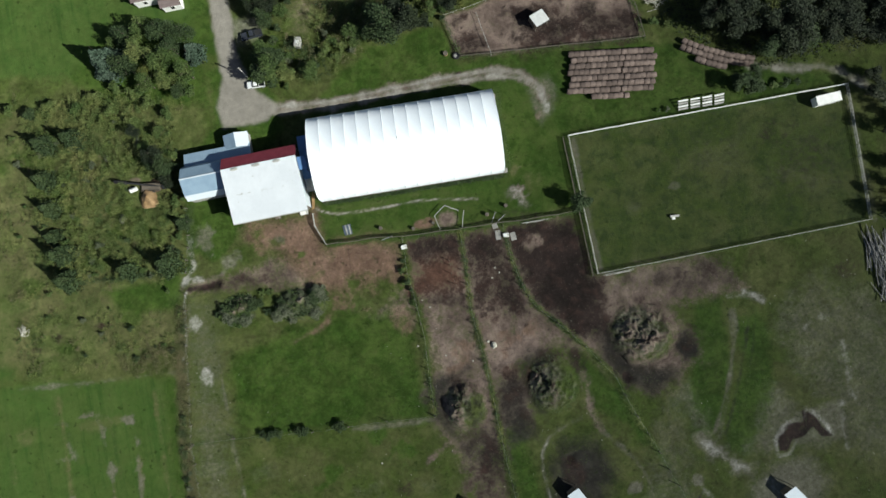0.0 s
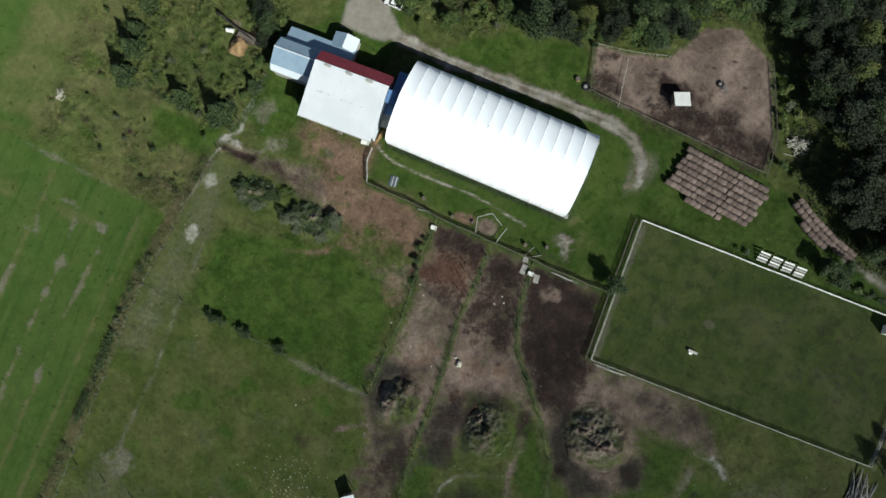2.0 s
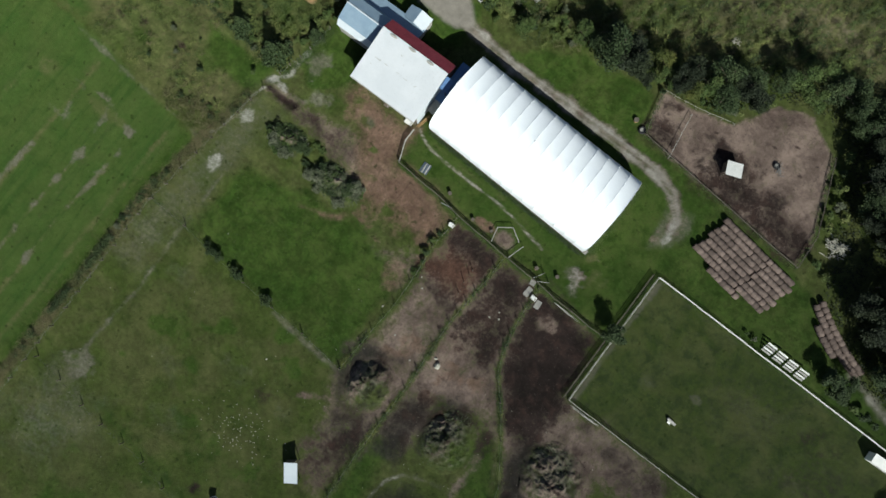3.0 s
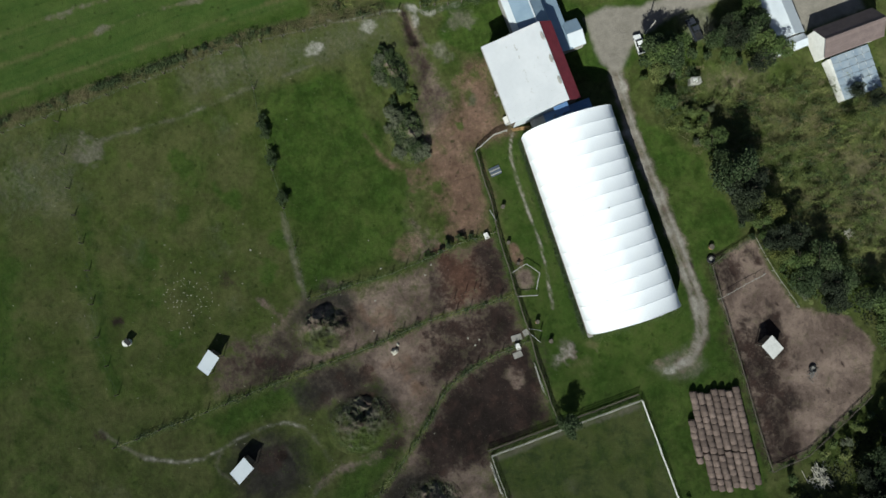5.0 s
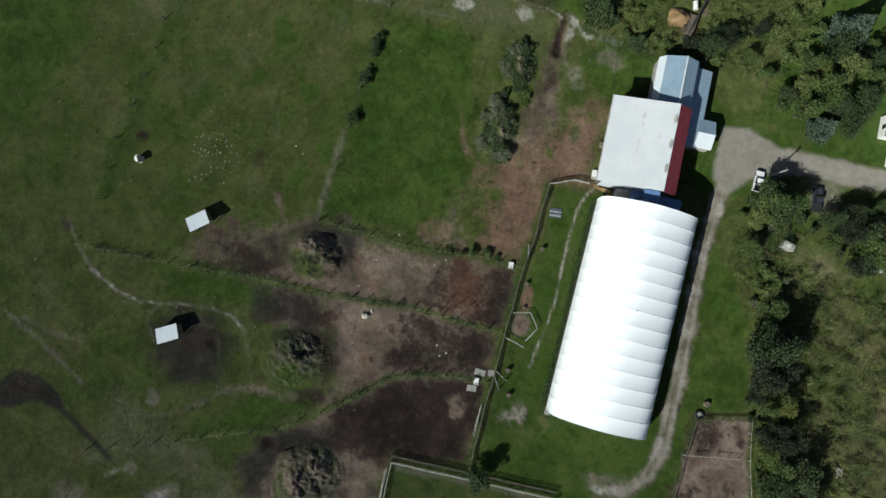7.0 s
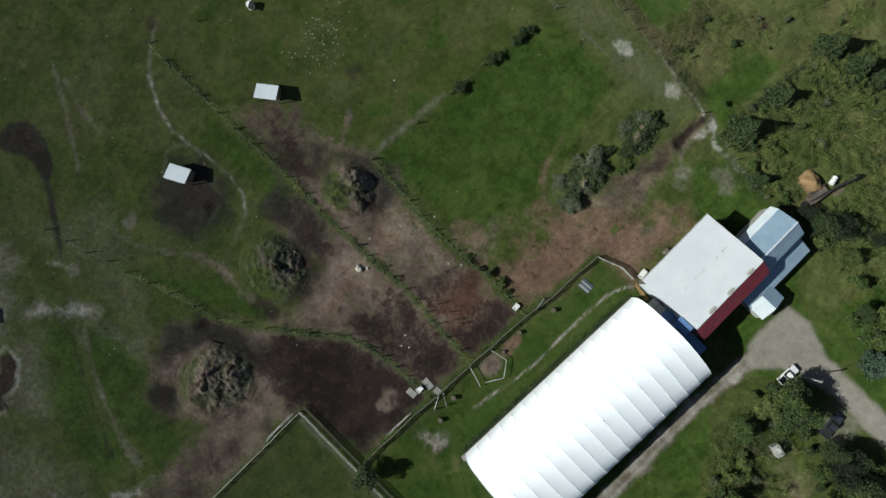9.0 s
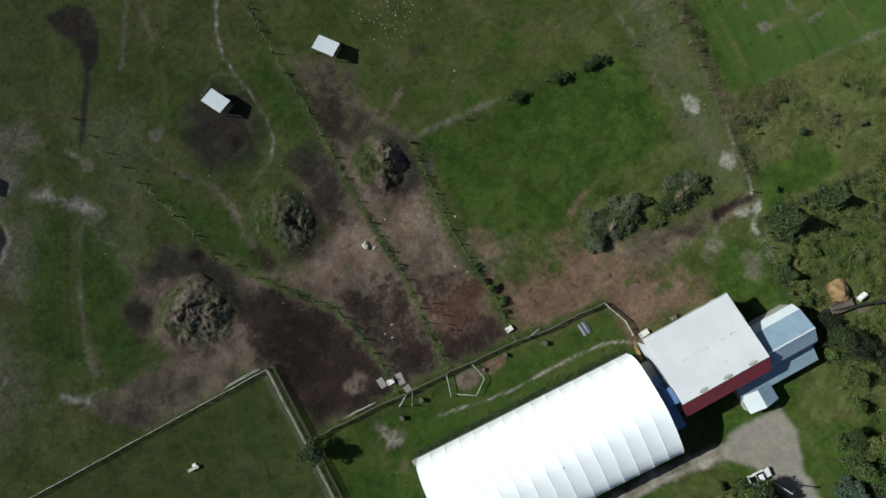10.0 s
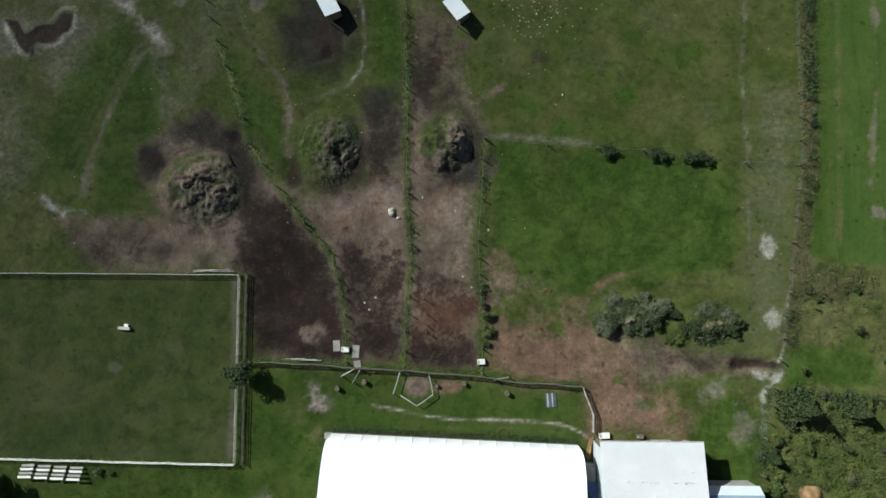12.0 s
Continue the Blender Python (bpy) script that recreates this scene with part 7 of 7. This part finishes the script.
# behind the barn
for x, y, s in ((-84.7, 51.5, 1.05), (-77.8, 51.5, 1.1), (-86.0, 43.3, 1.0), (-85.8, 36.4, 0.9), (-84.9, 25.3, 1.1), (-84.5, 19.1, 1.1), (-86.3, 29.8, 0.8), (-70.3, 18.9, 1.0), (-60.9, 18.4, 1.2), (-56.2, 27.2, 0.7)):
    plant("young", x, y, s, x * 37 % 360, group="young conifers behind the barn")
for key, x, y, s in (("wood2", -59.2, 43.6, 0.78), ("wood4", -57.6, 40.0, 0.8), ("wood2", -57.2, 36.8, 0.55), ("wood0", -57.0, 49.0, 0.5), ("shrub0", -56.6, 32.5, 1.0), ("shrub1", -56.6, 28.5, 0.8), ("shrub0", -57.2, 24.5, 0.7), ("wood4", -60.8, 42.4, 0.5), ("shrub2", -59.3, 21.5, 0.8), ("shrub0", -55.7, 43.6, 0.9), ("shrub2", -55.0, 39.8, 0.9), ("shrub2", -54.9, 36.6, 0.7), ("shrub1", -57.5, 30.0, 0.8), ("wood0", -61.5, 46.5, 0.5), ("wood2", -63.0, 50.0, 0.5)):
    plant(key, x, y, s, x * 53 % 360, group="trees behind the barn")
scatter([(-60.0, 17), (-57.8, 17), (-56, 28), (-54.8, 34), (-54.5, 50), (-60.5, 50), (-58.6, 30)], 1.7, ["shrub0", "shrub1", "shrub2", "shrub1", "bush0", "shrub1"], 0.3, 0.55, 18, "mixed shrubs behind the barn", 0.08)
scatter([(-88, 18), (-63, 18), (-62, 52), (-70, 56), (-88, 57)], 3.4, ["shrub1", "shrub1", "shrub3", "shrub0"], 0.4, 0.7, 28, "shrubs in the rank weeds", 0.45)
scatter([(-101, 12), (-99, 2), (-65, 0), (-60, 14), (-59, 30), (-68, 55), (-90, 60), (-100, 40)], 5.0, SHRUB, 0.25, 0.55, 8, "shrubs in the rank weeds", 0.35)
plant("dense", -30.3, 57.2, 1.3, 70, "dense dark tree beside the parked pickup", "trees beside the drive")
plant("dense", -28.2, 60.2, 1.25, 160, "dense dark tree beside the parked pickup", "trees beside the drive")
plant("dense", 35.2, 13.4, 1.0, 0, "small dense dark tree at the fence corner", "trees by the riding ground")
rs = np.random.default_rng(61)
for cx, cy, rx, ry, n in ((-32.6, 2.8, 5.8, 2.9, 24), (-46.8, 4.6, 3.8, 2.8, 15)):
    for k in range(n):
        u, v = rs.uniform(-1, 1, 2)
        plant(f"bush{rs.choice(3, p=(0.25, 0.62, 0.13))}", cx + u * rx, cy + v * ry * math.sqrt(1 - u * u * 0.6), rs.uniform(0.55, 1.25), rs.uniform(0, 360), "dusty low bush on an overgrown heap", "bushes on the overgrown heaps")
for key, x, y, s in (("bush0", -38.2, 2.2, 0.8), ("bush0", -40.4, 3.1, 0.75), ("bush0", -41.7, 5.3, 0.85), ("bush2", -41.1, 7.4, 0.6), ("bush2", -39.4, 7.4, 0.6), ("bush0", -27.0, 5.6, 0.5), ("bush0", -52.0, 4.4, 0.6)):
    plant(key, x, y, s, x * 71 % 360, "low rounded bush between the overgrown heaps", "bushes between the heaps")
for key, x, y, s in (("bush0", -43.4, -25.0, 0.9), ("bush0", -45.2, -24.7, 1.0), ("bush0", -46.8, -24.4, 0.7), ("bush0", -38.6, -25.4, 0.9), ("bush0", -37.0, -25.7, 0.9), ("bush2", -40.2, -25.3, 0.4), ("bush0", -28.9, -26.0, 1.0), ("bush0", -29.8, -25.7, 0.8), ("shrub0", -7.6, 6.4, 0.5), ("shrub2", -7.4, 3.6, 0.55), ("shrub2", -7.0, 1.5, 0.4), ("shrub0", -8.3, 3.0, 0.38), ("bush0", -7.6, 8.2, 0.5), ("bush2", -7.2, -1.6, 0.55), ("bush0", -8.5, 6.0, 0.6), ("shrub0", 58.5, 31.0, 0.35), ("shrub3", 60.4, 30.9, 0.4)):
    plant(key, x, y, s, x * 71 % 360, "dark low bush on the paddock fence line", "bushes along the fences")
for k in range(7):
    plant(f"bush{rs.choice((0, 2))}", rs.uniform(-75, -63), rs.uniform(-2.5, 1.0), rs.uniform(0.3, 0.6), rs.uniform(0, 360), "scrubby low bush in the rank weeds", "bushes on the field boundary")
for k in range(12):
    y = rs.choice((-52, -36, -30, -14)) + rs.normal() * 2.0
    plant(f"bush{rs.choice(3)}", -65.3 + max(0.0, (y + 24) * 0.12) + rs.normal() * 0.5, y, rs.uniform(0.25, 0.55), rs.uniform(0, 360), "scrubby low bush on the field boundary", "bushes on the field boundary")
for key, x, y, s in (("dense", 80.4, 31.6, 0.85), ("dense", 77.2, 33.2, 0.95), ("wood4", 81.5, 35.4, 0.55), ("shrub2", 83.0, 32.0, 0.7), ("shrub0", 85.5, 31.2, 0.8), ("shrub2", 88.0, 31.6, 0.8), ("shrub2", 91.0, 31.0, 0.6), ("wood4", 84.5, 40.0, 1.0), ("wood2", 78.5, 45.5, 1.1), ("wood2", 89.0, 38.6, 1.1)):
    plant(key, x, y, s, x * 31 % 360, group="bushes behind the riding ground")
scatter([(105, 32), (103.5, -4), (118, -6), (122, 26)], 4.0, WOOD, 0.5, 0.8, 12, "trees past the riding ground", 0.2)
for key, used in TREES.items():
    if not used[1]:
        plant(key, -64, 66 + len(key), 0.5, 0)


# ---- weeds and long grass ----
def tufts(name, label, pts, blade, mat, seed, per=5, spread_r=0.28, height=0.5, lift=0.25, slim=(0.25, 0.42)):
    pts = np.asarray(pts)
    rs = np.random.default_rng(seed)
    c = np.repeat(np.c_[pts, np.zeros(len(pts))], per, 0)
    c[:, :2] += rs.normal(size=(len(c), 2)) * spread_r
    c[:, 2] = rs.uniform(0.08, 1, len(c)) * height * (0.5 + fractal(c[:, 0], c[:, 1], 4.0, seed))
    me = leaf_cloud(name, c, rs.uniform(0.6, 1.3, len(c)) * blade, mat, seed, lift, slim)
    return tagged(new(name, me), label, "weeds", kind="stuff")


OPEN = [(-21, 68.5, 3.0), (-19.5, 73, 3.0), (-19.5, 77.5, 3.0), (-61.5, 11.5, 3.0), (-68, 12.5, 3.5), (-72.5, 12.5, 3.0), (-63.4, 34.6, 3.4), (-62.2, 37.0, 3.0), (-66.3, 37.2, 1.8), (-69.5, 39.6, 1.5), (-66, 39, 2.0), (-70, 11, 4.0), (-65, 11, 3.5), (-75, 12, 3.0)]


def fill(poly, n, seed, thresh=0.0, size=5.0):
    rs = np.random.default_rng(seed)
    p = np.array(poly)
    q = rs.uniform(p.min(0), p.max(0), size=(n, 2))
    q = q[inside(q[:, 0], q[:, 1], poly)]
    for x, y, r in OPEN:
        q = q[np.hypot(q[:, 0] - x, q[:, 1] - y) > r]
    return q[fractal(q[:, 0], q[:, 1], size, seed) > thresh]


def strip(pts, n, width, seed):
    rs = np.random.default_rng(seed)
    seg = np.array([math.dist(a, b) for a, b in zip(pts, pts[1:])])
    k = rs.choice(len(seg), n, p=seg / seg.sum())
    u = rs.random(n)[:, None]
    a, b = np.array(pts[:-1])[k], np.array(pts[1:])[k]
    return a + (b - a) * u + rs.normal(size=(n, 2)) * width


LOT = [(-100, 12), (-98.5, -1.5), (-65, -3.5), (-60.5, 6), (-59.5, 16), (-57, 30), (-55, 50), (-50, 56), (-66, 62), (-92, 65), (-99, 40)]
LOT_HIGH = [(-90, 18), (-62, 18), (-58, 30), (-55, 52), (-62, 60), (-75, 62), (-90, 60)]
MEADOW = [(-30, 56), (-19, 53), (-6, 61), (10, 65), (24, 72), (34, 83), (62, 98), (40, 112), (-13, 100), (-14, 88), (-20, 78)]
BLADE = (0.10, 0.24)
def stands(name, label, poly, n, seed, mat, height, leaf=0.30, per=26, width=0.42, thresh=0.0, size=6.0, drift=1.8):
    """Tall weeds in separate drawn-out drifts that lean a little and throw their own shadows."""
    rs = np.random.default_rng(seed)
    p = fill(poly, n, seed, thresh, size)
    h = height * rs.uniform(0.55, 1.2, len(p)) * (0.35 + 1.3 * fractal(p[:, 0], p[:, 1], 7.0, seed + 1))
    lean = rs.normal(size=(len(p), 2)) * 0.16
    k = np.repeat(np.arange(len(p)), per)
    u = rs.uniform(0.08, 1, len(k))
    taper = width * (1.15 - 0.75 * u)
    way = rs.normal(1.15, 0.45, len(p))
    far, side = rs.uniform(-1, 1, len(k)) * drift * rs.uniform(0.3, 1.0, len(p))[k], rs.normal(size=len(k)) * taper
    flow = np.c_[far * np.cos(way[k]) - side * np.sin(way[k]), far * np.sin(way[k]) + side * np.cos(way[k])]
    c = np.c_[p[k] + lean[k] * (u * h[k])[:, None] + flow, u * h[k] * (1 - 0.35 * np.abs(far) / drift)]
    me = leaf_cloud(name, c, rs.uniform(0.6, 1.3, len(k)) * leaf, mat, seed, 0.7, (0.16, 0.36))
    return tagged(new(name, me), label, "weeds", kind="stuff")


tufts("rank_weeds", "rank green and yellow weeds behind the barn", fill(LOT, 7000, 1, 0.58, 4.0), 0.16, WEED, 1, 22, 0.9, 0.40, 2.0, BLADE)
tufts("rank_weeds", "matted weeds in the wild plot", fill(LOT_HIGH, 2400, 2, 0.54, 6.0), 0.17, LEAF_OLIVE, 2, 20, 0.9, 0.6, 1.0, BLADE)
tufts("rank_weeds", "brown seeding weeds in the wild plot", fill(LOT, 6000, 3, 0.57, 10.0), 0.16, WEED_BROWN, 3, 20, 1.0, 0.5, 2.0, BLADE)
stands("rank_weeds", "tall olive weeds in separate stands in the wild plot", LOT_HIGH, 460, 9, LEAF_OLIVE, 2.6, 0.19, 200, 0.34, 0.40)
stands("rank_weeds", "tall green weeds in separate stands in the wild plot", LOT_HIGH, 230, 19, LEAF_GREEN, 2.6, 0.19, 200, 0.34, 0.44)
stands("rank_weeds", "tall pale seeding weeds in the wild plot", LOT_HIGH, 520, 29, WEED, 2.6, 0.18, 190, 0.34, 0.40)
stands("rank_weeds", "dark low weeds scattered over the rough plot", LOT, 420, 39, LEAF_GREEN, 1.3, 0.17, 90, 0.3, 0.46, 5.0, 1.2)
stands("rank_weeds", "brown weeds scattered over the rough plot", LOT, 480, 49, WEED_BROWN, 1.3, 0.17, 90, 0.3, 0.48, 5.0, 1.4)
stands("rank_weeds", "pale seeding weeds scattered over the rough plot", LOT, 440, 69, WEED, 1.2, 0.17, 90, 0.3, 0.48, 5.0, 1.5)
tufts("rank_weeds", "brown and olive weeds in the wild meadow", fill(MEADOW, 3500, 4, 0.52, 5.0), 0.26, LEAF_YELLOW, 4, 9, 0.9, 0.5, 1.0, BLADE)
tufts("rank_weeds", "brown seeding weeds in the wild meadow", fill(MEADOW, 4500, 5, 0.55, 12.0), 0.26, WEED_BROWN, 5, 8, 0.9, 0.5, 1.0, BLADE)
stands("rank_weeds", "tall olive weeds in separate stands in the wild meadow", MEADOW, 900, 10, LEAF_OLIVE, 2.6, 0.20, 170, 0.36, 0.44)
stands("rank_weeds", "tall green weeds in separate stands in the wild meadow", MEADOW, 480, 20, LEAF_GREEN, 2.8, 0.20, 170, 0.36, 0.46)
# dark leaf colour stands in for shadows that the tall weeds throw
stands("rank_weeds", "dark leaves for the shade between the stands in the wild meadow", MEADOW, 760, 40, LEAF_DARK, 2.2, 0.24, 120, 0.4, 0.46, 9.0, 2.4)
stands("rank_weeds", "pale yellow-green weeds in separate stands in the wild meadow", MEADOW, 520, 50, WEED, 2.4, 0.20, 160, 0.34, 0.47, 6.0, 2.4)
stands("rank_weeds", "tall brown weeds in separate stands in the wild meadow", MEADOW, 1000, 30, WEED_BROWN, 2.1, 0.19, 150, 0.34, 0.42, 11.0)
stands("rank_weeds", "rusty brown weeds at the corner of the rough plot", [(-63, -6), (-75, -5), (-76, -1.5), (-66, 0), (-62, -1)], 90, 59, WEED_BROWN, 1.5, 0.18, 80, 0.5)
# undergrowth coloured with the shade that lies under the trees
tufts("rank_weeds", "weeds under the trees with the shade put into their colour", fill([(12, 64), (27, 67.5), (35, 78), (46, 80), (54, 76), (62, 57), (68, 46), (84, 36), (130, 36), (130, 95), (62, 98), (20, 80)], 9000, 6), 0.4, LEAF_SHADED, 6, 6, 0.4, 0.6)
# grass at the wall's foot, with the shaded strip put into its colour
tufts("long_grass", "uncut grass along the hall wall, darkened for the shade there", strip([(-23.1, 25.1), (19.7, 23.3)], 900, 0.22, 77), 0.22, LEAF_DARK, 77, 8, 0.2, 0.5, 0.8)
HEDGE = [(-66, -95), (-65.2, -54), (-65, -24), (-62.5, -5), (-60, 8)]
tufts("long_grass", "rank grass and weeds along the field boundary", strip(HEDGE, 4200, 0.75, 7), 0.15, WEED_BROWN, 7, 10, 0.35, 0.4, 1.8)
tufts("rank_weeds", "straight dark line of growth across the wild plot", strip([(-84, 18.6), (-72, 17.3), (-60, 16.2)], 260, 0.3, 28), 0.24, LEAF_DARK, 28, 9, 0.3, 1.0, 0.8)
# growth whose dark colour also deepens the hedge's shadow line
p = strip(HEDGE, 2600, 0.35, 27)
tufts("long_grass", "rank growth along the field boundary, darkened for its shadow line", p[fractal(p[:, 0], p[:, 1], 3.0, 27) > 0.60], 0.22, LEAF_DARK, 27, 10, 0.3, 1.2, 0.8)
tufts("long_grass", "green growth along the field boundary", strip(HEDGE, 500, 0.7, 8), 0.16, LEAF_OLIVE, 8, 10, 0.35, 0.6, 1.2)
for i, (pts, n) in enumerate(((F1[3:], 300), (F2, 450), (F3, 300))):
    p = strip(pts, n, 0.3, 90 + i)
    tufts("long_grass", "dark rank growth at the foot of the paddock fence", p[fractal(p[:, 0], p[:, 1], 2.5, 90) > 0.56], 0.20, LEAF_DARK, 95 + i, 12, 0.34, 0.75, 0.9)
    p = strip(pts, n, 0.30, 190 + i)
    tufts("long_grass", "olive grass in uneven tufts along the paddock fence", p[fractal(p[:, 0], p[:, 1], 3.5, 95) > 0.54], 0.18, (LEAF_OLIVE, LEAF_YELLOW, LEAF_YELLOW)[i], 195 + i, 9, 0.34, 0.4, 1.3)
for i, (pts, n, wd) in enumerate(((F1[2:], 520, 0.32), (F2, 850, 0.32), (F3, 450, 0.32), (FN, 700, 0.35), (ARENA[2:4], 500, 0.2), ([(35.6, -3.5), (35.6, 29)], 350, 0.25), (ARENA[0:2], 400, 0.25), (FNE, 500, 0.3), (F4, 160, 0.25), ([(-22.4, 45.1), (20.4, 43.4)], 400, 0.25), ([(20.9, 24.0), (21.6, 43.0)], 500, 0.5), ([(-57, 15.5), (-55.2, 24), (-54.4, 31)], 300, 0.5))):
    tufts("long_grass", "long uncut grass along a fence or wall", strip(pts, round(n * 1.5), wd, 20 + i), 0.16, LEAF_GREEN if i > 2 else LEAF_OLIVE, 30 + i, 7, 0.26, 0.16, 1.8)
tufts("long_grass", "tufty grass over the pasture", fill([(-60, -95), (-60, 8), (-8, 0), (0, -40), (30, -30), (60, -15), (100, -8), (100, -95)], 16000, 41, 0.5, 7.0), 0.15, GRASS_TUFT, 41, 4, 0.3, 0.08, 2.5)
